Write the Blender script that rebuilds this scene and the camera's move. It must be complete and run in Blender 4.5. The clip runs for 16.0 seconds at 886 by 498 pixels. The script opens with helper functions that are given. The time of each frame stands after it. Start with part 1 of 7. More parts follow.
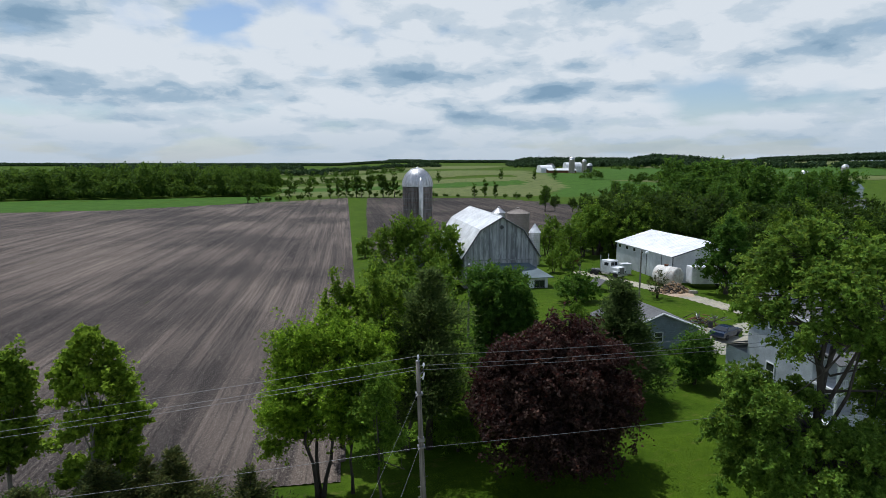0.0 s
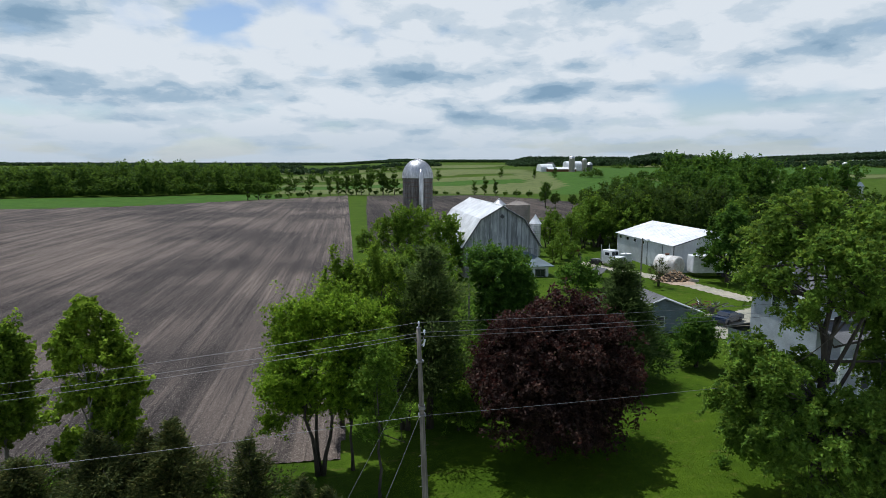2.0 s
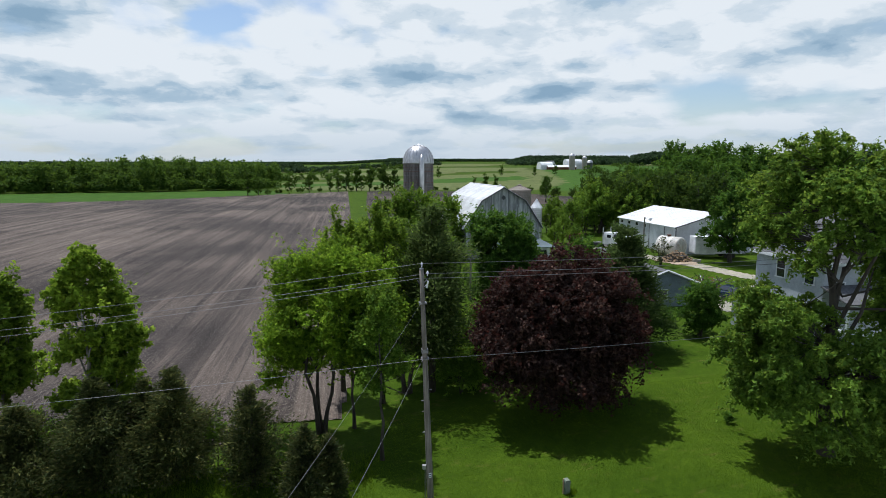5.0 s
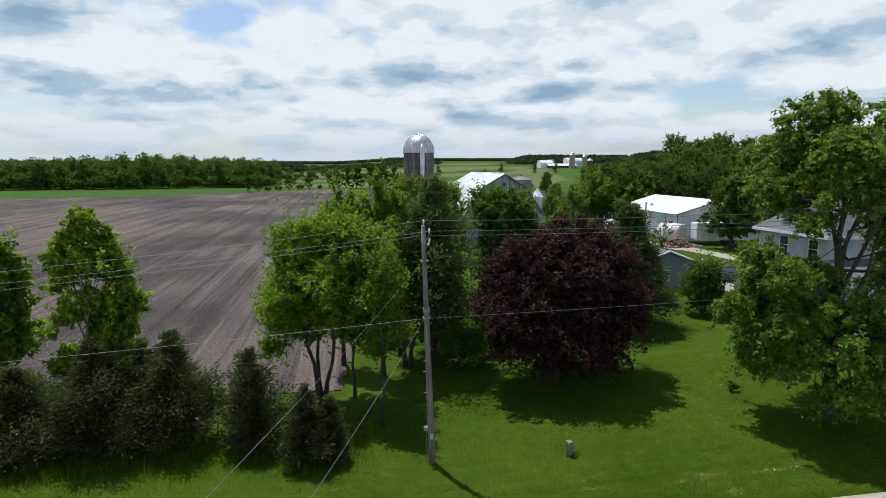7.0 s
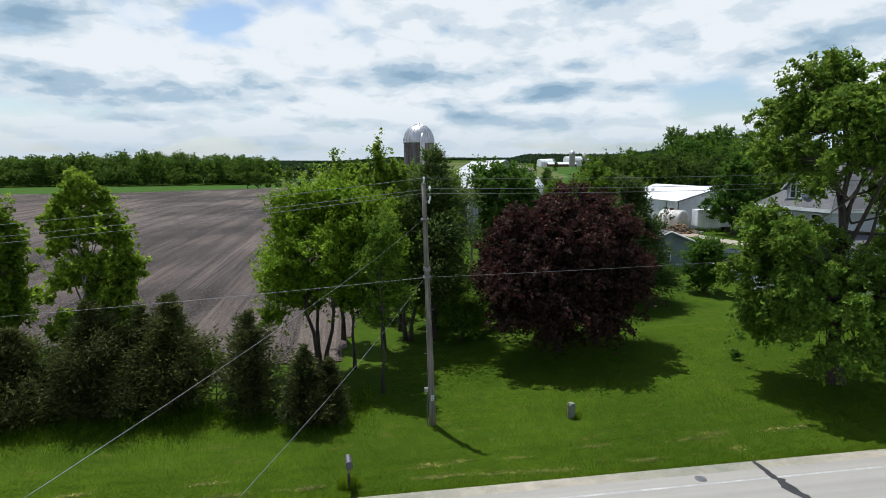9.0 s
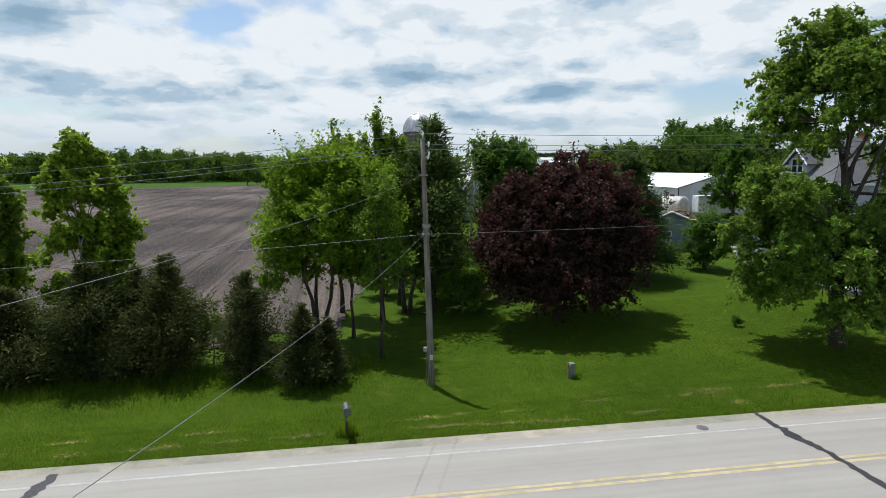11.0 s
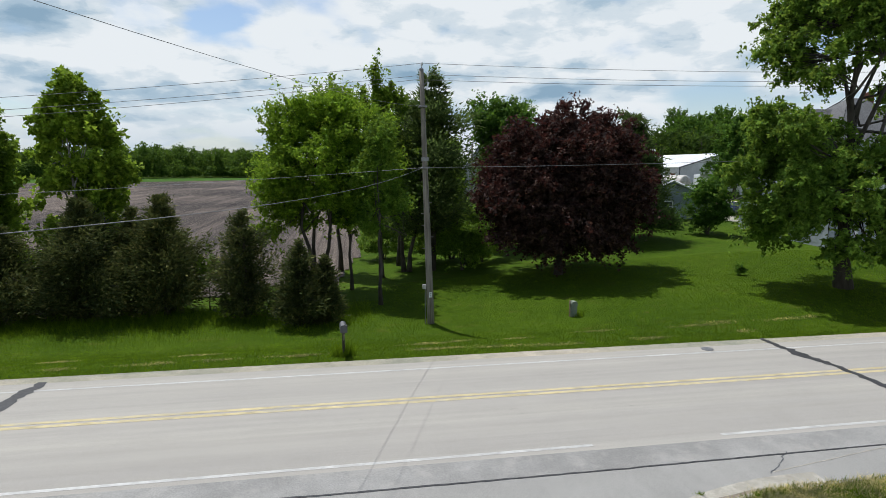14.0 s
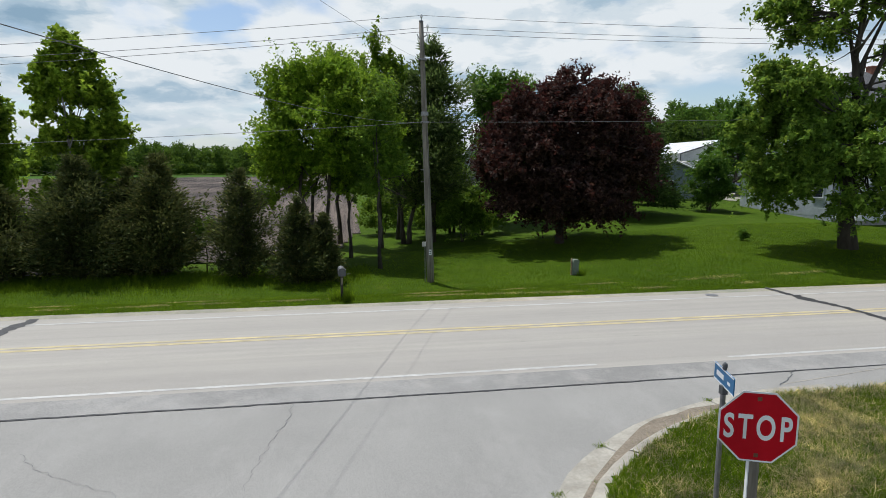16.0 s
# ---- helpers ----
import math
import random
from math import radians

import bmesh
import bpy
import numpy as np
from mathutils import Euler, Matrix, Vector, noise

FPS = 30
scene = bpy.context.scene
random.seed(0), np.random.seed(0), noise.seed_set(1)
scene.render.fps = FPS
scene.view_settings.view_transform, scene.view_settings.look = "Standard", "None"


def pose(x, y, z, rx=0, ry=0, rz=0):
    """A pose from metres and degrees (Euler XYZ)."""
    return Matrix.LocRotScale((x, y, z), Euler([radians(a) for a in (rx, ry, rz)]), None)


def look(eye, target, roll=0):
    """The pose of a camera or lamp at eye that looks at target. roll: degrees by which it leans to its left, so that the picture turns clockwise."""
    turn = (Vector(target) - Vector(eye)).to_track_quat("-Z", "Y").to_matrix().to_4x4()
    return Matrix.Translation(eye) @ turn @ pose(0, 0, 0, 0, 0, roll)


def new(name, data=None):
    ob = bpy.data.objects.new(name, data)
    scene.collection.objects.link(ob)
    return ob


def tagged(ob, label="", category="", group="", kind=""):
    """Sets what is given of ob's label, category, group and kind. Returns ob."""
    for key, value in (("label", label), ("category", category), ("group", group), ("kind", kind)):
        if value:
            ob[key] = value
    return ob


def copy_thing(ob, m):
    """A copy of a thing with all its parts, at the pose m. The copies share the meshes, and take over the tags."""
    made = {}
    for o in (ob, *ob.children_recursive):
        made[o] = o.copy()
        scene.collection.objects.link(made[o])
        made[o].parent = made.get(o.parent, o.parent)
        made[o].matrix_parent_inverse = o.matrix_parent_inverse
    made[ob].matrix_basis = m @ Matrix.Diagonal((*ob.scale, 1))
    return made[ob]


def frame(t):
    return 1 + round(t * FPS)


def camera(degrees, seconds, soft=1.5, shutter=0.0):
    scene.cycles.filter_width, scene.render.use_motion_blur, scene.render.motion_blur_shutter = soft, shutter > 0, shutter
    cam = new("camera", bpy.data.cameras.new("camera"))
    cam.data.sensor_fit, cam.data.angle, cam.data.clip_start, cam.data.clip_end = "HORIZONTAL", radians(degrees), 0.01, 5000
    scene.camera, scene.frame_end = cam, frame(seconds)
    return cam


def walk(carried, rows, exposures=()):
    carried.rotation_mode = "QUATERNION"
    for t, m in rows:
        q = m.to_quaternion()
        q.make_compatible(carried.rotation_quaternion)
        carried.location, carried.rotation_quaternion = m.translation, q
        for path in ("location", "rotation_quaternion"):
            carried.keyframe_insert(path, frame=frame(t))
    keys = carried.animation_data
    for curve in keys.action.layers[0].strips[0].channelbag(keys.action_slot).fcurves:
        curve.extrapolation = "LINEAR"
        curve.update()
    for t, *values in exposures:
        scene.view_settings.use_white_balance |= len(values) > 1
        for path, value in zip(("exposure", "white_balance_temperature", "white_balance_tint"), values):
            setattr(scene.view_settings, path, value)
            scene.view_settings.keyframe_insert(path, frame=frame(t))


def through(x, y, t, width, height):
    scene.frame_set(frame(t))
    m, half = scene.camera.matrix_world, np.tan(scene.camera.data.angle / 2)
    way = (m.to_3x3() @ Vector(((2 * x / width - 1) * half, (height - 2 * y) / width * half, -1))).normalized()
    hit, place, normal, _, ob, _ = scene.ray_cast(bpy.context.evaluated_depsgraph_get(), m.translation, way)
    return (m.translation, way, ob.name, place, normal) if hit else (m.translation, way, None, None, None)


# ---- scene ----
cam = camera(75.0, 16.0, soft=0.75)
# the camera sinks almost straight down: seconds, place
ROWS = [
    (0.0, 0.000, -0.000, 22.569),
    (0.5, -0.001, 0.014, 22.108),
    (1.0, -0.010, 0.029, 21.647),
    (1.5, -0.027, 0.046, 21.184),
    (2.0, -0.039, 0.060, 20.711),
    (2.5, -0.054, 0.072, 20.224),
    (3.0, -0.080, 0.081, 19.720),
    (3.5, -0.115, 0.088, 19.195),
    (4.0, -0.149, 0.091, 18.649),
    (6.5, -0.291, 0.099, 15.829),
    (7.0, -0.309, 0.105, 15.280),
    (7.5, -0.322, 0.111, 14.736),
    (8.0, -0.335, 0.112, 14.190),
    (8.5, -0.346, 0.106, 13.637),
    (9.0, -0.347, 0.094, 13.077),
    (11.5, -0.304, 0.037, 10.243),
    (12.0, -0.307, 0.038, 9.667),
    (12.5, -0.307, 0.051, 9.091),
    (13.0, -0.297, 0.067, 8.526),
    (13.5, -0.281, 0.080, 7.953),
    (14.0, -0.264, 0.094, 7.377),
    (14.5, -0.259, 0.109, 6.801),
    (15.0, -0.260, 0.128, 6.229),
    (15.5, -0.259, 0.146, 5.669),
    (16.0, -0.252, 0.158, 5.108),
]
walk(cam, [(t, pose(x, y, z, 90 - 8.02, 0, -9.5)) for t, x, y, z in ROWS],
     [(0.0, -0.27, 5950, 8.5), (3.5, -0.16, 6000, 8.5), (7.0, -0.04, 6080, 8.5), (9.0, -0.02, 6120, 8.5), (12.5, -0.05, 6200, 8.5), (16.0, -0.08, 6250, 8.5)])

# ---- light ----
SUN_TO = Vector((-2.36, 4.95, 13.3)).normalized()
world = bpy.data.worlds.new("world")
scene.world = world
world.use_nodes = True
WN, WL = world.node_tree.nodes, world.node_tree.links
WN.clear()


def wnode(kind, **values):
    n = WN.new(kind)
    for k, v in values.items():
        n.inputs[k].default_value = v
    return n


def wmath(op, a, b=0.0, c=0.0):
    n = WN.new("ShaderNodeMath")
    n.operation = op
    for i, v in enumerate((a, b, c)):
        if isinstance(v, (int, float)):
            n.inputs[i].default_value = v
        else:
            WL.new(v, n.inputs[i])
    return n.outputs[0]


sky = WN.new("ShaderNodeTexSky")
sky.sky_type = "NISHITA"
sky.sun_disc = False
sky.sun_elevation = math.asin(SUN_TO.z)
sky.sun_rotation = math.atan2(SUN_TO.x, SUN_TO.y)
sky.air_density, sky.dust_density, sky.ozone_density = 1.0, 1.2, 1.0
coord = WN.new("ShaderNodeTexCoord")
split = WN.new("ShaderNodeSeparateXYZ")
WL.new(coord.outputs["Generated"], split.inputs[0])
up = wmath("MAXIMUM", split.outputs[2], 0.0)


def cloud_plan(lift):
    """The sky unrolled: round the horizon, and upwards ever finer towards it."""
    plan = WN.new("ShaderNodeCombineXYZ")
    WL.new(wmath("MULTIPLY", wmath("ARCTAN2", split.outputs[0], split.outputs[1]), 0.8), plan.inputs[0])
    high = wmath("LOGARITHM", wmath("ADD", up, 0.13), 2.718)
    WL.new(wmath("ADD", wmath("MULTIPLY", high, 0.55), lift), plan.inputs[1])
    return plan.outputs[0]


def cloud_noise(where, scale, shift, detail, rough=0.55):
    m = WN.new("ShaderNodeMapping")
    m.inputs["Location"].default_value = shift
    WL.new(where, m.inputs["Vector"])
    n = WN.new("ShaderNodeTexNoise")
    n.inputs["Scale"].default_value = scale
    n.inputs["Detail"].default_value = detail
    n.inputs["Roughness"].default_value = rough
    WL.new(m.outputs[0], n.inputs["Vector"])
    return n.outputs[0]


def wramp(value, stops):
    r = WN.new("ShaderNodeValToRGB")
    r.color_ramp.interpolation = "EASE"
    while len(r.color_ramp.elements) < len(stops):
        r.color_ramp.elements.new(0.5)
    for e, (p, c) in zip(r.color_ramp.elements, stops):
        e.position = p
        e.color = (*c, 1)
    WL.new(value, r.inputs[0])
    return r.outputs[0]


def billow(where, scale, shift):
    """Rounded heads, like a heap of balls."""
    m = WN.new("ShaderNodeMapping")
    m.inputs["Location"].default_value = shift
    WL.new(where, m.inputs["Vector"])
    v = WN.new("ShaderNodeTexVoronoi")
    v.feature = "SMOOTH_F1"
    v.inputs["Scale"].default_value = scale
    v.inputs["Smoothness"].default_value = 0.6
    v.inputs["Detail"].default_value = 2.0
    v.inputs["Roughness"].default_value = 0.5
    WL.new(m.outputs[0], v.inputs["Vector"])
    return wmath("SUBTRACT", 1.0, v.outputs["Distance"])


def cloud(where, detail, fine=0.22):
    a = cloud_noise(where, 1.9, (5.3, 1.9, 0.4), 2, 0.5)
    b = cloud_noise(where, 6.2, (1.3, 4.2, 0.9), detail, 0.58)
    c = billow(where, 9.0, (0.4, 2.2, 0.0))
    return wmath("ADD", wmath("ADD", wmath("MULTIPLY", a, 0.36), wmath("MULTIPLY", b, 0.64 - fine)), wmath("MULTIPLY", c, fine))


body = cloud(cloud_plan(0.0), 11)
form = cloud(cloud_plan(0.0), 5, 0.22)
over = cloud(cloud_plan(0.06), 5, 0.22)
# the larger clouds of this sky: bearing, height, half width, half height in degrees, weight
GREY_BASES = [(-25.7, 7.3, 5.4, 1.6, 1.0), (-19.6, 6.4, 6.0, 1.8, 0.7), (-20.1, 4.0, 6.0, 1.0, 0.55), (7.1, 14.6, 8.0, 2.0, 0.8), (23.5, 13.5, 10.5, 2.3, 0.75), (6.6, 8.6, 8.6, 1.9, 1.0),
              (21.6, 6.9, 8.0, 1.4, 0.95), (41.2, 9.3, 8.0, 1.7, 0.9), (21.6, 9.2, 4.0, 0.9, 0.5), (17.5, 4.8, 6.0, 0.8, 0.5), (-23.8, 12.3, 6.0, 1.2, 0.55)]
BLUE_GAPS = [(-11.0, 12.8, 3.6, 2.8, 1.0), (-8.4, 10.9, 2.8, 1.8, 0.6), (33.9, 6.2, 7.0, 2.9, 0.8), (43.0, 5.9, 6.0, 2.8, 0.7), (-27.3, 4.9, 4.0, 1.0, 0.6), (28.9, 3.2, 13.0, 1.4, 0.5)]
WHITE_HEADS = [(-20.9, 10.3, 4.6, 2.2, 0.8), (-5.4, 12.5, 5.6, 2.5, 0.8), (20.0, 11.4, 10.0, 1.6, 0.8), (34.9, 11.4, 5.0, 1.8, 0.8), (1.7, 5.7, 9.0, 1.6, 0.6), (-14.0, 8.6, 5.0, 1.6, 0.6)]
bearing = wmath("MULTIPLY", wmath("ARCTAN2", split.outputs[0], split.outputs[1]), 57.2958)
rise = wmath("MULTIPLY", wmath("ARCSINE", split.outputs[2]), 57.2958)
angles = WN.new("ShaderNodeCombineXYZ")
WL.new(bearing, angles.inputs[0])
WL.new(rise, angles.inputs[1])
# torn outlines: the places are shifted by noise, coarse and fine
torn = angles.outputs[0]
for scale, amount in ((0.22, (5.0, 1.9, 0.0)), (0.8, (1.7, 0.8, 0.0))):
    stretch_n = WN.new("ShaderNodeMapping")
    stretch_n.inputs["Scale"].default_value = (0.6, 1.5, 1.0)
    WL.new(angles.outputs[0], stretch_n.inputs["Vector"])
    wn = WN.new("ShaderNodeTexNoise")
    wn.inputs["Scale"].default_value, wn.inputs["Detail"].default_value = scale, 5.0
    WL.new(stretch_n.outputs[0], wn.inputs["Vector"])
    centred = WN.new("ShaderNodeVectorMath")
    centred.operation = "SUBTRACT"
    WL.new(wn.outputs["Color"], centred.inputs[0])
    centred.inputs[1].default_value = (0.5, 0.5, 0.5)
    moved = WN.new("ShaderNodeVectorMath")
    moved.operation = "MULTIPLY_ADD"
    WL.new(centred.outputs[0], moved.inputs[0])
    moved.inputs[1].default_value = amount
    WL.new(torn, moved.inputs[2])
    torn = moved.outputs[0]


def heap(rows):
    """The summed weight of a set of clouds at each place of the sky."""
    total = None
    for b, h, wide_d, high_d, weight in rows:
        m = WN.new("ShaderNodeMapping")
        m.inputs["Location"].default_value = (-b / wide_d, -h / high_d, 0)
        m.inputs["Scale"].default_value = (1 / wide_d, 1 / high_d, 0)
        WL.new(torn, m.inputs["Vector"])
        g = WN.new("ShaderNodeTexGradient")
        g.gradient_type = "QUADRATIC_SPHERE"
        WL.new(m.outputs[0], g.inputs[0])
        w = wmath("MULTIPLY", wmath("POWER", g.outputs[1], 0.6), weight)
        total = w if total is None else wmath("ADD", total, w)
    return total


base_d, gap_d, head_d = heap(GREY_BASES), heap(BLUE_GAPS), heap(WHITE_HEADS)
# broken cloud: closed towards the horizon, open overhead
open_up = wmath("MULTIPLY", wramp(up, [(0.3, (0, 0, 0)), (0.8, (1, 1, 1))]), 0.25)
full = wmath("ADD", wmath("SUBTRACT", wmath("SUBTRACT", body, open_up), wmath("MULTIPLY", gap_d, 0.27)), wmath("MULTIPLY", wmath("ADD", base_d, head_d), 0.1))
cover = wramp(full, [(0.25, (0, 0, 0)), (0.42, (1, 1, 1))])
# bright where the cloud ends upwards, grey at its flat underside
lit = wmath("ADD", wmath("MULTIPLY", wmath("SUBTRACT", form, over), 2.6), wmath("MULTIPLY", wmath("SUBTRACT", 0.46, body), 1.2))
puffs = WN.new("ShaderNodeMapping")
puffs.inputs["Scale"].default_value = (0.16, 0.42, 1.0)
WL.new(torn, puffs.inputs["Vector"])
puff = cloud_noise(puffs.outputs[0], 1.3, (2.0, 5.0, 0.0), 9, 0.6)
lit = wmath("ADD", lit, wmath("MULTIPLY", wmath("SUBTRACT", puff, 0.5), 1.0))
lit = wmath("ADD", lit, wmath("SUBTRACT", wmath("MULTIPLY", head_d, 0.24), wmath("MULTIPLY", base_d, 0.44)))
tone = wramp(wmath("ADD", lit, 0.57), [(0.04, (0.31, 0.45, 0.58)), (0.28, (0.47, 0.60, 0.71)), (0.5, (0.75, 0.82, 0.87)), (0.7, (0.95, 0.97, 0.98))])
bg_sky = WN.new("ShaderNodeBackground")
bg_sky.inputs["Strength"].default_value = 0.13
WL.new(sky.outputs[0], bg_sky.inputs["Color"])
bg_cloud = WN.new("ShaderNodeBackground")
bg_cloud.inputs["Strength"].default_value = 0.92
# towards the horizon the clouds thin into pale haze
haze = wramp(up, [(0.0, (1, 1, 1)), (0.11, (0, 0, 0))])
veil = WN.new("ShaderNodeMixRGB")
WL.new(wmath("MULTIPLY", haze, 0.8), veil.inputs[0])
WL.new(tone, veil.inputs[1])
veil.inputs[2].default_value = (0.62, 0.70, 0.77, 1)
WL.new(veil.outputs[0], bg_cloud.inputs["Color"])
both = WN.new("ShaderNodeMixShader")
WL.new(wmath("MAXIMUM", cover, wmath("MULTIPLY", haze, 0.75)), both.inputs[0])
WL.new(bg_sky.outputs[0], both.inputs[1])
WL.new(bg_cloud.outputs[0], both.inputs[2])
wout = WN.new("ShaderNodeOutputWorld")
WL.new(both.outputs[0], wout.inputs[0])

sun = new("sun", bpy.data.lights.new("sun", "SUN"))
sun.data.energy, sun.data.angle, sun.data.color = 5.0, radians(0.6), (1.0, 0.965, 0.91)
sun.matrix_world = look(SUN_TO * 100, (0, 0, 0))


# ---- materials ----
def shader(name):
    m = bpy.data.materials.new(name)
    m.use_nodes = True
    t = m.node_tree
    return m, t, t.nodes["Principled BSDF"]


def add(t, kind, **values):
    n = t.nodes.new(kind)
    for k, v in values.items():
        n.inputs[k].default_value = v
    return n


def ramp(t, value, stops):
    r = t.nodes.new("ShaderNodeValToRGB")
    while len(r.color_ramp.elements) < len(stops):
        r.color_ramp.elements.new(0.5)
    for e, (p, c) in zip(r.color_ramp.elements, stops):
        e.position = p
        e.color = (*c, 1)
    t.links.new(value, r.inputs[0])
    return r.outputs[0]


def mixed(t, fac, a, b, mode="MIX"):
    n = t.nodes.new("ShaderNodeMixRGB")
    n.blend_type = mode
    for i, v in enumerate((fac, a, b)):
        if isinstance(v, (int, float)):
            n.inputs[i].default_value = v
        elif isinstance(v, tuple):
            n.inputs[i].default_value = (*v, 1)
        else:
            t.links.new(v, n.inputs[i])
    return n.outputs[0]


def noise_of(t, scale, detail=5, rough=0.6, stretch=(1, 1, 1), shift=(0, 0, 0), world_space=False):
    c = t.nodes.new("ShaderNodeNewGeometry" if world_space else "ShaderNodeTexCoord")
    m = add(t, "ShaderNodeMapping", Scale=stretch, Location=shift)
    t.links.new(c.outputs["Position" if world_space else "Object"], m.inputs[0])
    n = add(t, "ShaderNodeTexNoise", Scale=scale, Detail=detail, Roughness=rough)
    t.links.new(m.outputs[0], n.inputs["Vector"])
    return n.outputs[0]


def relief(t, bsdf, height, strength, distance):
    b = add(t, "ShaderNodeBump", Strength=strength, Distance=distance)
    t.links.new(height, b.inputs["Height"])
    t.links.new(b.outputs[0], bsdf.inputs["Normal"])


def plain(name, dark, light, rough=0.7, metal=0.0, scale=6.0, big=0.6, bump=0.15, stretch=(1, 1, 1), stain=None, amount=0.35, island=0.0, spec=0.4, uneven=0.8):
    """A surface with fine grain, broad patches and a little relief."""
    m, t, b = shader(name)
    fine = noise_of(t, scale, 6, 0.65, stretch)
    broad = noise_of(t, big, 4, 0.55, (1, 1, 1), (3.1, 7.7, 1.3))
    col = ramp(t, fine, [(0.32, dark), (0.68, light)])
    tint = ramp(t, broad, [(0.35, (0.72, 0.72, 0.72)), (0.65, (1.08, 1.08, 1.08))])
    col = mixed(t, uneven, col, tint, "MULTIPLY")
    if stain:
        s = ramp(t, noise_of(t, big * 2.3, 8, 0.7, stretch, (9.0, 2.0, 5.0)), [(0.5, (0, 0, 0)), (0.66, (1, 1, 1))])
        k = t.nodes.new("ShaderNodeMath")
        k.operation = "MULTIPLY"
        k.inputs[1].default_value = amount
        t.links.new(s, k.inputs[0])
        col = mixed(t, k.outputs[0], col, stain)
    if island:
        geo = t.nodes.new("ShaderNodeNewGeometry")
        col = mixed(t, 1.0, col, ramp(t, geo.outputs["Random Per Island"], [(0, (1 - island,) * 3), (1, (1 + island * 0.5,) * 3)]), "MULTIPLY")
    t.links.new(col, b.inputs["Base Color"])
    b.inputs["Roughness"].default_value = rough
    b.inputs["Metallic"].default_value = metal
    b.inputs["Specular IOR Level"].default_value = spec
    relief(t, b, fine, bump, 0.02)
    return m


def leaf_mat(name, dark, mid, light, through=0.35, glow=(0.3, 0.42, 0.04), rough=0.75):
    """Leaves: each its own shade, some light passing through."""
    m, t, b = shader(name)
    geo = t.nodes.new("ShaderNodeNewGeometry")
    info = t.nodes.new("ShaderNodeObjectInfo")
    col = ramp(t, geo.outputs["Random Per Island"], [(0.0, dark), (0.55, mid), (1.0, light)])
    broad = noise_of(t, 0.45, 3, 0.5)
    col = mixed(t, 1.0, col, ramp(t, broad, [(0.3, (0.7, 0.72, 0.7)), (0.7, (1.2, 1.18, 1.1))]), "MULTIPLY")
    tuft = noise_of(t, 1.5, 3, 0.6, (1, 1, 1), (2, 8, 4))
    col = mixed(t, 1.0, col, ramp(t, tuft, [(0.36, (0.5, 0.55, 0.55)), (0.64, (1.35, 1.3, 1.15))]), "MULTIPLY")
    spray = noise_of(t, 4.5, 2, 0.5, (1, 1, 1), (5, 1, 7))
    col = mixed(t, 1.0, col, ramp(t, spray, [(0.34, (0.6, 0.64, 0.65)), (0.66, (1.45, 1.38, 1.2))]), "MULTIPLY")
    col = mixed(t, 1.0, col, ramp(t, info.outputs["Random"], [(0, (0.8, 0.84, 0.85)), (1, (1.15, 1.1, 1.0))]), "MULTIPLY")
    t.links.new(col, b.inputs["Base Color"])
    b.inputs["Roughness"].default_value = rough
    b.inputs["Specular IOR Level"].default_value = 0.1
    tr = t.nodes.new("ShaderNodeBsdfTranslucent")
    t.links.new(mixed(t, 1.0, mixed(t, 0.6, col, glow), (1.0, 1.0, 1.0), "MULTIPLY"), tr.inputs[0])
    ms = add(t, "ShaderNodeMixShader", Fac=through)
    t.links.new(b.outputs[0], ms.inputs[1])
    t.links.new(tr.outputs[0], ms.inputs[2])
    t.links.new(ms.outputs[0], t.nodes["Material Output"].inputs[0])
    return m


def ground_mat(name, dark, mid, light, patch=None, patch_amount=0.4, fine_scale=9.0):
    m, t, b = shader(name)
    fine = noise_of(t, fine_scale, 7, 0.75)
    broad = noise_of(t, 0.13, 5, 0.6, (1, 1, 1), (4, 2, 0))
    mid_n = noise_of(t, 1.1, 5, 0.65, (1, 1, 1), (7, 1, 0))
    col = ramp(t, fine, [(0.28, dark), (0.5, mid), (0.74, light)])
    col = mixed(t, 1.0, col, ramp(t, broad, [(0.35, (0.75, 0.8, 0.75)), (0.65, (1.15, 1.1, 1.05))]), "MULTIPLY")
    col = mixed(t, 1.0, col, ramp(t, mid_n, [(0.3, (0.75, 0.78, 0.75)), (0.7, (1.18, 1.15, 1.1))]), "MULTIPLY")
    if patch:
        s = ramp(t, noise_of(t, 0.6, 8, 0.7, (1, 2.5, 1), (1, 9, 3)), [(0.57, (0, 0, 0)), (0.72, (patch_amount,) * 3)])
        col = mixed(t, s, col, patch)
    t.links.new(col, b.inputs["Base Color"])
    b.inputs["Roughness"].default_value = 0.9
    b.inputs["Specular IOR Level"].default_value = 0.04
    relief(t, b, fine, 0.6, 0.06)
    return m


GRASS = ground_mat("grass", (0.02595, 0.04974, 0.003726), (0.04543, 0.08424, 0.005962), (0.073, 0.1188, 0.01043), (0.1593, 0.1253, 0.04109), 0.45)
HAY = ground_mat("hay_grass", (0.0851, 0.105, 0.03825), (0.111, 0.1327, 0.051), (0.1369, 0.1554, 0.068), (0.25, 0.215, 0.12), 0.6, 0.5)
CROP = ground_mat("crop_green", (0.03185, 0.07315, 0.01008), (0.0455, 0.1001, 0.01512), (0.06825, 0.1271, 0.0252), None, 0, 0.8)
GRAVEL = ground_mat("gravel", (0.22, 0.2, 0.17), (0.33, 0.31, 0.27), (0.46, 0.43, 0.38), (0.12, 0.13, 0.06), 0.3, 22.0)


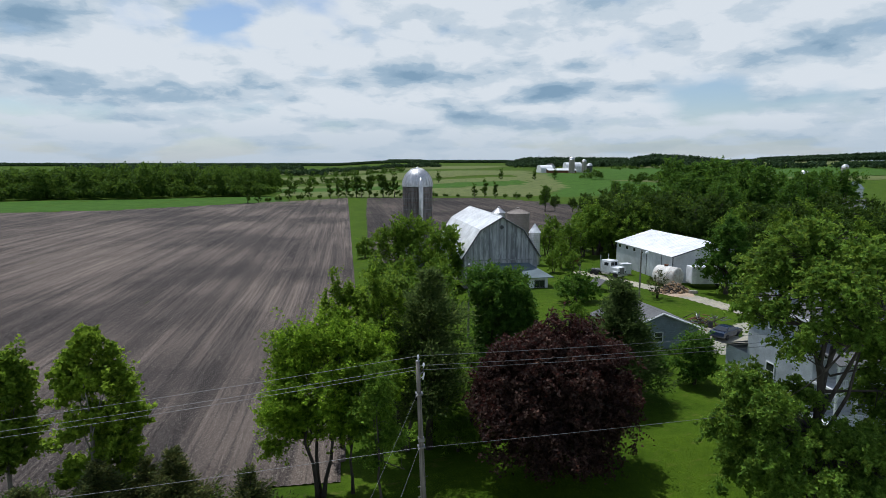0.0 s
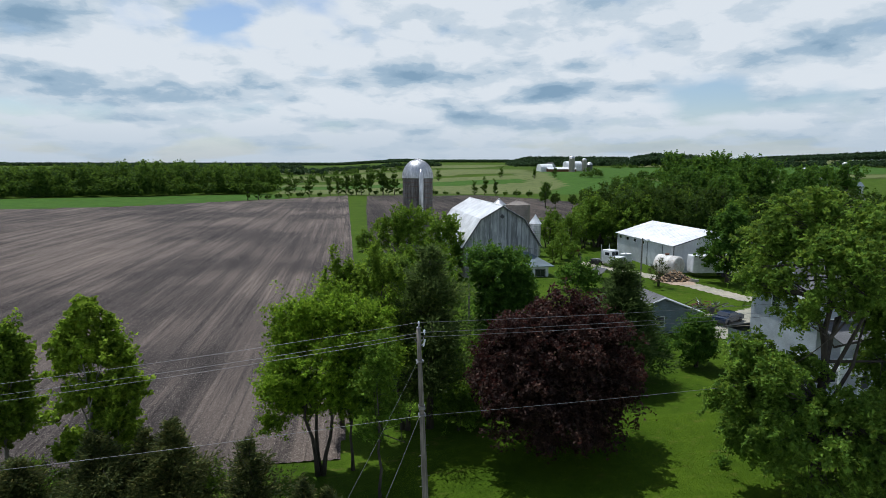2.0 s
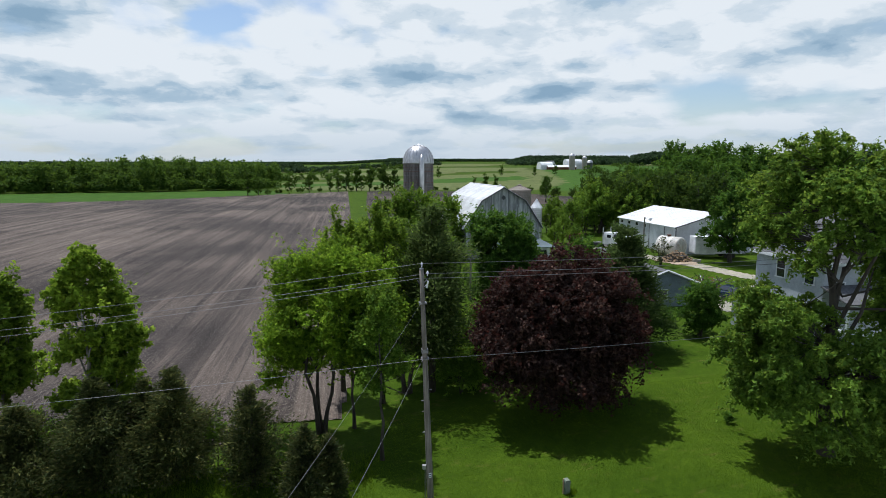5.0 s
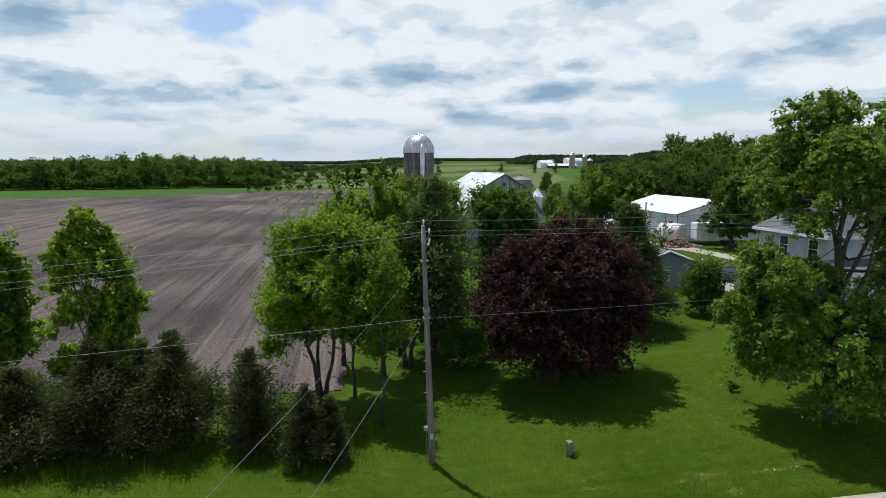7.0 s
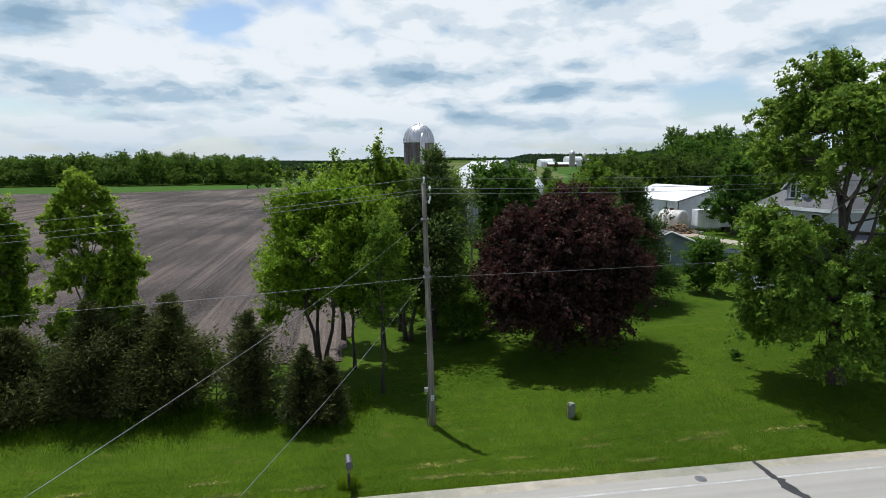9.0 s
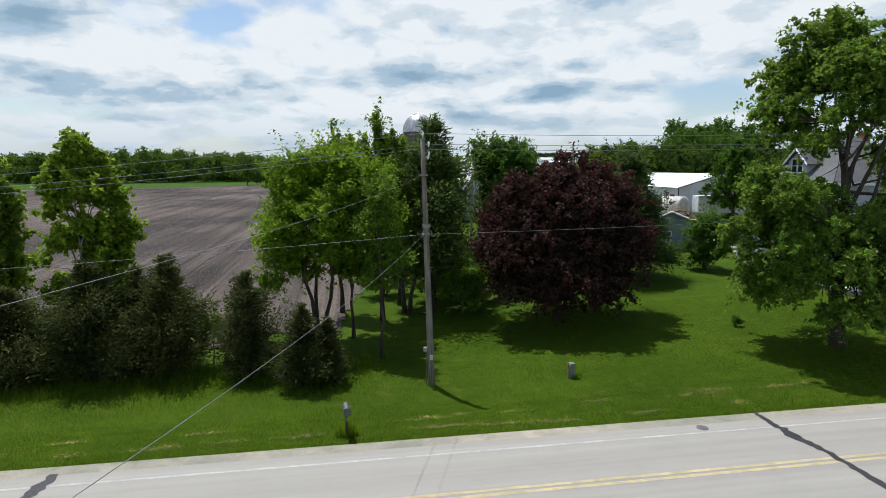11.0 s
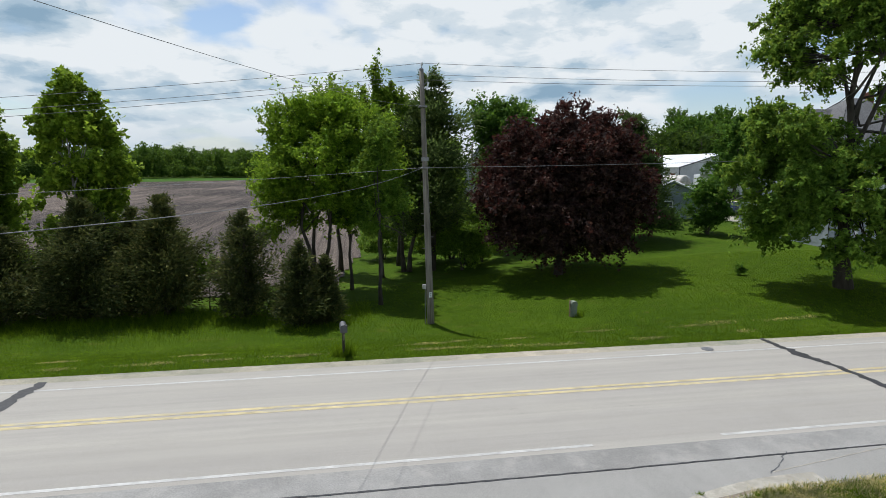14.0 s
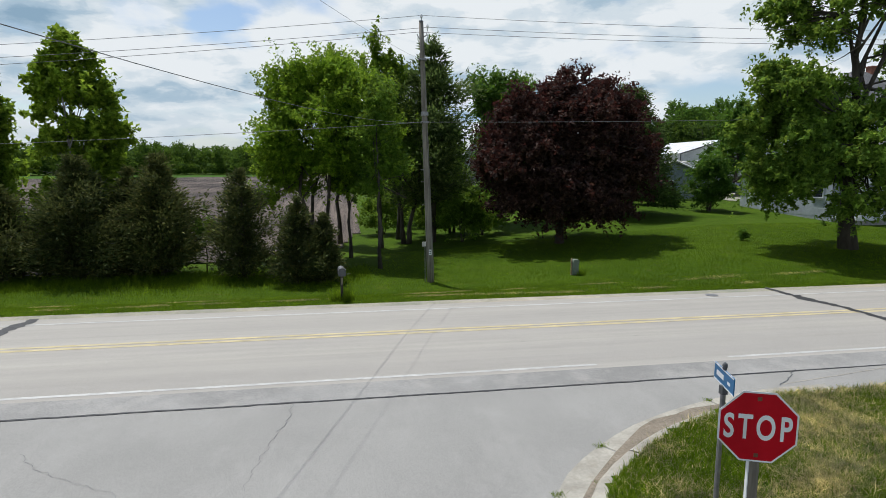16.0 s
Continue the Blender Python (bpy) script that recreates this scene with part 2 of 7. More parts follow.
def soil_mat(name, tone_factor):
    """Ploughed earth with old stalks lying along the rows."""
    m, t, b = shader(name)
    clod = noise_of(t, 5.5, 8, 0.8)
    rows = noise_of(t, 1.0, 5, 0.65, (2.3, 0.03, 1), (2, 5, 0))
    bands = noise_of(t, 1.0, 3, 0.5, (0.35, 0.01, 1), (6, 2, 0))
    broad = noise_of(t, 0.02, 5, 0.55, (1, 0.8, 1), (8, 3, 0))
    col = ramp(t, clod, [(0.3, (0.034, 0.028, 0.025)), (0.5, (0.085, 0.071, 0.062)), (0.7, (0.165, 0.14, 0.123))])
    col = mixed(t, 1.0, col, ramp(t, rows, [(0.38, (0.58, 0.58, 0.6)), (0.62, (1.28, 1.26, 1.23))]), "MULTIPLY")
    col = mixed(t, 1.0, col, ramp(t, bands, [(0.4, (0.66, 0.66, 0.68)), (0.6, (1.24, 1.22, 1.2))]), "MULTIPLY")
    # broad dark patches: cloud shadow and moist ground painted into the soil colour
    col = mixed(t, 1.0, col, ramp(t, broad, [(0.42, (0.46, 0.46, 0.49)), (0.57, (1.18, 1.15, 1.13))]), "MULTIPLY")
    stalks = ramp(t, noise_of(t, 3.0, 8, 0.9, (3.4, 1.1, 1), (5, 5, 5)), [(0.53, (0, 0, 0)), (0.61, (0.75, 0.75, 0.75))])
    col = mixed(t, stalks, col, (0.31, 0.275, 0.235))
    col = mixed(t, 1.0, col, (tone_factor, tone_factor, tone_factor), "MULTIPLY")
    t.links.new(col, b.inputs["Base Color"])
    b.inputs["Roughness"].default_value = 0.95
    b.inputs["Specular IOR Level"].default_value = 0.1
    relief(t, b, clod, 0.8, 0.12)
    return m


SOIL = soil_mat("ploughed_soil", 1.0)
# the same soil, evenly darker, for the east field
SOIL_DARK = soil_mat("dark_ploughed_soil", 0.6)


def road_mat():
    """Sun-bleached concrete road: fine grit, faint wear running with the traffic."""
    m, t, b = shader("road_surface")
    grit = noise_of(t, 38, 7, 0.75)
    wear = noise_of(t, 1.0, 5, 0.6, (0.05, 2.6, 1), (3, 1, 0))
    lane = noise_of(t, 1.0, 2, 0.5, (0.012, 0.55, 1), (1, 4.4, 0))
    spot = noise_of(t, 0.9, 6, 0.7, (0.5, 1.2, 1), (8, 2, 0))
    col = ramp(t, grit, [(0.3, (0.258, 0.243, 0.216)), (0.7, (0.338, 0.32, 0.289))])
    col = mixed(t, 1.0, col, ramp(t, wear, [(0.35, (0.93, 0.93, 0.93)), (0.65, (1.05, 1.05, 1.05))]), "MULTIPLY")
    col = mixed(t, 1.0, col, ramp(t, lane, [(0.38, (0.92, 0.92, 0.93)), (0.62, (1.06, 1.06, 1.05))]), "MULTIPLY")
    col = mixed(t, 1.0, col, ramp(t, spot, [(0.3, (0.94, 0.94, 0.94)), (0.5, (1.0, 1.0, 1.0)), (0.72, (1.03, 1.03, 1.02))]), "MULTIPLY")
    dark = ramp(t, noise_of(t, 3.2, 3, 0.5, (0.35, 1, 1), (6, 6, 0)), [(0.74, (0, 0, 0)), (0.78, (0.45, 0.45, 0.45))])
    col = mixed(t, dark, col, (0.16, 0.152, 0.14))
    t.links.new(col, b.inputs["Base Color"])
    b.inputs["Roughness"].default_value = 0.85
    b.inputs["Specular IOR Level"].default_value = 0.35
    relief(t, b, grit, 0.25, 0.02)
    return m


ROAD = road_mat()
SHOULDER = plain("shoulder_asphalt", (0.19, 0.186, 0.176), (0.29, 0.283, 0.268), 0.9, 0, 24, 0.6, 0.3, (1, 1, 1), (0.32, 0.305, 0.28), 0.5)
APRON = plain("side_road_asphalt", (0.195, 0.19, 0.177), (0.285, 0.278, 0.26), 0.9, 0, 70, 0.5, 0.15, (1, 0.35, 1), (0.34, 0.33, 0.31), 0.2, uneven=0.3)
TAR = plain("crack_sealer", (0.018, 0.018, 0.02), (0.05, 0.05, 0.052), 0.6, 0, 8)
WHITE_LINE = plain("white_road_paint", (0.34, 0.335, 0.32), (0.5, 0.495, 0.475), 0.7, 0, 9, 1.3, 0.1, (0.5, 1, 1), (0.34, 0.33, 0.31), 0.85)
YELLOW_LINE = plain("yellow_road_paint", (0.38, 0.33, 0.2), (0.5, 0.41, 0.22), 0.75, 0, 9, 1.6, 0.1, (0.4, 1, 1), (0.31, 0.295, 0.255), 0.8)
CONCRETE = plain("kerb_concrete", (0.2856, 0.2671, 0.2251), (0.3612, 0.3394, 0.2898), 0.9, 0, 16, 2.2, 0.25, (0.84, 0.84, 0.84), (0.21, 0.1848, 0.1428), 0.4)
DIRT = plain("gutter_dirt", (0.13, 0.105, 0.075), (0.27, 0.23, 0.18), 0.95, 0, 25, 3, 0.8)
BARK = plain("bark", (0.0325, 0.0273, 0.0221), (0.0845, 0.0728, 0.0585), 0.95, 0, 7, 1.0, 0.9, (0.65, 0.65, 0.1625))
BARK_PALE = plain("pale_bark", (0.13, 0.12, 0.1), (0.26, 0.245, 0.21), 0.9, 0, 7, 1.0, 0.6, (1, 1, 0.3))
POLE_WOOD = plain("pole_wood", (0.12, 0.105, 0.088), (0.27, 0.245, 0.21), 0.9, 0, 10, 0.8, 0.5, (1, 1, 0.06))
BARN_WOOD = plain("weathered_boards", (0.204, 0.2125, 0.221), (0.425, 0.442, 0.4505), 0.85, 0, 5, 0.7, 0.4, (1.5, 1.5, 0.1), (0.119, 0.1232, 0.1275), 0.75, 0.25)


def board_mat():
    """One weathered board: its own grey, flakes of white paint, dark streaks."""
    m, t, b = shader("weathered_board")
    info = t.nodes.new("ShaderNodeObjectInfo")
    col = ramp(t, info.outputs["Random"], [(0.0, (0.17, 0.18, 0.19)), (0.5, (0.29, 0.305, 0.315)), (1.0, (0.40, 0.415, 0.425))])
    grain = noise_of(t, 3.0, 6, 0.7, (6, 6, 0.25))
    col = mixed(t, 1.0, col, ramp(t, grain, [(0.3, (0.6, 0.6, 0.6)), (0.7, (1.2, 1.2, 1.2))]), "MULTIPLY")
    flake = ramp(t, noise_of(t, 0.9, 7, 0.75, (2.5, 2.5, 0.3), (3, 1, 4)), [(0.48, (0, 0, 0)), (0.6, (0.7, 0.7, 0.7))])
    col = mixed(t, flake, col, (0.55, 0.57, 0.58))
    t.links.new(col, b.inputs["Base Color"])
    b.inputs["Roughness"].default_value = 0.9
    b.inputs["Specular IOR Level"].default_value = 0.2
    relief(t, b, grain, 0.4, 0.02)
    return m


BOARD = board_mat()
ROOF_METAL = plain("white_roof_metal", (0.66, 0.67, 0.68), (0.8, 0.81, 0.82), 0.45, 0.0, 4, 0.4, 0.05, (1, 1, 1), (0.46, 0.43, 0.4), 0.35)
LEANTO_ROOF = plain("grey_green_shingles", (0.08, 0.11, 0.125), (0.14, 0.18, 0.2), 0.8, 0, 7, 0.5, 0.3)
SHED_WALL = plain("pale_steel_siding", (0.48, 0.504, 0.528), (0.576, 0.6, 0.624), 0.5, 0, 3, 0.3, 0.05)
DARK_TRIM = plain("dark_trim", (0.05, 0.055, 0.06), (0.1, 0.105, 0.11), 0.6)
WHITE_PAINT = plain("white_paint", (0.68, 0.7, 0.72), (0.8, 0.81, 0.82), 0.55, 0, 6, 0.8, 0.1, (1, 1, 1), (0.45, 0.44, 0.42), 0.25)
HOUSE_SIDING = plain("white_clapboard", (0.36, 0.395, 0.43), (0.46, 0.495, 0.53), 0.6, 0, 5, 0.8, 0.1, (1, 1, 3))
SHINGLES = plain("grey_shingles", (0.0744, 0.0744, 0.0775), (0.155, 0.155, 0.1581), 0.9, 0, 9, 0.6, 0.4)
GARAGE_SIDING = plain("blue_grey_siding", (0.15, 0.19, 0.225), (0.21, 0.255, 0.295), 0.6, 0, 5, 0.8, 0.1)
STAVE = plain("silo_staves", (0.085, 0.07, 0.065), (0.21, 0.19, 0.18), 0.85, 0, 6, 0.25, 0.4, (1, 1, 0.12), (0.28, 0.27, 0.27), 0.5, 0.3)
GALV = plain("galvanised_metal", (0.42, 0.42, 0.43), (0.62, 0.62, 0.63), 0.42, 0.75, 3, 0.4, 0.08, (1, 1, 0.3))
BIN_TAN = plain("bin_tan_metal", (0.17, 0.145, 0.125), (0.26, 0.225, 0.195), 0.6, 0.2, 4, 0.4, 0.08)
DULL_STEEL = plain("dull_steel", (0.16, 0.16, 0.165), (0.3, 0.3, 0.31), 0.45, 0.8, 8)
BLACK_RUBBER = plain("black_rubber", (0.014, 0.014, 0.015), (0.04, 0.04, 0.04), 0.85, 0, 10)
RUST = plain("rusty_iron", (0.1, 0.04, 0.022), (0.22, 0.1, 0.06), 0.85, 0.2, 9, 1, 0.4)
CUT_WOOD = plain("split_wood", (0.28, 0.18, 0.1), (0.52, 0.38, 0.24), 0.9, 0, 8, 2, 0.4, (1, 1, 1), None, 0, 0.45)
SAWDUST = plain("sawdust", (0.3, 0.22, 0.15), (0.48, 0.37, 0.27), 0.95, 0, 10, 0.8, 0.5)
BLUE_CAR = plain("blue_car_paint", (0.02, 0.035, 0.075), (0.028, 0.045, 0.09), 0.2, 0.3, 3, 0.5, 0.0, spec=0.6)
WIRE = plain("wire_aluminium", (0.13, 0.13, 0.135), (0.24, 0.24, 0.25), 0.6, 0.3, 9)
CABLE = plain("black_cable", (0.03, 0.03, 0.032), (0.06, 0.06, 0.062), 0.6, 0, 9)
SIGN_RED = plain("sign_red", (0.40, 0.003, 0.012), (0.46, 0.005, 0.016), 0.5, 0, 5, 0.9, 0.02, spec=0.12)
SIGN_WHITE = plain("sign_white", (0.7, 0.71, 0.73), (0.78, 0.79, 0.81), 0.45, 0, 5, 0.9, 0.02)
SIGN_BLUE = plain("sign_blue", (0.01, 0.11, 0.27), (0.015, 0.14, 0.32), 0.45, 0, 5, 0.9, 0.02)
PEDESTAL = plain("pedestal_plastic", (0.13, 0.16, 0.12), (0.22, 0.25, 0.2), 0.7, 0, 8)
TANK_WHITE = plain("tank_paint", (0.55, 0.53, 0.49), (0.72, 0.7, 0.66), 0.6, 0, 4, 0.9, 0.1, (1, 1, 1), (0.33, 0.21, 0.13), 0.6)
STONE = plain("field_stone", (0.2, 0.19, 0.18), (0.38, 0.36, 0.34), 0.9, 0, 4, 0.9, 0.5)
BRICK_RED = plain("chimney_brick", (0.2, 0.08, 0.055), (0.32, 0.14, 0.1), 0.9, 0, 9)


def glass_mat():
    m, t, b = shader("window_glass")
    b.inputs["Base Color"].default_value = (0.02, 0.025, 0.03, 1)
    b.inputs["Roughness"].default_value = 0.06
    b.inputs["Specular IOR Level"].default_value = 0.7
    return m


GLASS = glass_mat()
LEAF_MAPLE = leaf_mat("bright_maple_leaves", (0.1024, 0.1965, 0.01446), (0.1707, 0.3032, 0.0217), (0.2962, 0.4283, 0.03616), 0.42)
LEAF_POPLAR = leaf_mat("poplar_leaves", (0.09596, 0.1689, 0.01846), (0.1632, 0.2681, 0.02885), (0.2879, 0.3989, 0.05193), 0.42)
LEAF_DARK = leaf_mat("dark_green_leaves", (0.02823, 0.07055, 0.01421), (0.0513, 0.1219, 0.02133), (0.08979, 0.186, 0.0308), 0.3, (0.2566, 0.4363, 0.04737))
LEAF_WALNUT = leaf_mat("walnut_leaves", (0.06443, 0.1347, 0.02339), (0.1146, 0.2154, 0.0351), (0.2004, 0.3231, 0.05849), 0.38, (0.3399, 0.4451, 0.05701))
LEAF_PURPLE = leaf_mat("purple_maple_leaves", (0.01832, 0.01349, 0.01508), (0.04496, 0.02617, 0.02776), (0.0966, 0.05867, 0.05709), 0.22, (0.1782, 0.0486, 0.03888))
LEAF_CEDAR = leaf_mat("cedar_sprays", (0.03257, 0.05119, 0.02242), (0.06516, 0.08961, 0.03257), (0.1263, 0.1236, 0.04887), 0.22, (0.1679, 0.1865, 0.05594))
LEAF_PINE = leaf_mat("pine_needles", (0.0324, 0.057, 0.02), (0.0648, 0.1026, 0.032), (0.1224, 0.1596, 0.052), 0.35, (0.186, 0.279, 0.0775))
# far hill woods: distance haze is put into the bluish leaf colour
LEAF_HAZY = leaf_mat("hazy_hill_woods_leaves", (0.022, 0.046, 0.026), (0.036, 0.068, 0.036), (0.055, 0.092, 0.046), 0.25, (0.1, 0.17, 0.06))
LEAF_WOODS = leaf_mat("woodland_leaves", (0.028, 0.062, 0.012), (0.054, 0.112, 0.019), (0.095, 0.165, 0.03), 0.35, (0.1578, 0.2525, 0.03155))
LEAF_GROVE = leaf_mat("grove_leaves", (0.01672, 0.0396, 0.0088), (0.03344, 0.07216, 0.0132), (0.0616, 0.1074, 0.02112), 0.3, (0.16, 0.25, 0.03))
LEAF_BUSH = leaf_mat("bush_leaves", (0.04906, 0.1066, 0.0154), (0.08587, 0.1776, 0.0242), (0.1472, 0.2489, 0.03848), 0.38)
BLADE = leaf_mat("grass_blades", (0.0357, 0.07063, 0.002309), (0.07934, 0.1413, 0.004617), (0.1428, 0.208, 0.01077), 0.42, (0.27, 0.42, 0.025))
BLADE_HAY = leaf_mat("cut_hay_blades", (0.2, 0.19, 0.06), (0.4, 0.36, 0.15), (0.58, 0.52, 0.26), 0.3, (0.42, 0.38, 0.16))
BLADE_DRY = leaf_mat("dry_grass_blades", (0.16, 0.155, 0.065), (0.34, 0.31, 0.175), (0.56, 0.5, 0.33), 0.35, (0.42, 0.38, 0.22))


# ---- building blocks ----
class Geo:
    """Gathers faces for one mesh."""

    def __init__(self):
        self.v, self.f, self.n = [], [], 0

    def add(self, verts, faces):
        verts = np.asarray(verts, float).reshape(-1, 3)
        for f in faces:
            self.f.append(tuple(i + self.n for i in f))
        self.v.append(verts)
        self.n += len(verts)
        return self

    def box(self, x0, x1, y0, y1, z0, z1):
        v = [(x, y, z) for z in (z0, z1) for y in (y0, y1) for x in (x0, x1)]
        return self.add(v, [(0, 2, 3, 1), (4, 5, 7, 6), (0, 1, 5, 4), (2, 6, 7, 3), (0, 4, 6, 2), (1, 3, 7, 5)])

    def slab(self, poly, z0, z1):
        """A flat plate on an outline, between two heights."""
        n = len(poly)
        v = [(x, y, z0) for x, y in poly] + [(x, y, z1) for x, y in poly]
        return self.add(v, [tuple(range(n - 1, -1, -1)), tuple(range(n, 2 * n))] + [(i, (i + 1) % n, n + (i + 1) % n, n + i) for i in range(n)])

    def prism(self, poly, y0, y1):
        """An outline in x and z, drawn out along y."""
        n = len(poly)
        v = [(x, y0, z) for x, z in poly] + [(x, y1, z) for x, z in poly]
        return self.add(v, [tuple(range(n)), tuple(range(2 * n - 1, n - 1, -1))] + [(i, n + i, n + (i + 1) % n, (i + 1) % n) for i in range(n)])

    def tube(self, points, radii, seg=6):
        p = np.asarray(points, float)
        n = len(p)
        rings = []
        for i in range(n):
            d = p[min(i + 1, n - 1)] - p[max(i - 1, 0)]
            d /= np.linalg.norm(d) + 1e-9
            a = np.cross(d, (0, 0, 1) if abs(d[2]) < 0.9 else (1, 0, 0))
            a /= np.linalg.norm(a)
            b = np.cross(d, a)
            for k in range(seg):
                w = 2 * math.pi * k / seg
                rings.append(p[i] + radii[i] * (math.cos(w) * a + math.sin(w) * b))
        faces = [(i * seg + k, i * seg + (k + 1) % seg, (i + 1) * seg + (k + 1) % seg, (i + 1) * seg + k) for i in range(n - 1) for k in range(seg)]
        faces += [tuple(range(seg - 1, -1, -1)), tuple((n - 1) * seg + k for k in range(seg))]
        return self.add(rings, faces)

    def lathe(self, profile, seg=24, x=0.0, y=0.0):
        """A turned body from (radius, height) pairs."""
        v = [(x + r * math.cos(2 * math.pi * k / seg), y + r * math.sin(2 * math.pi * k / seg), z) for r, z in profile for k in range(seg)]
        n = len(profile)
        f = [(i * seg + k, i * seg + (k + 1) % seg, (i + 1) * seg + (k + 1) % seg, (i + 1) * seg + k) for i in range(n - 1) for k in range(seg)]
        f += [tuple(range(seg - 1, -1, -1)), tuple((n - 1) * seg + k for k in range(seg))]
        return self.add(v, f)

    def turned(self, m):
        self.v = [np.asarray([m @ Vector(p) for p in a]) for a in self.v]
        return self

    def mesh(self, name, material, smooth=False):
        me = bpy.data.meshes.new(name)
        me.from_pydata(np.concatenate(self.v).tolist(), [], self.f)
        me.materials.append(material)
        if smooth:
            me.polygons.foreach_set("use_smooth", np.ones(len(me.polygons), bool))
        me.update()
        return me


def part(name, geo, material, parent, label="", smooth=False):
    ob = new(name, geo if isinstance(geo, bpy.types.Mesh) else geo.mesh(name, material, smooth))
    ob.parent = parent
    if label:
        tagged(ob, label)
    if name in ("branch_frame", "clapboard_relief", "siding_relief", "roof_relief"):
        tagged(ob, kind="stuff")
    return ob


def thing(name, m, label, category, group=""):
    ob = new(name)
    ob.empty_display_size = 0.3
    ob.matrix_basis = m
    return tagged(ob, label, category, group)


def solid(name, geo, material, label, category, kind="", group="", smooth=False):
    ob = new(name, geo.mesh(name, material, smooth))
    return tagged(ob, label, category, group, kind)


def quads_mesh(name, verts, material):
    """A mesh of loose faces from an (n, corners, 3) array."""
    n, c = verts.shape[:2]
    me = bpy.data.meshes.new(name)
    me.vertices.add(c * n)
    me.vertices.foreach_set("co", verts.reshape(-1).astype(np.float32))
    me.loops.add(c * n)
    me.loops.foreach_set("vertex_index", np.arange(c * n, dtype=np.int32))
    me.polygons.add(n)
    me.polygons.foreach_set("loop_start", np.arange(0, c * n, c, dtype=np.int32))
    me.materials.append(material)
    me.update(calc_edges=True)
    me.validate()
    return me


def smooth01(a, b, v):
    t = np.clip((np.asarray(v, float) - a) / (b - a), 0, 1)
    return t * t * (3 - 2 * t)


# ---- the lie of the land ----
def land(x, y):
    x, y = np.asarray(x, float), np.asarray(y, float)
    east = smooth01(-1, 31, x)
    yard = -1.0 + east * (1.6 + 2.2 * smooth01(36, 86, y))
    yard = yard + (-0.8 - yard) * smooth01(150, 260, y)
    roadside = smooth01(22.2, 28.5, y)
    z = -0.07 + (yard + 0.07) * roadside
    z = z + 0.05 * np.sin(x * 0.31 + 1.0) * np.sin(y * 0.27) * roadside
    d = np.hypot(x, y)
    z = z + 13 * smooth01(420, 950, y) * smooth01(-60, 220, x) + 5 * smooth01(500, 1100, y)
    z = z + 30 * smooth01(1000, 2900, d) * smooth01(300, 900, y)
    z = z + (8 + 14 * smooth01(200, 1500, x)) * smooth01(1600, 3200, y) * (0.5 + 0.5 * np.sin(x * 0.0021 + 1.2) * np.cos(x * 0.0007 + y * 0.0004))
    return z


def at(x, y):
    return float(land(x, y))


def steps(*runs):
    out = []
    for a, b, d in runs:
        out += list(np.arange(a, b, d))
    return np.array(out + [runs[-1][1]])


def sheet(xs, ys, lift, material, name, inside=None, height=land):
    X, Y = np.meshgrid(xs, ys)
    Z = height(X, Y) + lift
    nx, ny = len(xs), len(ys)
    v = np.stack([X, Y, Z], -1).reshape(-1, 3)
    i = (np.arange(ny - 1)[:, None] * nx + np.arange(nx - 1)[None]).reshape(-1)
    f = np.stack([i, i + 1, i + nx + 1, i + nx], 1)
    if inside is not None:
        c = v[f].mean(1)
        f = f[inside(c[:, 0], c[:, 1])]
    me = bpy.data.meshes.new(name)
    me.from_pydata(v.tolist(), [], f.tolist())
    me.materials.append(material)
    me.polygons.foreach_set("use_smooth", np.ones(len(me.polygons), bool))
    me.update()
    return new(name, me)


gx = steps((-4200, -1000, 160), (-1000, -300, 50), (-300, -60, 12), (-60, 80, 2.0), (80, 300, 10), (300, 1000, 50), (1000, 4200, 160))
gy = steps((-400, -20, 40), (-20, 20, 5), (20, 32, 0.8), (32, 100, 2.5), (100, 300, 10), (300, 1200, 25), (1200, 4400, 100))
tagged(sheet(gx, gy, 0, GRASS, "ground"), "green mown lawn and rough grass rolling to the horizon", "ground", kind="structure")


def inside_poly(poly):
    def test(x, y):
        hit = np.zeros(len(x), bool)
        for (x0, y0), (x1, y1) in zip(poly, poly[1:] + poly[:1]):
            if y0 == y1:
                continue
            hit ^= ((y0 > y) != (y1 > y)) & (x < (x1 - x0) * (y - y0) / (y1 - y0) + x0)
        return hit
    return test


def furrows(x0, x1, y0, y1, poly, name, label, soil=SOIL):
    """Ploughed ridges 0.76 m apart, running north."""
    xs = np.arange(x0, x1, 0.38)
    ys = np.concatenate([np.arange(y0, min(y0 + 90, y1), 3.0), np.arange(min(y0 + 90, y1), y1 + 8, 8.0)])
    rng = np.random.default_rng(5)
    ridge = np.where(np.arange(len(xs)) % 2 == 0, 0.0, 0.10) + rng.normal(0, 0.015, len(xs))

    def height(X, Y):
        r = np.broadcast_to(ridge[None, :], X.shape)
        return land(X, Y) + r * (0.75 + 0.5 * np.sin(X * 7.1 + Y * 0.9) * np.sin(Y * 0.37 + X)) + rng.normal(0, 0.012, X.shape)

    ob = sheet(xs, ys, 0.06, soil, name, inside_poly(poly), height)
    return tagged(ob, label, "field", kind="structure")


furrows(-330, 1.6, 35.5, 462, [(-330, 35.5), (-12, 36.2), (-9.3, 37.5), (-5.4, 40.6), (-1.3, 41.8), (-0.2, 48), (1.0, 56), (2.2, 170), (6.6, 300), (11.4, 458), (-4, 452), (-30, 425), (-78, 384), (-123, 345), (-176, 331), (-330, 290)],
        "field_west", "bare ploughed field of grey-brown soil with stalks")
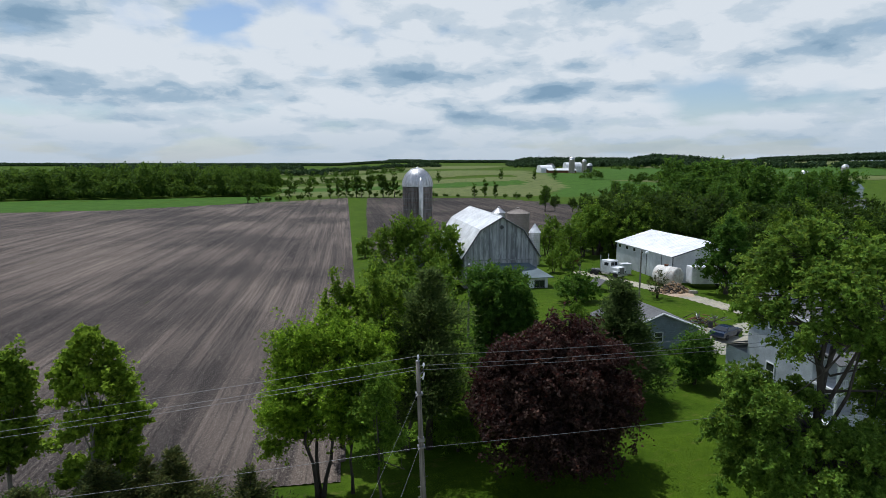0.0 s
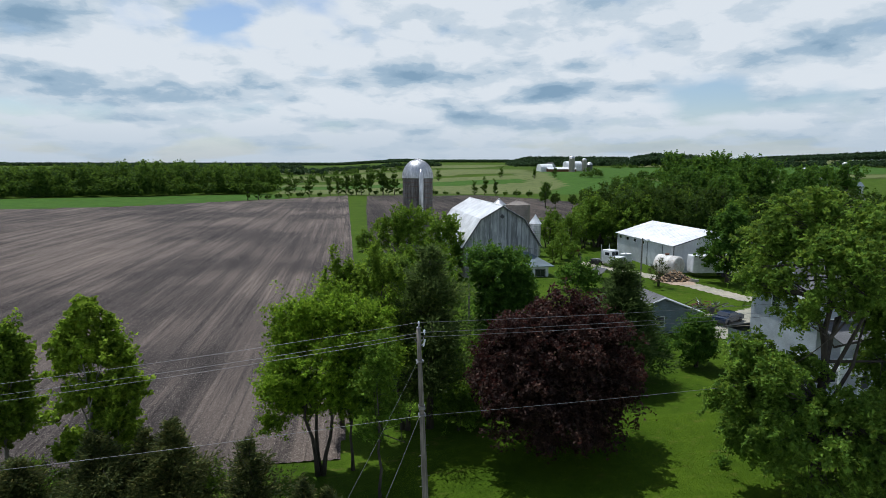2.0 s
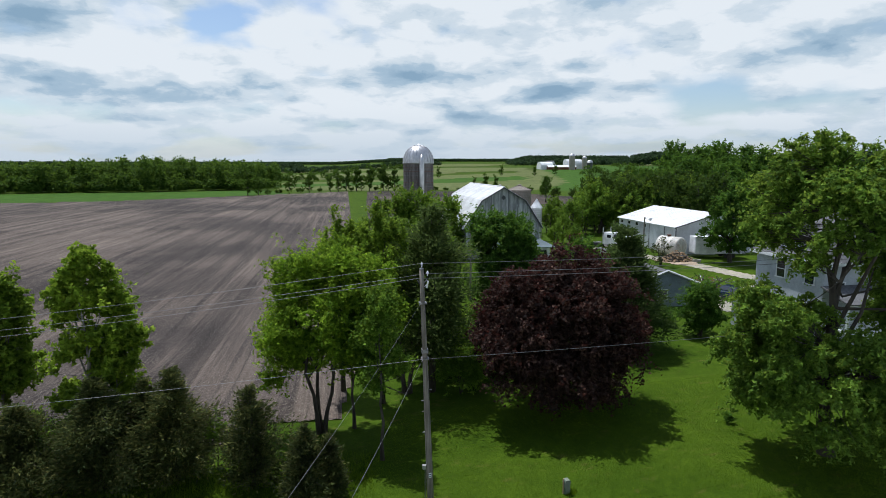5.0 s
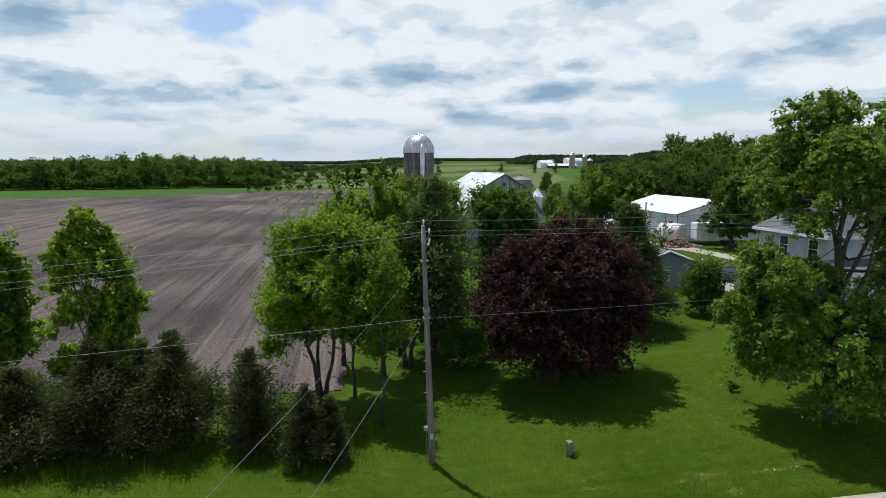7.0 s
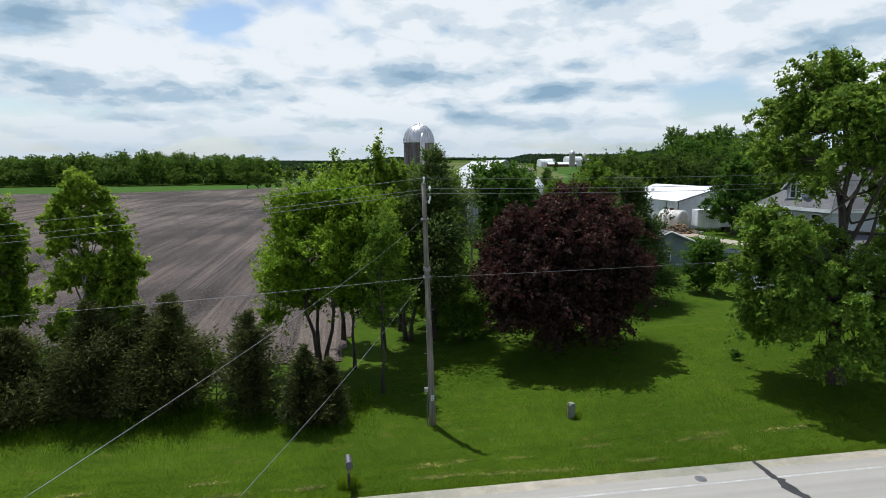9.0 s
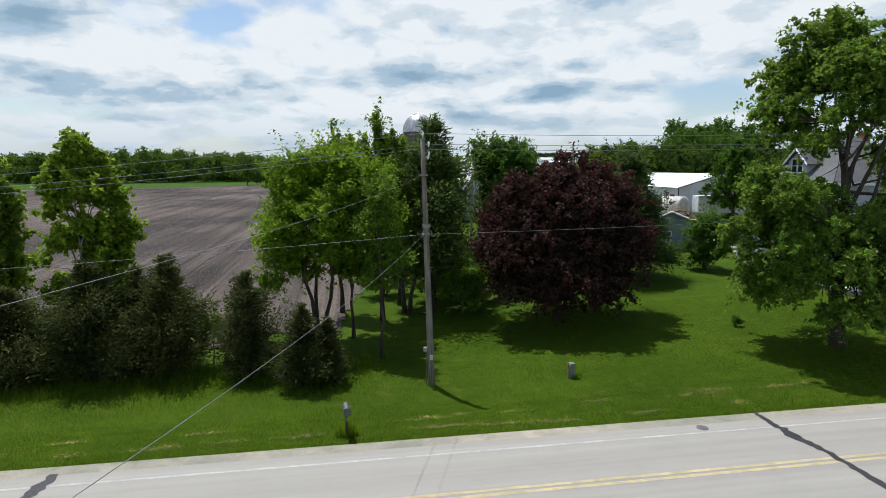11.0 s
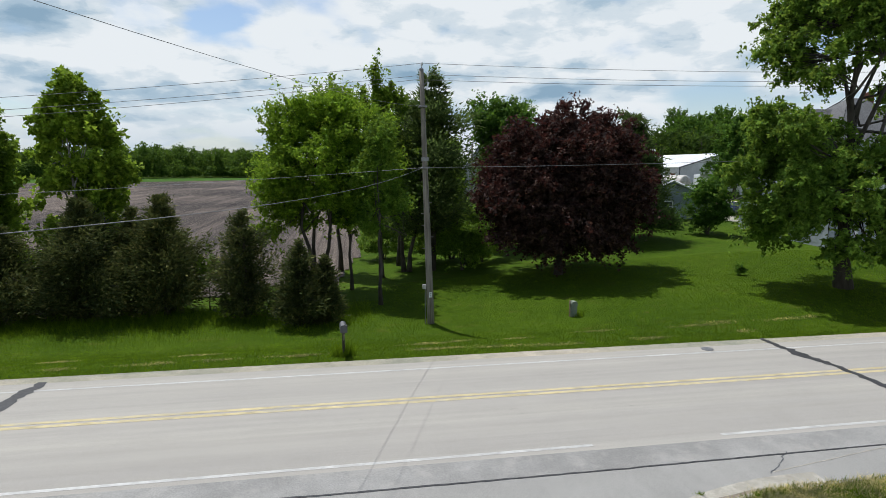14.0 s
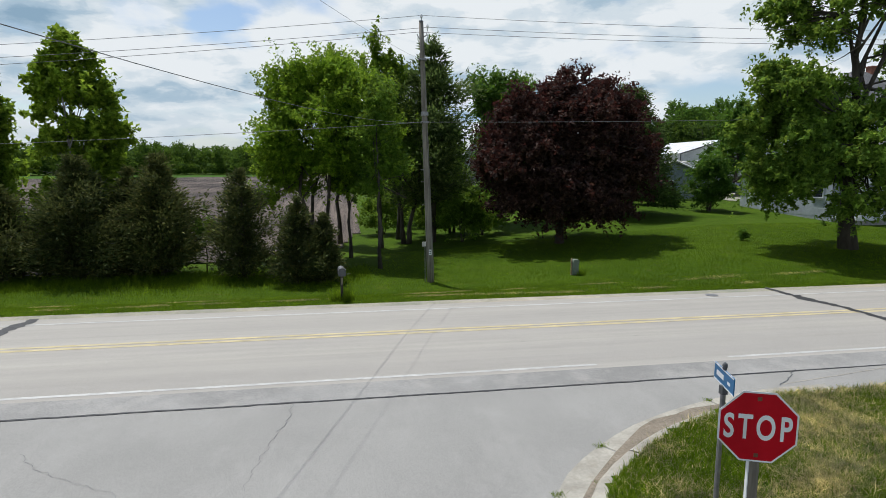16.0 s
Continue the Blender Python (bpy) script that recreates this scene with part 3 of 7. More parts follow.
furrows(6.0, 156, 136, 456, [(6.6, 136), (45, 148), (78, 160), (125, 235), (152, 300), (134, 380), (104, 440), (16, 452), (10, 300), (6.4, 180)],
        "field_east", "dark ploughed field behind the barn and silo", SOIL_DARK)


def patch(poly, lift, material, name, label, step):
    xs = [p[0] for p in poly]
    ys = [p[1] for p in poly]
    ob = sheet(np.arange(min(xs), max(xs) + step, step), np.arange(min(ys), max(ys) + step, step), lift, material, name, inside_poly(poly))
    return tagged(ob, label, "field", kind="structure")


patch([(-420, 270), (-176, 333), (-123, 347), (-78, 386), (-40, 420), (-62, 490), (-250, 440), (-420, 400)], 0.05, CROP, "field_crop", "young green crop before the woods", 6)
patch([(-60, 500), (10, 468), (60, 470), (210, 560), (230, 760), (40, 720), (-70, 690)], 0.1, HAY, "field_hay_1", "pale mown hay field beyond the hedgerow", 12)
patch([(-200, 760), (260, 800), (330, 1000), (60, 1120), (-250, 1060)], 0.3, HAY, "field_hay_2", "pale green pasture in the distance", 20)
patch([(150, 430), (330, 520), (420, 800), (300, 860), (235, 740), (215, 560)], 0.1, CROP, "field_crop_2", "green crop strip on the rise", 12)
patch([(330, 700), (900, 780), (1150, 1200), (480, 1250), (380, 950)], 0.4, CROP, "field_crop_3", "bright green field on the far slope", 20)
patch([(-500, 1250), (300, 1300), (500, 1700), (-600, 1750)], 0.5, HAY, "field_hay_3", "far pale fields", 30)
patch([(700, 1300), (1500, 1400), (1900, 2000), (900, 2100)], 0.6, HAY, "field_hay_4", "far pale hill pasture", 40)


patch([(60, 474), (150, 450), (230, 580), (300, 860), (235, 790), (205, 590)], 0.14, HAY, "field_hay_5", "pale mown strip beside the far crop", 10)
patch([(-60, 560), (200, 620), (215, 690), (-66, 640)], 0.16, CROP, "field_crop_4", "green strip across the hay", 12)
patch([(420, 560), (760, 700), (900, 770), (330, 690)], 0.3, HAY, "field_hay_6", "pale field beyond the woods", 16)


# ---- trees ----
def leaf_quads(c, size, rng, lift=0.5, slim=0.55, out=None):
    """A pointed leaf at each place, turned at random, rather facing up."""
    n = len(c)
    nor = rng.normal(size=(n, 3))
    nor /= np.linalg.norm(nor, axis=1)[:, None]
    nor[:, 2] += lift
    if out is not None:
        nor += out * 0.5
    nor /= np.linalg.norm(nor, axis=1)[:, None]
    t = np.cross(nor, rng.normal(size=(n, 3)))
    t /= np.linalg.norm(t, axis=1)[:, None]
    b = np.cross(nor, t)
    L = (size * rng.uniform(0.65, 1.3, n) * 0.5)[:, None]
    droop = nor * L * 0.25
    return np.stack([c - t * L * 0.7 - b * L * slim * 1.15, c - t * L * 0.7 + b * L * slim * 1.15, c + t * L * 1.1 - droop], 1)


def blobs(rows, flat=0.75):
    """Round lobes from (x, y, z, radius), a little flatter than wide."""
    return [(x, y, z, r, r, r * flat) for x, y, z, r in rows]


def crown_points(lobes, leaves, length, rng, flat=1.0, shell=0.5, rise=0.5, droop=0.0, gaps=0.35, per=30):
    """Leafy shoots that reach outwards and up from within the lobes; leaves crowd along each shoot, more loosely at its foot."""
    vol = np.array([l[3] * l[4] * l[5] for l in lobes]) ** 0.75
    count = max(30, int(leaves / per))
    tries = int(count / (1 - 0.75 * gaps)) + 10
    lob = np.array(lobes)[rng.choice(len(lobes), tries, p=vol / vol.sum())]
    d = rng.normal(size=(tries, 3))
    d /= np.linalg.norm(d, axis=1)[:, None]
    # uneven outline: the lobes bulge and sink
    swell = 1 + 0.13 * np.sin(d[:, 0] * 4.1 + lob[:, 2]) * np.sin(d[:, 2] * 5.3 + lob[:, 0]) + 0.12 * np.sin(d[:, 0] * 8.3 + d[:, 1] * 6.1 + lob[:, 1]) + 0.1 * np.sin(d[:, 2] * 9.7 + d[:, 0] * 5.0)
    foot = lob[:, :3] + d * (swell * rng.uniform(shell ** 2, 1, tries) ** 0.5)[:, None] * np.maximum(lob[:, 3:] - length * 0.6, lob[:, 3:] * 0.35)
    # gaps between the boughs
    k = 1.9 / length
    q = foot * k + rng.uniform(0, 6, 3)
    wave = np.sin(q[:, 0] * 0.9 + np.sin(q[:, 2] * 0.7)) + np.sin(q[:, 1] * 0.8 + 1.3 * np.sin(q[:, 0] * 0.5)) + np.sin(q[:, 2] * 1.15 + np.sin(q[:, 1] * 0.6))
    order = np.argsort(wave + rng.normal(0, 0.55, tries))[::-1][:count]
    foot, d = foot[order], d[order]
    way = d * (1.0, 1.0, 0.6) + rng.normal(0, 0.38, (count, 3))
    way[:, 2] += rise
    way /= np.linalg.norm(way, axis=1)[:, None]
    long = length * rng.uniform(0.5, 1.25, count) * np.where(rng.random(count) < 0.12, 1.7, 1.0)
    n = rng.integers(int(per * 0.6), int(per * 1.4) + 1, count)
    idx = np.repeat(np.arange(count), n)
    s = rng.uniform(0, 1, len(idx)) ** 0.75
    off = rng.normal(size=(len(idx), 3)) * (long[idx] * (0.19 - 0.10 * s))[:, None]
    off[:, 2] *= flat
    p = foot[idx] + way[idx] * (long[idx] * s)[:, None] + off
    p[:, 2] -= droop * long[idx] * s ** 2
    return foot + way * long[:, None] * 0.5, p, off / (np.linalg.norm(off, axis=1)[:, None] + 1e-6) * 0.7 + way[idx] * 0.5


def grow(name, x, y, label, lobes, height, girth, leaf, leaf_size, clumps, per, spread, seed, bark=None, fork=0.35, trunks=1, lift=0.5, slim=0.55, category="tree", group="", twigs=0.5, lean=(0, 0), flat=1.0, shell=0.5, rise=0.5, droop=0.0, gaps=0.35, splay=0.14):
    """A broad-leaved tree: trunk, limbs and a crown of many leaves."""
    rng = np.random.default_rng(seed)
    if leaf_size < 0.35:  # near trees: smaller leaves, more of them
        per, leaf_size = int(per * 1.7), leaf_size * 0.92
    ob = thing(name, pose(x, y, at(x, y) - 0.05), label, category, group)
    bark = bark or BARK
    top = np.array([lean[0], lean[1], height * 0.8])
    limbs = Geo()
    cen, pts, out = crown_points(lobes, clumps * per, spread * 2.3, rng, flat, shell, rise, droop, gaps)
    axes = []
    for k in range(trunks):
        a = 2 * math.pi * k / max(trunks, 1) + seed
        foot = np.array([math.cos(a), math.sin(a), 0]) * (0.0 if trunks == 1 else girth * 1.3)
        tip = top + np.array([math.cos(a), math.sin(a), 0]) * (0 if trunks == 1 else height * splay)
        line = [foot + (tip - foot) * s + rng.normal(0, 0.012 * height, 3) * (1, 1, 0) * min(1, s * 3) for s in np.linspace(0, 1, 8)]
        line[0] = foot
        w = [girth * (1.35 if s == 0 else 1.0 - 0.85 * s) for s in np.linspace(0, 1, 8)]
        axes.append(np.array(line))
        g = Geo()
        g.tube(line, w, 9)
        part("trunk", g, bark, ob, smooth=True)
    # limbs reach from the trunk into the crown, twigs from the limbs to the clumps
    joints = []
    for k in range(max(5, min(16, clumps // 14))):
        ax = axes[k % trunks]
        s = rng.uniform(fork, 0.9)
        i = s * 7
        a = ax[int(i)] + (ax[min(7, int(i) + 1)] - ax[int(i)]) * (i - int(i))
        near = cen[cen[:, 2] > a[2] - 0.5]
        if not len(near):
            continue
        e = near[rng.integers(len(near))] * (0.85, 0.85, 0.95)
        mid = (a + e) / 2 + rng.normal(0, 0.04 * height, 3) + np.array((0, 0, -0.02 * height))
        q1, q2 = (a * 2 + mid) / 3, (mid + e) / 2 + rng.normal(0, 0.02 * height, 3)
        r0 = girth * (0.55 - 0.35 * s)
        part("limb", Geo().tube([a, q1, mid, q2, e], [r0, r0 * 0.8, r0 * 0.6, r0 * 0.4, r0 * 0.15], 5), bark, ob)
        joints += [q1, mid, q2, e]
    joints = np.array(joints + [p for ax in axes for p in ax[3:]])
    for c in cen[rng.random(len(cen)) < twigs * min(1.0, clumps / len(cen))]:
        j = joints[np.argmin(((joints - c) ** 2).sum(1) + 3.0 * np.maximum(0, joints[:, 2] - c[2]) ** 2)]
        limbs.tube([j, (j + c) / 2 + rng.normal(0, 0.12, 3), c], [girth * 0.1, girth * 0.07, girth * 0.025], 3)
    if limbs.n:
        part("branch_frame", limbs, bark, ob)
    part("crown", quads_mesh("crown", leaf_quads(pts, leaf_size, rng, lift, slim, out), leaf), None, ob)
    return ob


def conifer(name, x, y, label, height, radius, leaf, n, size, seed, start=0.04, power=0.8, bark=None, tiers=16, group="", slim=0.3, ragged=0.25, category="tree", foot=None, rise=(-0.1, 0.25)):
    """An evergreen: a straight stem, tiers of boughs and many narrow sprays."""
    rng = np.random.default_rng(seed)
    ob = thing(name, pose(x, y, (at(x, y) if foot is None else foot) - 0.05), label, category, group)
    g = Geo()
    g.tube([(0, 0, 0), (0.05, 0.02, height * 0.5), (0, 0, height * 0.98)], [0.02 * height + 0.03, 0.012 * height + 0.02, 0.01], 7)
    part("trunk", g, bark or BARK, ob, smooth=True)
    boughs, pts, outs = Geo(), [], []
    share = n / (tiers * 7) / (radius * 0.5)
    for i in range(tiers):
        f = start + (1 - start) * (i + rng.uniform(-0.3, 0.3)) / tiers
        f = min(max(f, start), 0.985)
        reach = radius * (1 - f) ** power + 0.03 * radius
        for k in range(7):
            a = 2 * math.pi * (k + rng.uniform(-0.4, 0.4)) / 7 + i * 0.9
            r = reach * (1 + rng.normal(0, ragged))
            r = max(r, 0.1)
            z = f * height
            per = max(6, int(share * r))
            tip = np.array((math.cos(a) * r, math.sin(a) * r, z + r * rng.uniform(*rise)))
            boughs.tube([(0, 0, z), tip * (0.6, 0.6, 1.0), tip], [0.006 * height * (1 - f) + 0.012, 0.012, 0.006], 3)
            s = rng.uniform(0.15, 1.0, per) ** 0.7
            base = np.array((0, 0, z)) + (tip - (0, 0, z)) * s[:, None]
            off = np.clip(rng.normal(size=(per, 3)), -2, 2) * (0.12 * r + 0.05) * (0.5 + 0.8 * s[:, None])
            pts.append(base + off)
            outs.append(np.broadcast_to((math.cos(a), math.sin(a), 0.4), (per, 3)) + off)
    part("branch_frame", boughs, bark or BARK, ob)
    pts, outs = np.concatenate(pts), np.concatenate(outs)
    t = outs + rng.normal(0, 0.45, outs.shape)
    t /= np.linalg.norm(t, axis=1)[:, None]
    b = np.cross(t, rng.normal(size=t.shape))
    b /= np.linalg.norm(b, axis=1)[:, None]
    L = (size * rng.uniform(0.6, 1.3, len(pts)) * 0.5)[:, None]
    part("needles", quads_mesh("needles", np.stack([pts - t * L * 0.8 - b * L * slim * 1.2, pts - t * L * 0.8 + b * L * slim * 1.2, pts + t * L * 1.1], 1), leaf), None, ob)
    return ob


# ---- trees by the road ----
grow("poplar_tree", -16.0, 37.5, "tall slender poplar with bright green rustling leaves", [(0.1, 0, 12.5, 0.9, 0.9, 1.5), (-0.9, 0, 11.6, 0.7, 0.8, 1.1), (1.2, 0, 11.7, 0.75, 0.8, 1.2), (0.2, 0, 10.4, 1.7, 1.5, 1.5), (-1.4, 0, 10.5, 0.7, 0.8, 0.9), (1.8, 0, 9.9, 0.9, 1.0, 1.1),
      (1.2, 0, 8.3, 1.8, 1.7, 1.4), (2.4, 0, 7.5, 1.0, 1.1, 1.1), (1.3, 0, 6.5, 1.8, 1.6, 1.3), (-0.8, 0, 7.4, 0.8, 1.0, 1.0), (-1.7, 0.3, 9.1, 0.6, 0.6, 0.6), (0.6, 0, 4.4, 2.4, 1.9, 1.6), (-2.6, 0.3, 6.2, 0.8, 0.7, 0.5), (-1.8, 0, 4.3, 1.2, 1.2, 1.0)],
     13.8, 0.19, LEAF_POPLAR, 0.32, 400, 44, 0.36, 11, BARK_PALE, 0.25, 2, group="roadside poplars", slim=0.75, rise=1.1, shell=0.2, gaps=0.5, splay=0.05)
grow("poplar_tree", -23.0, 41.2, "tall poplar with bright green leaves at the field corner", [(0, 0, 5.0, 2.0, 2.2, 2.6), (0.5, 0, 8.2, 1.6, 1.8, 2.2), (1.4, 0, 10.0, 0.9, 1.0, 1.4), (0.3, 0, 10.4, 0.8, 0.8, 1.2), (1.7, 0, 8.0, 0.9, 0.9, 1.4)],
     11.6, 0.18, LEAF_POPLAR, 0.32, 220, 46, 0.36, 12, BARK_PALE, 0.25, 1, group="roadside poplars", slim=0.75, rise=1.0, shell=0.2, gaps=0.45)
grow("sapling", -19.4, 36.0, "young bright green sapling among the cedars", [(0, 0, 2.6, 1.9, 1.6, 1.8)], 4.4, 0.07, LEAF_BUSH, 0.2, 60, 60, 0.35, 13, None, 0.2, 3, rise=0.9)
grow("sapling", -17.0, 35.6, "young bright green sapling among the cedars", [(0, 0, 2.8, 1.3, 1.2, 2.0)], 4.9, 0.07, LEAF_BUSH, 0.2, 50, 60, 0.32, 14, None, 0.2, 3, rise=0.9)
for cx, cy, ch, cr, cn, power, ragged, words in (
        (-22.0, 34.6, 4.8, 2.3, 16000, 0.85, 0.28, "dark brownish-green red cedar reaching to the ground"),
        (-18.8, 34.4, 5.4, 2.4, 20000, 0.85, 0.26, "dark brownish-green red cedar reaching to the ground"),
        (-14.6, 34.2, 7.0, 2.4, 27000, 0.85, 0.24, "tall dark red cedar reaching to the ground"),
        (-12.4, 35.4, 6.3, 1.75, 15000, 0.8, 0.28, "dark red cedar grown into its neighbour"),
        (-10.6, 34.8, 7.2, 2.2, 23000, 0.88, 0.28, "dark red cedar with browning twigs"),
        (-6.0, 33.4, 6.3, 1.5, 9000, 0.75, 0.4, "thin ragged red cedar with brown twigs"),
        (-2.8, 31.0, 4.7, 1.1, 7500, 0.75, 0.32, "small dark red cedar by the verge"),
        (-1.5, 31.3, 3.8, 1.0, 6500, 0.75, 0.32, "small dark red cedar by the verge")):
    conifer("cedar_tree", cx, cy, words, ch, cr, LEAF_CEDAR, int(cn * 1.3), 0.24, int(200 + cx * 3), group="roadside cedars", power=power, ragged=ragged, tiers=18, rise=(0.15, 0.75))
grow("sapling", -8.4, 35.4, "thin young sapling between the cedars", [(0, 0, 2.6, 0.7, 0.7, 1.4)], 4.0, 0.04, LEAF_BUSH, 0.18, 24, 30, 0.28, 28, None, 0.2, 1, rise=1.0)

grow("maple_tree", -2.3, 39.6, "broad maple with fresh light-green leaves and several stems", [(0.4, 0, 8.6, 4.1, 3.9, 2.9), (-1.3, 0, 11.0, 2.1, 2.1, 2.0), (0.8, 0, 11.8, 2.3, 2.2, 1.8), (3.3, 0.3, 10.8, 2.1, 2.2, 2.0), (-2.1, -0.6, 7.4, 2.1, 2.3, 2.0), (-2.3, 0, 5.4, 1.8, 1.8, 0.9), (3.7, 0, 8.2, 2.3, 2.4, 2.3), (0.8, -1.2, 6.2, 2.4, 1.9, 1.1), (-3.2, 0.2, 3.9, 1.0, 1.0, 0.6), (1.6, 1.0, 12.6, 1.2, 1.2, 1.2), (1.9, 0.2, 4.9, 1.7, 1.5, 1.0), (-1.0, 0.8, 4.7, 1.5, 1.3, 0.9), (3.2, 0.6, 5.4, 1.6, 1.5, 1.2)],
     13.4, 0.16, LEAF_MAPLE, 0.24, 560, 84, 0.4, 31, BARK, 0.25, 3, group="trees by the pole", rise=0.6, shell=0.45, gaps=0.3)
grow("young_tree", 1.7, 34.9, "slim green tree in front of the maple", [(-0.3, 1.0, 7.6, 1.6, 1.6, 2.2), (0.2, 0.8, 9.6, 1.4, 1.5, 1.6), (0.9, 0.5, 6.0, 1.3, 1.2, 1.3), (-0.4, 0.6, 4.6, 1.0, 1.0, 0.7)], 11.0, 0.12, LEAF_BUSH, 0.22, 100, 60, 0.4, 32, BARK, 0.35, 1, group="trees by the pole", rise=0.8, shell=0.2)
grow("young_tree", 0.0, 39.9, "slim dark tree beside the maple", [(0, 0.3, 6.0, 1.9, 1.8, 2.6), (0.2, 0.2, 9.0, 1.5, 1.5, 2.0)], 11.0, 0.12, LEAF_DARK, 0.22, 80, 60, 0.4, 33, BARK, 0.3, 1, group="trees by the pole", shell=0.2)
grow("young_tree", 4.4, 45.5, "leafy tree with two dark leaning stems", [(0, 0, 6.6, 2.4, 2.3, 2.2), (-1, 0, 9.8, 1.8, 1.7, 2.2), (1.6, 0, 9.0, 1.2, 1.2, 1.6)], 12.6, 0.18, LEAF_WALNUT, 0.24, 130, 60, 0.42, 34, BARK, 0.25, 2, group="trees by the pole", rise=0.8, shell=0.2)
SPIRES = [(0, 0, 8.5, 2.0, 2.0, 3.0), (0.2, 0, 12.2, 1.2, 1.2, 2.2), (-0.3, 0, 14.6, 0.45, 0.45, 1.8), (1.5, 0, 12.9, 0.5, 0.5, 1.9), (-1.2, 0.4, 12.6, 0.5, 0.5, 1.8), (0.8, -0.5, 13.8, 0.4, 0.4, 1.5)]
grow("ash_tree", 2.3, 44.0, "tall tree with upright leafy spires", SPIRES, 16.2, 0.18, LEAF_POPLAR, 0.28, 140, 60, 0.36, 35, BARK, 0.3, 1, group="trees by the pole", rise=1.8, shell=0.1, gaps=0.3)
grow("ash_tree", -0.8, 47.0, "tall tree with upright leafy spires", [(x, y, z - 0.7, a, b, c) for x, y, z, a, b, c in SPIRES], 15.4, 0.18, LEAF_POPLAR, 0.28, 130, 60, 0.36, 36, BARK, 0.3, 1, group="trees by the pole", rise=1.8, shell=0.1, gaps=0.3)
grow("ash_tree", 4.0, 48.4, "leafy upright tree behind the pole", [(0, 0, 9.0, 2.0, 2.0, 3.2), (0.4, 0, 12.4, 1.2, 1.2, 1.8), (-1.0, 0, 13.2, 0.5, 0.5, 1.4)], 14.6, 0.18, LEAF_WALNUT, 0.28, 120, 56, 0.36, 39, BARK, 0.3, 1, group="trees by the pole", rise=1.5, shell=0.15)
conifer("pine_tree", 6.4, 45.2, "narrow dark pine with grey-brown inner twigs", 15.4, 2.9, LEAF_PINE, 21000, 0.36, 37, start=0.2, power=0.5, tiers=22, ragged=0.4, rise=(0.0, 0.7))
grow("small_tree", 8.8, 49.5, "bright green bushy tree behind the pole", [(0, 0, 3.4, 1.5, 1.5, 2.4), (-0.3, 0, 5.4, 0.9, 1.0, 1.2)], 6.6, 0.12, LEAF_BUSH, 0.24, 100, 56, 0.42, 38, BARK, 0.2, 2, rise=0.9)
for k, (bx, by, bw, bh) in enumerate(((8.6, 44.0, 2.2, 3.2), (10.8, 46.5, 2.2, 3.2), (7.0, 48.5, 2.2, 3.4), (11.8, 57.5, 2.8, 3.6), (3.0, 52.0, 2.4, 3.6), (7.5, 56.0, 2.6, 3.8))):
    grow("bush", bx, by, "loose green bush in the rough grass", [(0, 0, bh * 0.5, bw, bw * 0.9, bh * 0.5), (bw * 0.4, 0, bh * 0.62, bw * 0.6, bw * 0.6, bh * 0.36)], bh, 0.05, LEAF_BUSH, 0.22, 80, 56, 0.36, 40 + k, None, 0.1, 3, category="bush", group="bushes behind the pole", rise=0.8)
grow("linden_tree", 13.5, 52.6, "dense dark-green tree with heavy foliage", [(0.5, -1, 6.0, 2.5, 2.7, 3.6), (0.4, -1, 10.4, 2.7, 2.7, 3.0), (2.0, -1, 9.0, 1.9, 2.0, 2.4), (-1.0, -1, 12.2, 1.6, 1.6, 1.6), (1.8, -1, 12.0, 1.3, 1.3, 1.0)],
     14.3, 0.24, LEAF_DARK, 0.3, 400, 90, 0.42, 51, BARK, 0.2, 1, rise=0.3, gaps=0.3)
grow("purple_maple_tree", 14.6, 38.9, "broad round maple with dark purple-red leaves", [(0.3, 0, 5.4, 5.9, 5.6, 3.5), (0.4, 0, 8.2, 4.8, 4.6, 3.0), (0.9, 0, 10.5, 2.7, 2.7, 1.9), (-2.7, 0, 8.4, 2.6, 2.8, 2.2), (3.2, 0, 8.8, 2.5, 2.6, 2.0), (-3.1, 0, 6.2, 3.0, 3.0, 2.5), (3.8, 0, 6.0, 3.0, 3.0, 2.6), (0.2, -0.6, 3.1, 5.2, 4.8, 1.7)],
     12.2, 0.26, LEAF_PURPLE, 0.28, 840, 86, 0.42, 52, BARK, 0.2, 1, shell=0.62, rise=0.15, droop=0.3, gaps=0.3)
conifer("pine_tree", 25.2, 49.2, "broad white pine with soft olive-green needles", 11.6, 3.2, LEAF_PINE, 30000, 0.36, 53, start=0.14, power=0.55, tiers=14, ragged=0.22, rise=(0.0, 0.45))
grow("lilac_bush", 34.0, 50.6, "large dark-green rounded shrub on the lawn", [(0, 0, 2.6, 2.2, 2.1, 2.4), (0.2, 0, 4.3, 1.5, 1.5, 1.2)], 5.4, 0.09, LEAF_DARK, 0.24, 150, 70, 0.38, 54, None, 0.1, 3, category="bush", rise=0.7)
WALNUT_TOP = blobs([(-1.0, 1.5, 17.4, 2.6), (1.6, -1.0, 17.0, 2.3), (-1.6, 2.5, 16.4, 2.0), (-1.6, -1.5, 15.8, 1.9), (-2.4, 0.6, 14.8, 1.8), (-0.9, 4.2, 15.6, 2.4), (2.6, 3.4, 15.6, 2.3), (-2.5, 3.0, 13.6, 1.6), (-2.1, -1.8, 13.1, 1.6), (-1.1, -2.6, 14.2, 1.4),
                    (-2.6, 0.4, 12.0, 1.5), (4.2, 0.0, 14.0, 2.3), (4.6, 1.5, 11.2, 2.1), (3.0, -2.2, 12.8, 1.7), (-1.4, 3.4, 12.8, 1.6)])
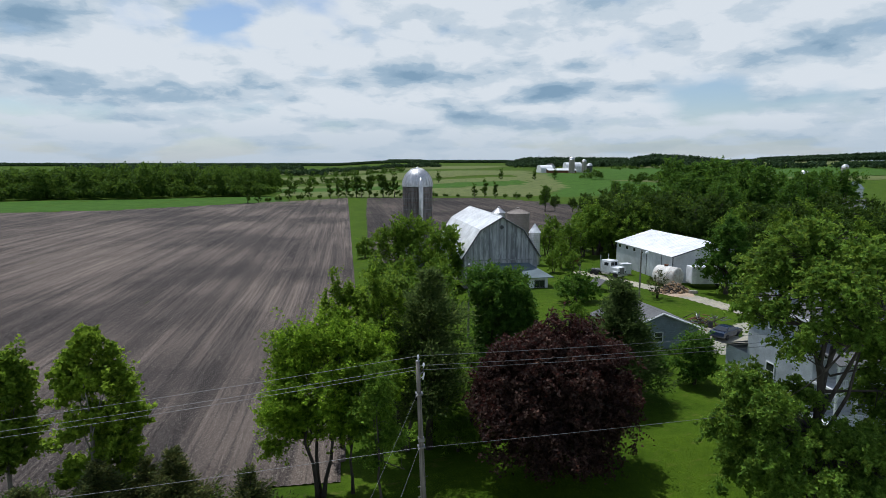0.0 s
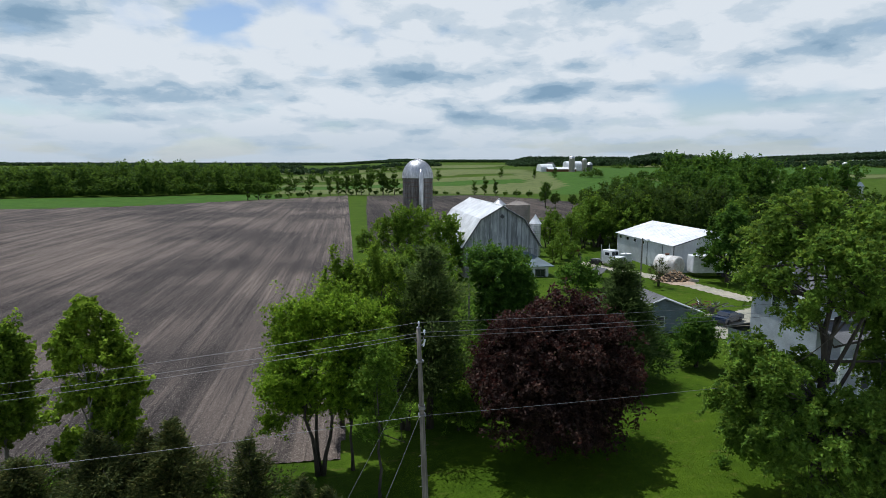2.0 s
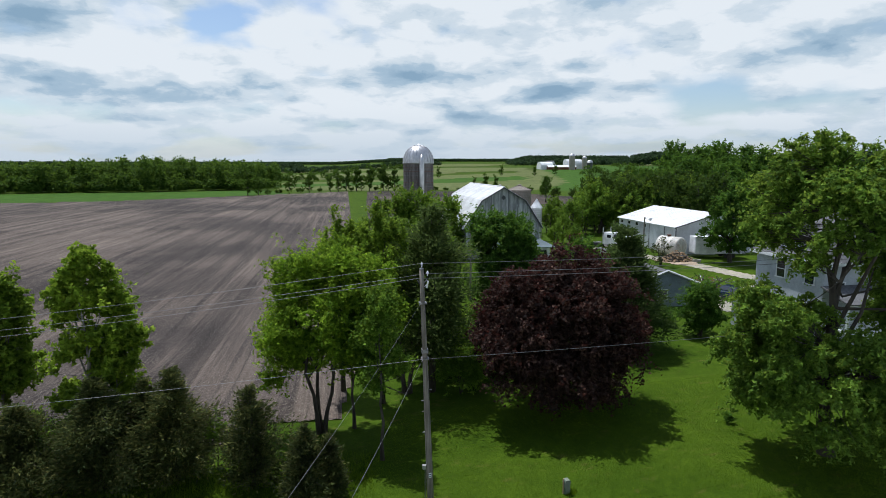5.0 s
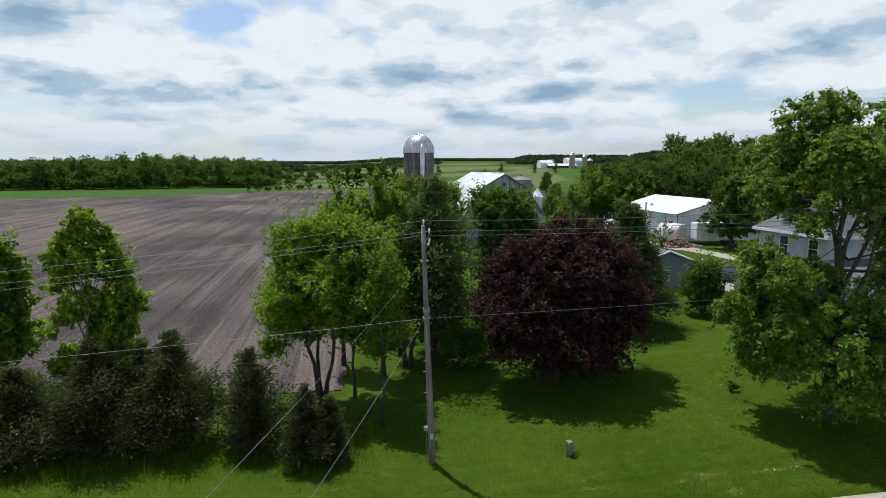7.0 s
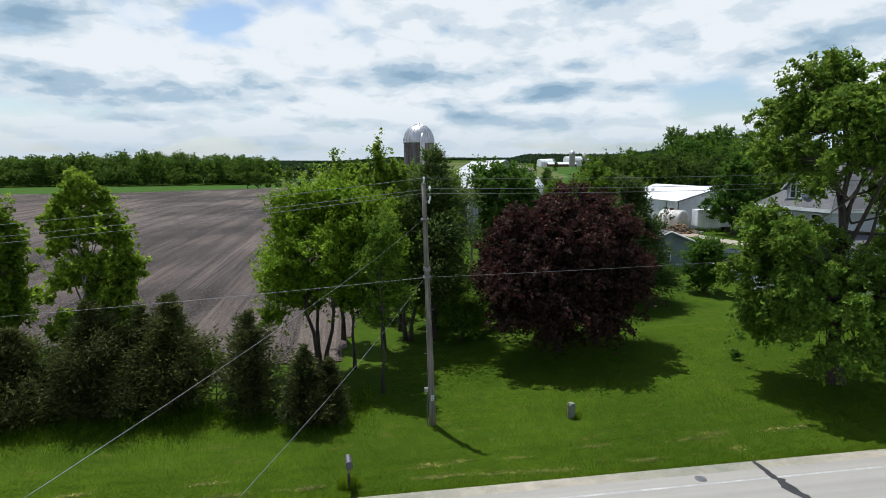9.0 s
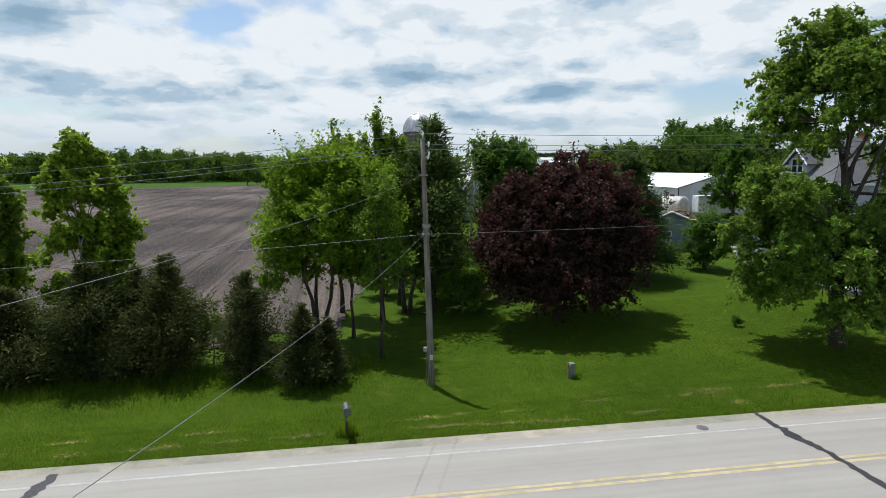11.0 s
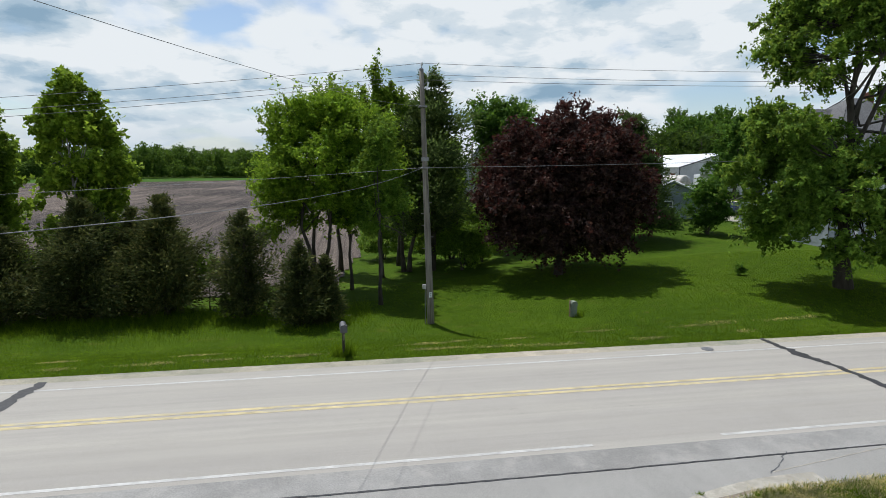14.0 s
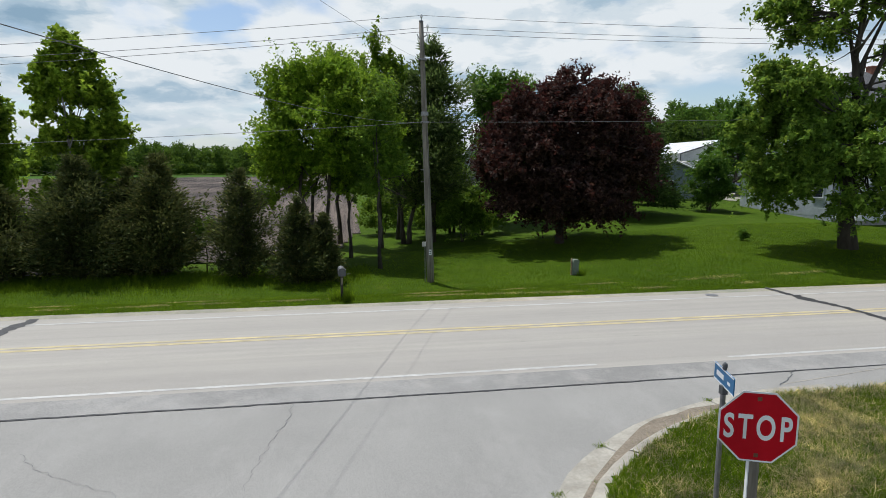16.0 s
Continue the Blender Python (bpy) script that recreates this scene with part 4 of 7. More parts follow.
WALNUT_SIDE = blobs([(-4.8, 0.8, 10.0, 1.5), (-5.0, -0.6, 8.6, 1.6), (-3.7, 1.6, 8.8, 1.5), (-5.2, 1.8, 6.6, 1.7), (-4.5, -1.6, 6.0, 1.7), (-3.1, 0.4, 7.0, 1.5), (-2.9, -2.2, 7.6, 1.4), (-4.7, 0.4, 4.2, 1.6), (-3.3, -2.2, 4.2, 1.7), (-3.4, 2.2, 4.0, 1.7), (-2.6, 2.6, 3.6, 1.8), (0.6, 3.0, 4.4, 2.1)], 0.85)
WALNUT_FRONT = blobs([(-2.6, -3.0, 5.8, 1.7), (-0.4, -3.2, 7.6, 1.8), (1.6, -2.8, 7.0, 1.9), (-0.8, -3.6, 4.8, 1.9), (1.8, -3.2, 4.4, 2.0), (-2.4, -2.8, 3.0, 1.6), (0.6, -3.4, 2.8, 1.7), (3.8, -1.5, 6.0, 2.2), (4.2, 0.5, 8.4, 2.1), (-4.0, 0.0, 5.8, 2.1), (-2.2, -1.4, 6.2, 2.1), (-3.0, 1.5, 7.6, 1.9), (-4.4, -0.6, 8.8, 1.7), (-1.6, 0.6, 8.6, 1.6), (3.6, -1.4, 3.2, 2.0), (5.4, 1.0, 4.0, 2.0)], 0.85)
grow("walnut_tree", 27.8, 28.4, "tall open walnut tree with drooping leaf sprays and thick trunk", WALNUT_TOP + WALNUT_SIDE + WALNUT_FRONT,
     18.6, 0.4, LEAF_WALNUT, 0.3, 1400, 58, 0.34, 55, BARK, 0.26, 1, lift=0.5, slim=0.46, twigs=0.6, lean=(-0.9, 0), shell=0.1, rise=0.25, droop=0.55, gaps=0.6)
for k, (bx, by, bw, bh) in enumerate(((30.6, 55.8, 1.5, 2.0), (32.4, 54.6, 1.3, 1.6), (28.2, 57.0, 1.8, 2.4))):
    grow("shrub", bx, by, "low dark shrub in the bed beside the garage", [(0, 0, bh * 0.5, bw, bw * 0.8, bh * 0.5)], bh, 0.04, LEAF_DARK, 0.24, 60, 50, 0.34, 140 + k, None, 0.1, 3, category="bush", group="shrubs by the garage")


# ---- road ----
def crown_z(y):
    return 0.055 - 0.0125 * abs(y - 17.4)


def strip(y0, y1, x0, x1, lift, name, material, label, category="road", step=4.0):
    xs = np.append(np.arange(x0, x1 - 0.5, step), x1)
    ys = np.linspace(y0, y1, max(2, int((y1 - y0) / 0.8) + 2))
    ob = sheet(xs, ys, lift, material, name, None, lambda X, Y: 0.055 - 0.0125 * np.abs(Y - 17.4))
    return tagged(ob, label, category, kind="structure")


strip(21.15, 21.9, -320, 320, -0.02, "gravel_edge", GRAVEL, "pale gravel edge between road and grass", "gravel")
strip(13.55, 21.2, -320, 320, 0.0, "road", ROAD, "pale grey two-lane country road, sun-bleached")
strip(12.62, 13.56, -320, 320, 0.004, "shoulder", SHOULDER, "grey asphalt shoulder with a ragged seam", "shoulder")
strip(20.38, 20.5, -320, 320, 0.0045, "edge_line_north", WHITE_LINE, "worn white edge line on the road", "road marking", 6)
strip(13.76, 13.88, -320, 6.1, 0.0045, "edge_line_south", WHITE_LINE, "worn white edge line on the road", "road marking", 6)
strip(13.76, 13.88, 9.9, 320, 0.0045, "edge_line_south", WHITE_LINE, "worn white edge line on the road", "road marking", 6)
strip(17.29, 17.46, -320, 320, 0.0045, "centre_line", YELLOW_LINE, "faded double yellow centre line", "road marking", 6)
strip(17.58, 17.75, -320, 320, 0.0045, "centre_line", YELLOW_LINE, "faded double yellow centre line", "road marking", 6)
tagged(sheet(steps((-16, 12, 1.0)), steps((-30, 12.64, 1.0)), 0.0, APRON, "side_road", None, lambda X, Y: 0.0 * X - 0.004), "grey asphalt of the side road at the junction", "road", kind="structure")

tagged(sheet(steps((12.0, 60, 4.0), (60, 320, 20.0)), steps((9.0, 12.64, 0.91)), 0.0, APRON, "paved_edge", None, lambda X, Y: 0.0 * X - 0.004), "paved road edge beside the corner grass", "road", kind="structure")


def ribbon(points, widths, z, name, material, label, category, seed=1, cut=0.18, jag=0.0):
    """A ragged flat band along a line on the road."""
    rng = np.random.default_rng(seed)
    p, w = [], []
    for (a, wa), (b, wb) in zip(zip(points, widths), zip(points[1:], widths[1:])):
        n = max(2, int(math.dist(a, b) / cut))
        for k in range(n):
            s = k / n
            p.append((a[0] + (b[0] - a[0]) * s, a[1] + (b[1] - a[1]) * s))
            w.append(wa + (wb - wa) * s)
    p.append(points[-1])
    w.append(widths[-1])
    p = np.array(p)
    d = np.gradient(p, axis=0)
    d /= np.linalg.norm(d, axis=1)[:, None]
    nrm = np.stack([-d[:, 1], d[:, 0]], 1)
    p = p + nrm * rng.normal(0, 0.12, len(p))[:, None] * np.array(w)[:, None]
    p = p + nrm * (rng.normal(0, jag, len(p)) + jag * 2.5 * np.sin(np.arange(len(p)) * 0.9))[:, None]
    l = p + nrm * (np.array(w) * rng.uniform(0.7, 1.3, len(p)))[:, None] / 2
    r = p - nrm * (np.array(w) * rng.uniform(0.7, 1.3, len(p)))[:, None] / 2
    v = [(x, y, z(y)) for x, y in l] + [(x, y, z(y)) for x, y in r]
    n = len(p)
    g = Geo().add(v, [(i, n + i, n + i + 1, i + 1) for i in range(n - 1)])
    return solid(name, g, material, label, category, "structure")


road_top = lambda y: crown_z(y) + 0.007
flat_top = lambda y: 0.003
ribbon([(17.46, 21.9), (17.38, 20.4), (17.4, 19.5), (17.6, 18.2), (17.62, 16.0), (17.4, 14.1)], [0.16, 0.34, 0.55, 0.26, 0.3, 0.2], road_top, "tar_seam", TAR, "black tar-sealed crack across the road", "tar seam", 3)
ribbon([(-10.75, 21.3), (-10.85, 20.3), (-10.95, 19.2), (-10.9, 17.0), (-11.0, 14.2)], [0.3, 0.5, 0.42, 0.35, 0.3], road_top, "tar_seam", TAR, "black tar-sealed crack across the road", "tar seam", 4)
ribbon([(-60, 12.6), (-7.3, 12.64), (-1.7, 12.6), (5.4, 12.56), (13.5, 12.58), (60, 12.6)], [0.05, 0.06, 0.06, 0.045, 0.04, 0.04], lambda y: 0.009, "asphalt_seam", TAR, "dark seam between shoulder and side road", "asphalt seam", 5)
ribbon([(-1.53, 12.58), (-1.5, 11.8), (-1.7, 11.05), (-1.92, 9.8), (-2.0, 8.4)], [0.010, 0.013, 0.009, 0.004, 0.003], flat_top, "hairline_crack", DARK_TRIM, "thin crack in the asphalt", "crack", 6, 0.07, 0.012)
ribbon([(-6.14, 11.04), (-5.63, 10.45), (-4.98, 9.98), (-3.99, 9.39), (-3.2, 8.6)], [0.006, 0.007, 0.005, 0.004, 0.003], flat_top, "hairline_crack", DARK_TRIM, "thin crack in the asphalt", "crack", 7, 0.07, 0.012)
ribbon([(11.0, 12.7), (10.3, 12.1), (9.8, 11.75)], [0.02, 0.025, 0.03], flat_top, "hairline_crack", DARK_TRIM, "weedy crack in the asphalt", "crack", 8, 0.07, 0.01)


ribbon([(9.9, 11.82), (11.6, 12.1), (13.5, 12.42), (18.0, 12.56)], [0.035, 0.03, 0.03, 0.02], lambda y: 0.002, "pale_seam", CONCRETE, "pale seam in the asphalt beside the corner", "asphalt seam", 9)


# kerb round the corner: gutter pan, then an upright lip
def arc(c, r, a0, a1, n):
    return [(c[0] + r * math.cos(radians(a0 + (a1 - a0) * k / n)), c[1] + r * math.sin(radians(a0 + (a1 - a0) * k / n))) for k in range(n + 1)]


def kerb_line(off):
    """The corner's line, moved off metres towards the grass."""
    base = [(3.1, -20.0), (2.3, 3.0), (2.3, 6.4), (2.82, 8.2), (3.3, 8.8), (4.24, 9.64), (5.34, 10.38), (6.84, 11.03), (8.2, 11.42), (9.3, 11.62), (10.3, 11.66), (12.5, 11.62), (16.0, 11.6), (60.0, 11.6)]
    fine = []
    for a, b in zip(base, base[1:]):
        n = max(1, int(math.dist(a, b) / 0.5))
        n = min(n, 12)
        fine += [(a[0] + (b[0] - a[0]) * k / n, a[1] + (b[1] - a[1]) * k / n) for k in range(n)]
    fine.append(base[-1])
    p = np.array(fine)
    for _ in range(1):
        p[1:-1] = (p[:-2] + 2 * p[1:-1] + p[2:]) / 4
    d = np.gradient(p, axis=0)
    d /= np.linalg.norm(d, axis=1)[:, None]
    return p + np.stack([d[:, 1], -d[:, 0]], 1) * off


PROFILE = [(0.0, -0.05), (0.0, 0.006), (0.5, 0.0), (0.56, 0.09), (0.61, 0.12), (0.78, 0.125), (0.8, -0.05)]
rails = [kerb_line(o) for o, _ in PROFILE]
n_k = len(rails[0])
cuts = list(range(0, n_k, 6)) + [n_k - 1]
kerb = tagged(new("kerb"), "cracked pale concrete kerb with gutter at the corner", "kerb", kind="structure")
for a, b in zip(cuts, cuts[1:]):
    if b <= a or rails[0][a][0] > 9.6:
        continue
    g = Geo()
    v = []
    for i in range(a, b + 1):
        for (o, h), r in zip(PROFILE, rails):
            q = r[i].copy()
            if i == a:
                q = q + (r[a + 1] - r[a]) * 0.07
            v.append((q[0], q[1], h))
    m = len(PROFILE)
    f = [(i * m + k, (i + 1) * m + k, (i + 1) * m + k + 1, i * m + k + 1) for i in range(b - a) for k in range(m - 1)]
    f += [tuple(range(m)), tuple((b - a) * m + k for k in range(m - 1, -1, -1))]
    g.add(v, f)
    part("kerb_stone", g, CONCRETE, kerb)
rng = np.random.default_rng(9)
ga, gb = kerb_line(0.22), kerb_line(0.6)
dirt = Geo()
lo, hi = 8, 34
wob = rng.uniform(-0.3, 0.35, n_k)
v = [(*(ga[i] + (gb[i] - ga[i]) * (0.35 + wob[i] * 0.6 - 0.75 * math.exp(-((i - 27) / 2.6) ** 2))), 0.012) for i in range(lo, hi)] + [(*gb[i], 0.055) for i in range(lo, hi)]
m = hi - lo
dirt.add(v, [(i, m + i, m + i + 1, i + 1) for i in range(m - 1)])
solid("gutter_dirt", dirt, DIRT, "brown dirt and grit lying in the gutter", "dirt", "stuff")

# the grassy corner within the kerb
inner = kerb_line(0.77)
corner_poly = [tuple(p) for p in inner] + [(60.0, -20.0)]
corner_in = inside_poly(corner_poly)


def corner_z(X, Y):
    return 0.10 + 0.10 * smooth01(0, 3.0, X - 4.5) + 0.03 * np.sin(X * 2.1) * np.sin(Y * 1.7)


xs, ys = np.concatenate([np.arange(2.5, 14, 0.2), np.arange(14, 61, 2.0)]), np.arange(-20, 12.2, 0.2)
tagged(sheet(xs, ys, 0.0, GRASS, "verge_corner", corner_in, corner_z), "rough grass on the corner by the stop sign", "verge", kind="structure")


def blades(name, px, py, pz, height, width, material, seed, label, lean=0.5):
    """Grass blades: slim blades that lean over."""
    rng = np.random.default_rng(seed)
    n = len(px)
    h = height * rng.uniform(0.5, 1.35, n)
    a = rng.uniform(0, 2 * math.pi, n)
    bend = rng.uniform(0, 1, n) ** 0.7 * lean * h
    base = np.stack([px, py, pz], 1)
    side = np.stack([np.cos(a), np.sin(a), np.zeros(n)], 1) * (width * rng.uniform(0.6, 1.3, n))[:, None] / 2
    b = rng.uniform(0, 2 * math.pi, n)
    off = np.stack([np.cos(b) * bend, np.sin(b) * bend, h], 1)
    me = quads_mesh(name, np.stack([base - side * 0.8, base + side * 0.8, base + off], 1), material)
    return tagged(new(name, me), label, "grass", kind="stuff")


rng = np.random.default_rng(61)
bx, by = rng.uniform(2.6, 13.5, 190000), rng.uniform(2.0, 12.0, 190000)
keep = corner_in(bx, by)
bx, by = bx[keep], by[keep]
bz = corner_z(bx, by)
dry = rng.random(len(bx)) < 0.22 + 0.6 * ((np.sin(bx * 1.3) * np.sin(by * 1.1 + 1) > 0.0) & (bx > 5.6))
blades("corner_grass", bx[~dry], by[~dry], bz[~dry], 0.14, 0.02, BLADE, 62, "rough green grass on the corner", 0.7)
blades("corner_hay", bx[dry], by[dry], bz[dry], 0.10, 0.016, BLADE_DRY, 63, "mown dry grass lying on the corner", 1.6)
cc = rng.uniform((4.6, 3.0), (12.5, 11.0), (90, 2))
idx = rng.integers(0, 90, 42000)
hx_, hy_ = cc[idx, 0] + rng.normal(0, 0.34, 42000), cc[idx, 1] + rng.normal(0, 0.26, 42000)
keep = corner_in(hx_, hy_)
hx_, hy_ = hx_[keep], hy_[keep]
blades("straw_clumps", hx_, hy_, corner_z(hx_, hy_) + 0.06, 0.08, 0.014, BLADE_DRY, 67, "clumps of pale straw lying on the corner grass", 3.2)
weed_at = np.concatenate([kerb_line(0.03)[[19, 21, 24, 30]], kerb_line(0.56)[[22, 25, 28, 30, 32]], kerb_line(0.7)[[20, 23, 26, 29, 33, 35]]])
idx = rng.integers(0, len(weed_at), 1500)
wx, wy = weed_at[idx, 0] + rng.normal(0, 0.06, 1500), weed_at[idx, 1] + rng.normal(0, 0.04, 1500)
blades("kerb_weeds", wx, wy, np.where(corner_in(wx, wy), corner_z(wx, wy), 0.01), 0.055, 0.01, BLADE, 68, "small weeds growing in the kerb joints", 0.9)
# verge and lawn north of the road
n = 400000
vx, vy = rng.uniform(-26, 40, n), 21.78 + rng.uniform(0, 1, n) ** 1.7 * 19.5
ok = (vx < 2) & (vy > 36)
vx, vy = vx[~ok], vy[~ok]
blades("lawn_grass", vx, vy, land(vx, vy), 0.055, 0.03, BLADE, 64, "mown lawn grass along the road", 0.8)
n, rows = 10000, 36
hay_x, hay_y = rng.uniform(-25, 24, rows), np.where(rng.random(rows) < 0.6, 22.9, 24.4) + rng.normal(0, 0.16, rows)
hay_l = rng.uniform(0.4, 1.5, rows)
idx = rng.choice(rows, n, p=hay_l / hay_l.sum())
vx, vy = hay_x[idx] + rng.normal(0, 0.5, n) * hay_l[idx], hay_y[idx] + rng.normal(0, 0.11, n) + 0.08 * np.sin(hay_x[idx] * 9 + rng.normal(0, 1, n))
blades("cut_hay", vx, vy, land(vx, vy) + 0.05, 0.04, 0.03, BLADE_HAY, 65, "pale cut grass lying in loose rows on the verge", 2.4)
n = 17000
vx = rng.uniform(-24, 1.0, n)
vy = 32.9 + 0.5 * np.sin(vx * 0.8) + rng.normal(0, 1.5, n)
blades("tall_grass", vx, vy, land(vx, vy), 0.3, 0.03, BLADE, 66, "tall unmown grass at the foot of the cedars", 0.6)


# ---- far woods and hedgerows ----
def far_wood(name, label, spots, leaf, crown, quads, seed, size):
    """Many far crowns in one mesh: each a dome of leaf clumps with a stem."""
    rng = np.random.default_rng(seed)
    out = []
    for x, y, h in spots:
        r = crown * rng.uniform(0.75, 1.3)
        n = int(quads * rng.uniform(0.8, 1.2))
        d = rng.normal(size=(n, 3))
        d /= np.linalg.norm(d, axis=1)[:, None]
        d[:, 2] = np.where(d[:, 2] < -0.55, -d[:, 2], d[:, 2])
        p = d * rng.uniform(0.6, 1.08, n)[:, None] * (r, r, h * 0.46) + rng.normal(0, 0.08 * r, (n, 3))
        p += (x, y, at(x, y) + h * 0.52)
        out.append(leaf_quads(p, size, rng, 0.3, 0.8, d))
    me = quads_mesh(name, np.concatenate(out), leaf)
    return tagged(new(name, me), label, "woods", kind="stuff")


rng = np.random.default_rng(71)
spots = []
for k in range(700):
    s = rng.random()
    x = -420 + 360 * s
    front = 408 + 82 * smooth01(-420, -60, x) + 8 * math.sin(x * 0.05)
    depth = rng.random() ** 1.5 * 120
    y = front + depth
    if x > -75 + depth * 0.1:
        continue
    edge = 0.55 if depth < 14 and rng.random() < 0.55 else 1.0
    spots.append((x, y, (15.5 + 11 * rng.random() + 2 * math.sin(x * 0.031)) * edge))
far_wood("woods", "deciduous woods in full leaf behind the fields", spots, LEAF_WOODS, 5.0, 230, 72, 1.7)
spots = []
for k in range(330):  # shrubs and low boughs closing the wood's front
    x = rng.uniform(-420, -62)
    front = 408 + 82 * float(smooth01(-420, -60, x)) + 8 * math.sin(x * 0.05)
    spots.append((x, front + rng.uniform(-5, 3), rng.uniform(5, 11)))
far_wood("woods_edge", "leafy shrubs along the front of the woods", spots, LEAF_WOODS, 4.2, 150, 76, 1.6)
spots = []
for x0, y0, x1, y1, n, h in ((-700, 1650, -120, 1750, 110, 13), (-60, 1500, 260, 1560, 50, 11), (420, 1420, 760, 1500, 60, 12), (700, 1150, 1100, 1000, 70, 13), (-300, 1320, -40, 1280, 46, 11)):
    for k in range(n):
        s = (k + rng.random()) / n
        spots.append((x0 + (x1 - x0) * s + rng.normal(0, 6), y0 + (y1 - y0) * s + rng.normal(0, 26), h * rng.uniform(0.7, 1.25)))
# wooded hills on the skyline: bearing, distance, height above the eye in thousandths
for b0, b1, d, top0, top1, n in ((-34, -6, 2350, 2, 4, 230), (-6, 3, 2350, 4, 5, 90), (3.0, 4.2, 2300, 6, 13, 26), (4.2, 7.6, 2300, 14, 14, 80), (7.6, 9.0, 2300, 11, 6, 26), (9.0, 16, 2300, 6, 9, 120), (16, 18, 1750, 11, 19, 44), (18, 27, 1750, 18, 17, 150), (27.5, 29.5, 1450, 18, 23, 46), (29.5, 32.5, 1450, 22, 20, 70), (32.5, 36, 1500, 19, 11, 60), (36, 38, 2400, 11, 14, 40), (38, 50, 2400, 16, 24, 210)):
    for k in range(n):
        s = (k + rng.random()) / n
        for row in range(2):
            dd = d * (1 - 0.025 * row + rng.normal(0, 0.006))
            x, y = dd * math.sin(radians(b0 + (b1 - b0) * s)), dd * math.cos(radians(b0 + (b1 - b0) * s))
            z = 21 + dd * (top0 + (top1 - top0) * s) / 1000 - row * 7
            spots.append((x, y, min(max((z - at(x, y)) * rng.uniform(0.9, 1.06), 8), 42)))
far_wood("distant_woods", "distant woods on the skyline, blue haze put into their leaf colour", spots, LEAF_HAZY, 10.0, 90, 73, 5.0)
spots = []
for a, b, n in (((-130, 700), (60, 740), 34), ((300, 720), (330, 700), 8), ((-300, 1120), (120, 1150), 60), ((330, 620), (470, 760), 26), ((430, 760), (640, 840), 34), ((500, 1050), (900, 1150), 30), ((-60, 520), (-160, 740), 14)):
    for k in range(n):
        s = rng.random()
        spots.append((a[0] + (b[0] - a[0]) * s + rng.normal(0, 4), a[1] + (b[1] - a[1]) * s + rng.normal(0, 6), rng.uniform(5, 13)))
far_wood("far_hedges", "hedgerow trees between distant fields", spots, LEAF_WOODS, 4.0, 90, 74, 2.0)

# two middle-distance trees, copied about with other turns and sizes
mid_a = grow("field_tree", 62.0, 122.0, "full green tree at the wood's edge", [(0, 0, 6.5, 4.4, 4.4, 4.0), (1, 0.5, 10, 3.2, 3.2, 3.0), (-1.6, -0.8, 8.5, 2.8, 2.8, 2.6)], 13.0, 0.28, LEAF_GROVE, 0.55, 130, 40, 0.75, 81, BARK, 0.2, 1, group="woodland trees")
mid_b = grow("field_tree", 52.0, 121.0, "bushy light-green tree at the wood's edge", [(0, 0, 4.6, 3.6, 3.6, 3.4), (0.8, 0.3, 7.2, 2.2, 2.2, 2.0)], 9.0, 0.2, LEAF_BUSH, 0.5, 100, 38, 0.65, 82, BARK, 0.15, 2, group="woodland trees")
mid_c = grow("field_tree", 88.0, 140.0, "tall dark-green woodland tree", [(0, 0, 9, 4.6, 4.6, 5.0), (1.2, 0.4, 14, 3.4, 3.4, 3.4), (-1.4, 0, 12.4, 2.8, 2.8, 2.6)], 17.6, 0.34, LEAF_DARK, 0.6, 150, 40, 0.8, 83, BARK, 0.25, 1, group="woodland trees")


def copy_tree(src, x, y, size, turn):
    return copy_thing(src, pose(x, y, at(x, y) - 0.05, 0, 0, turn) @ Matrix.Diagonal((size, size, size, 1)))


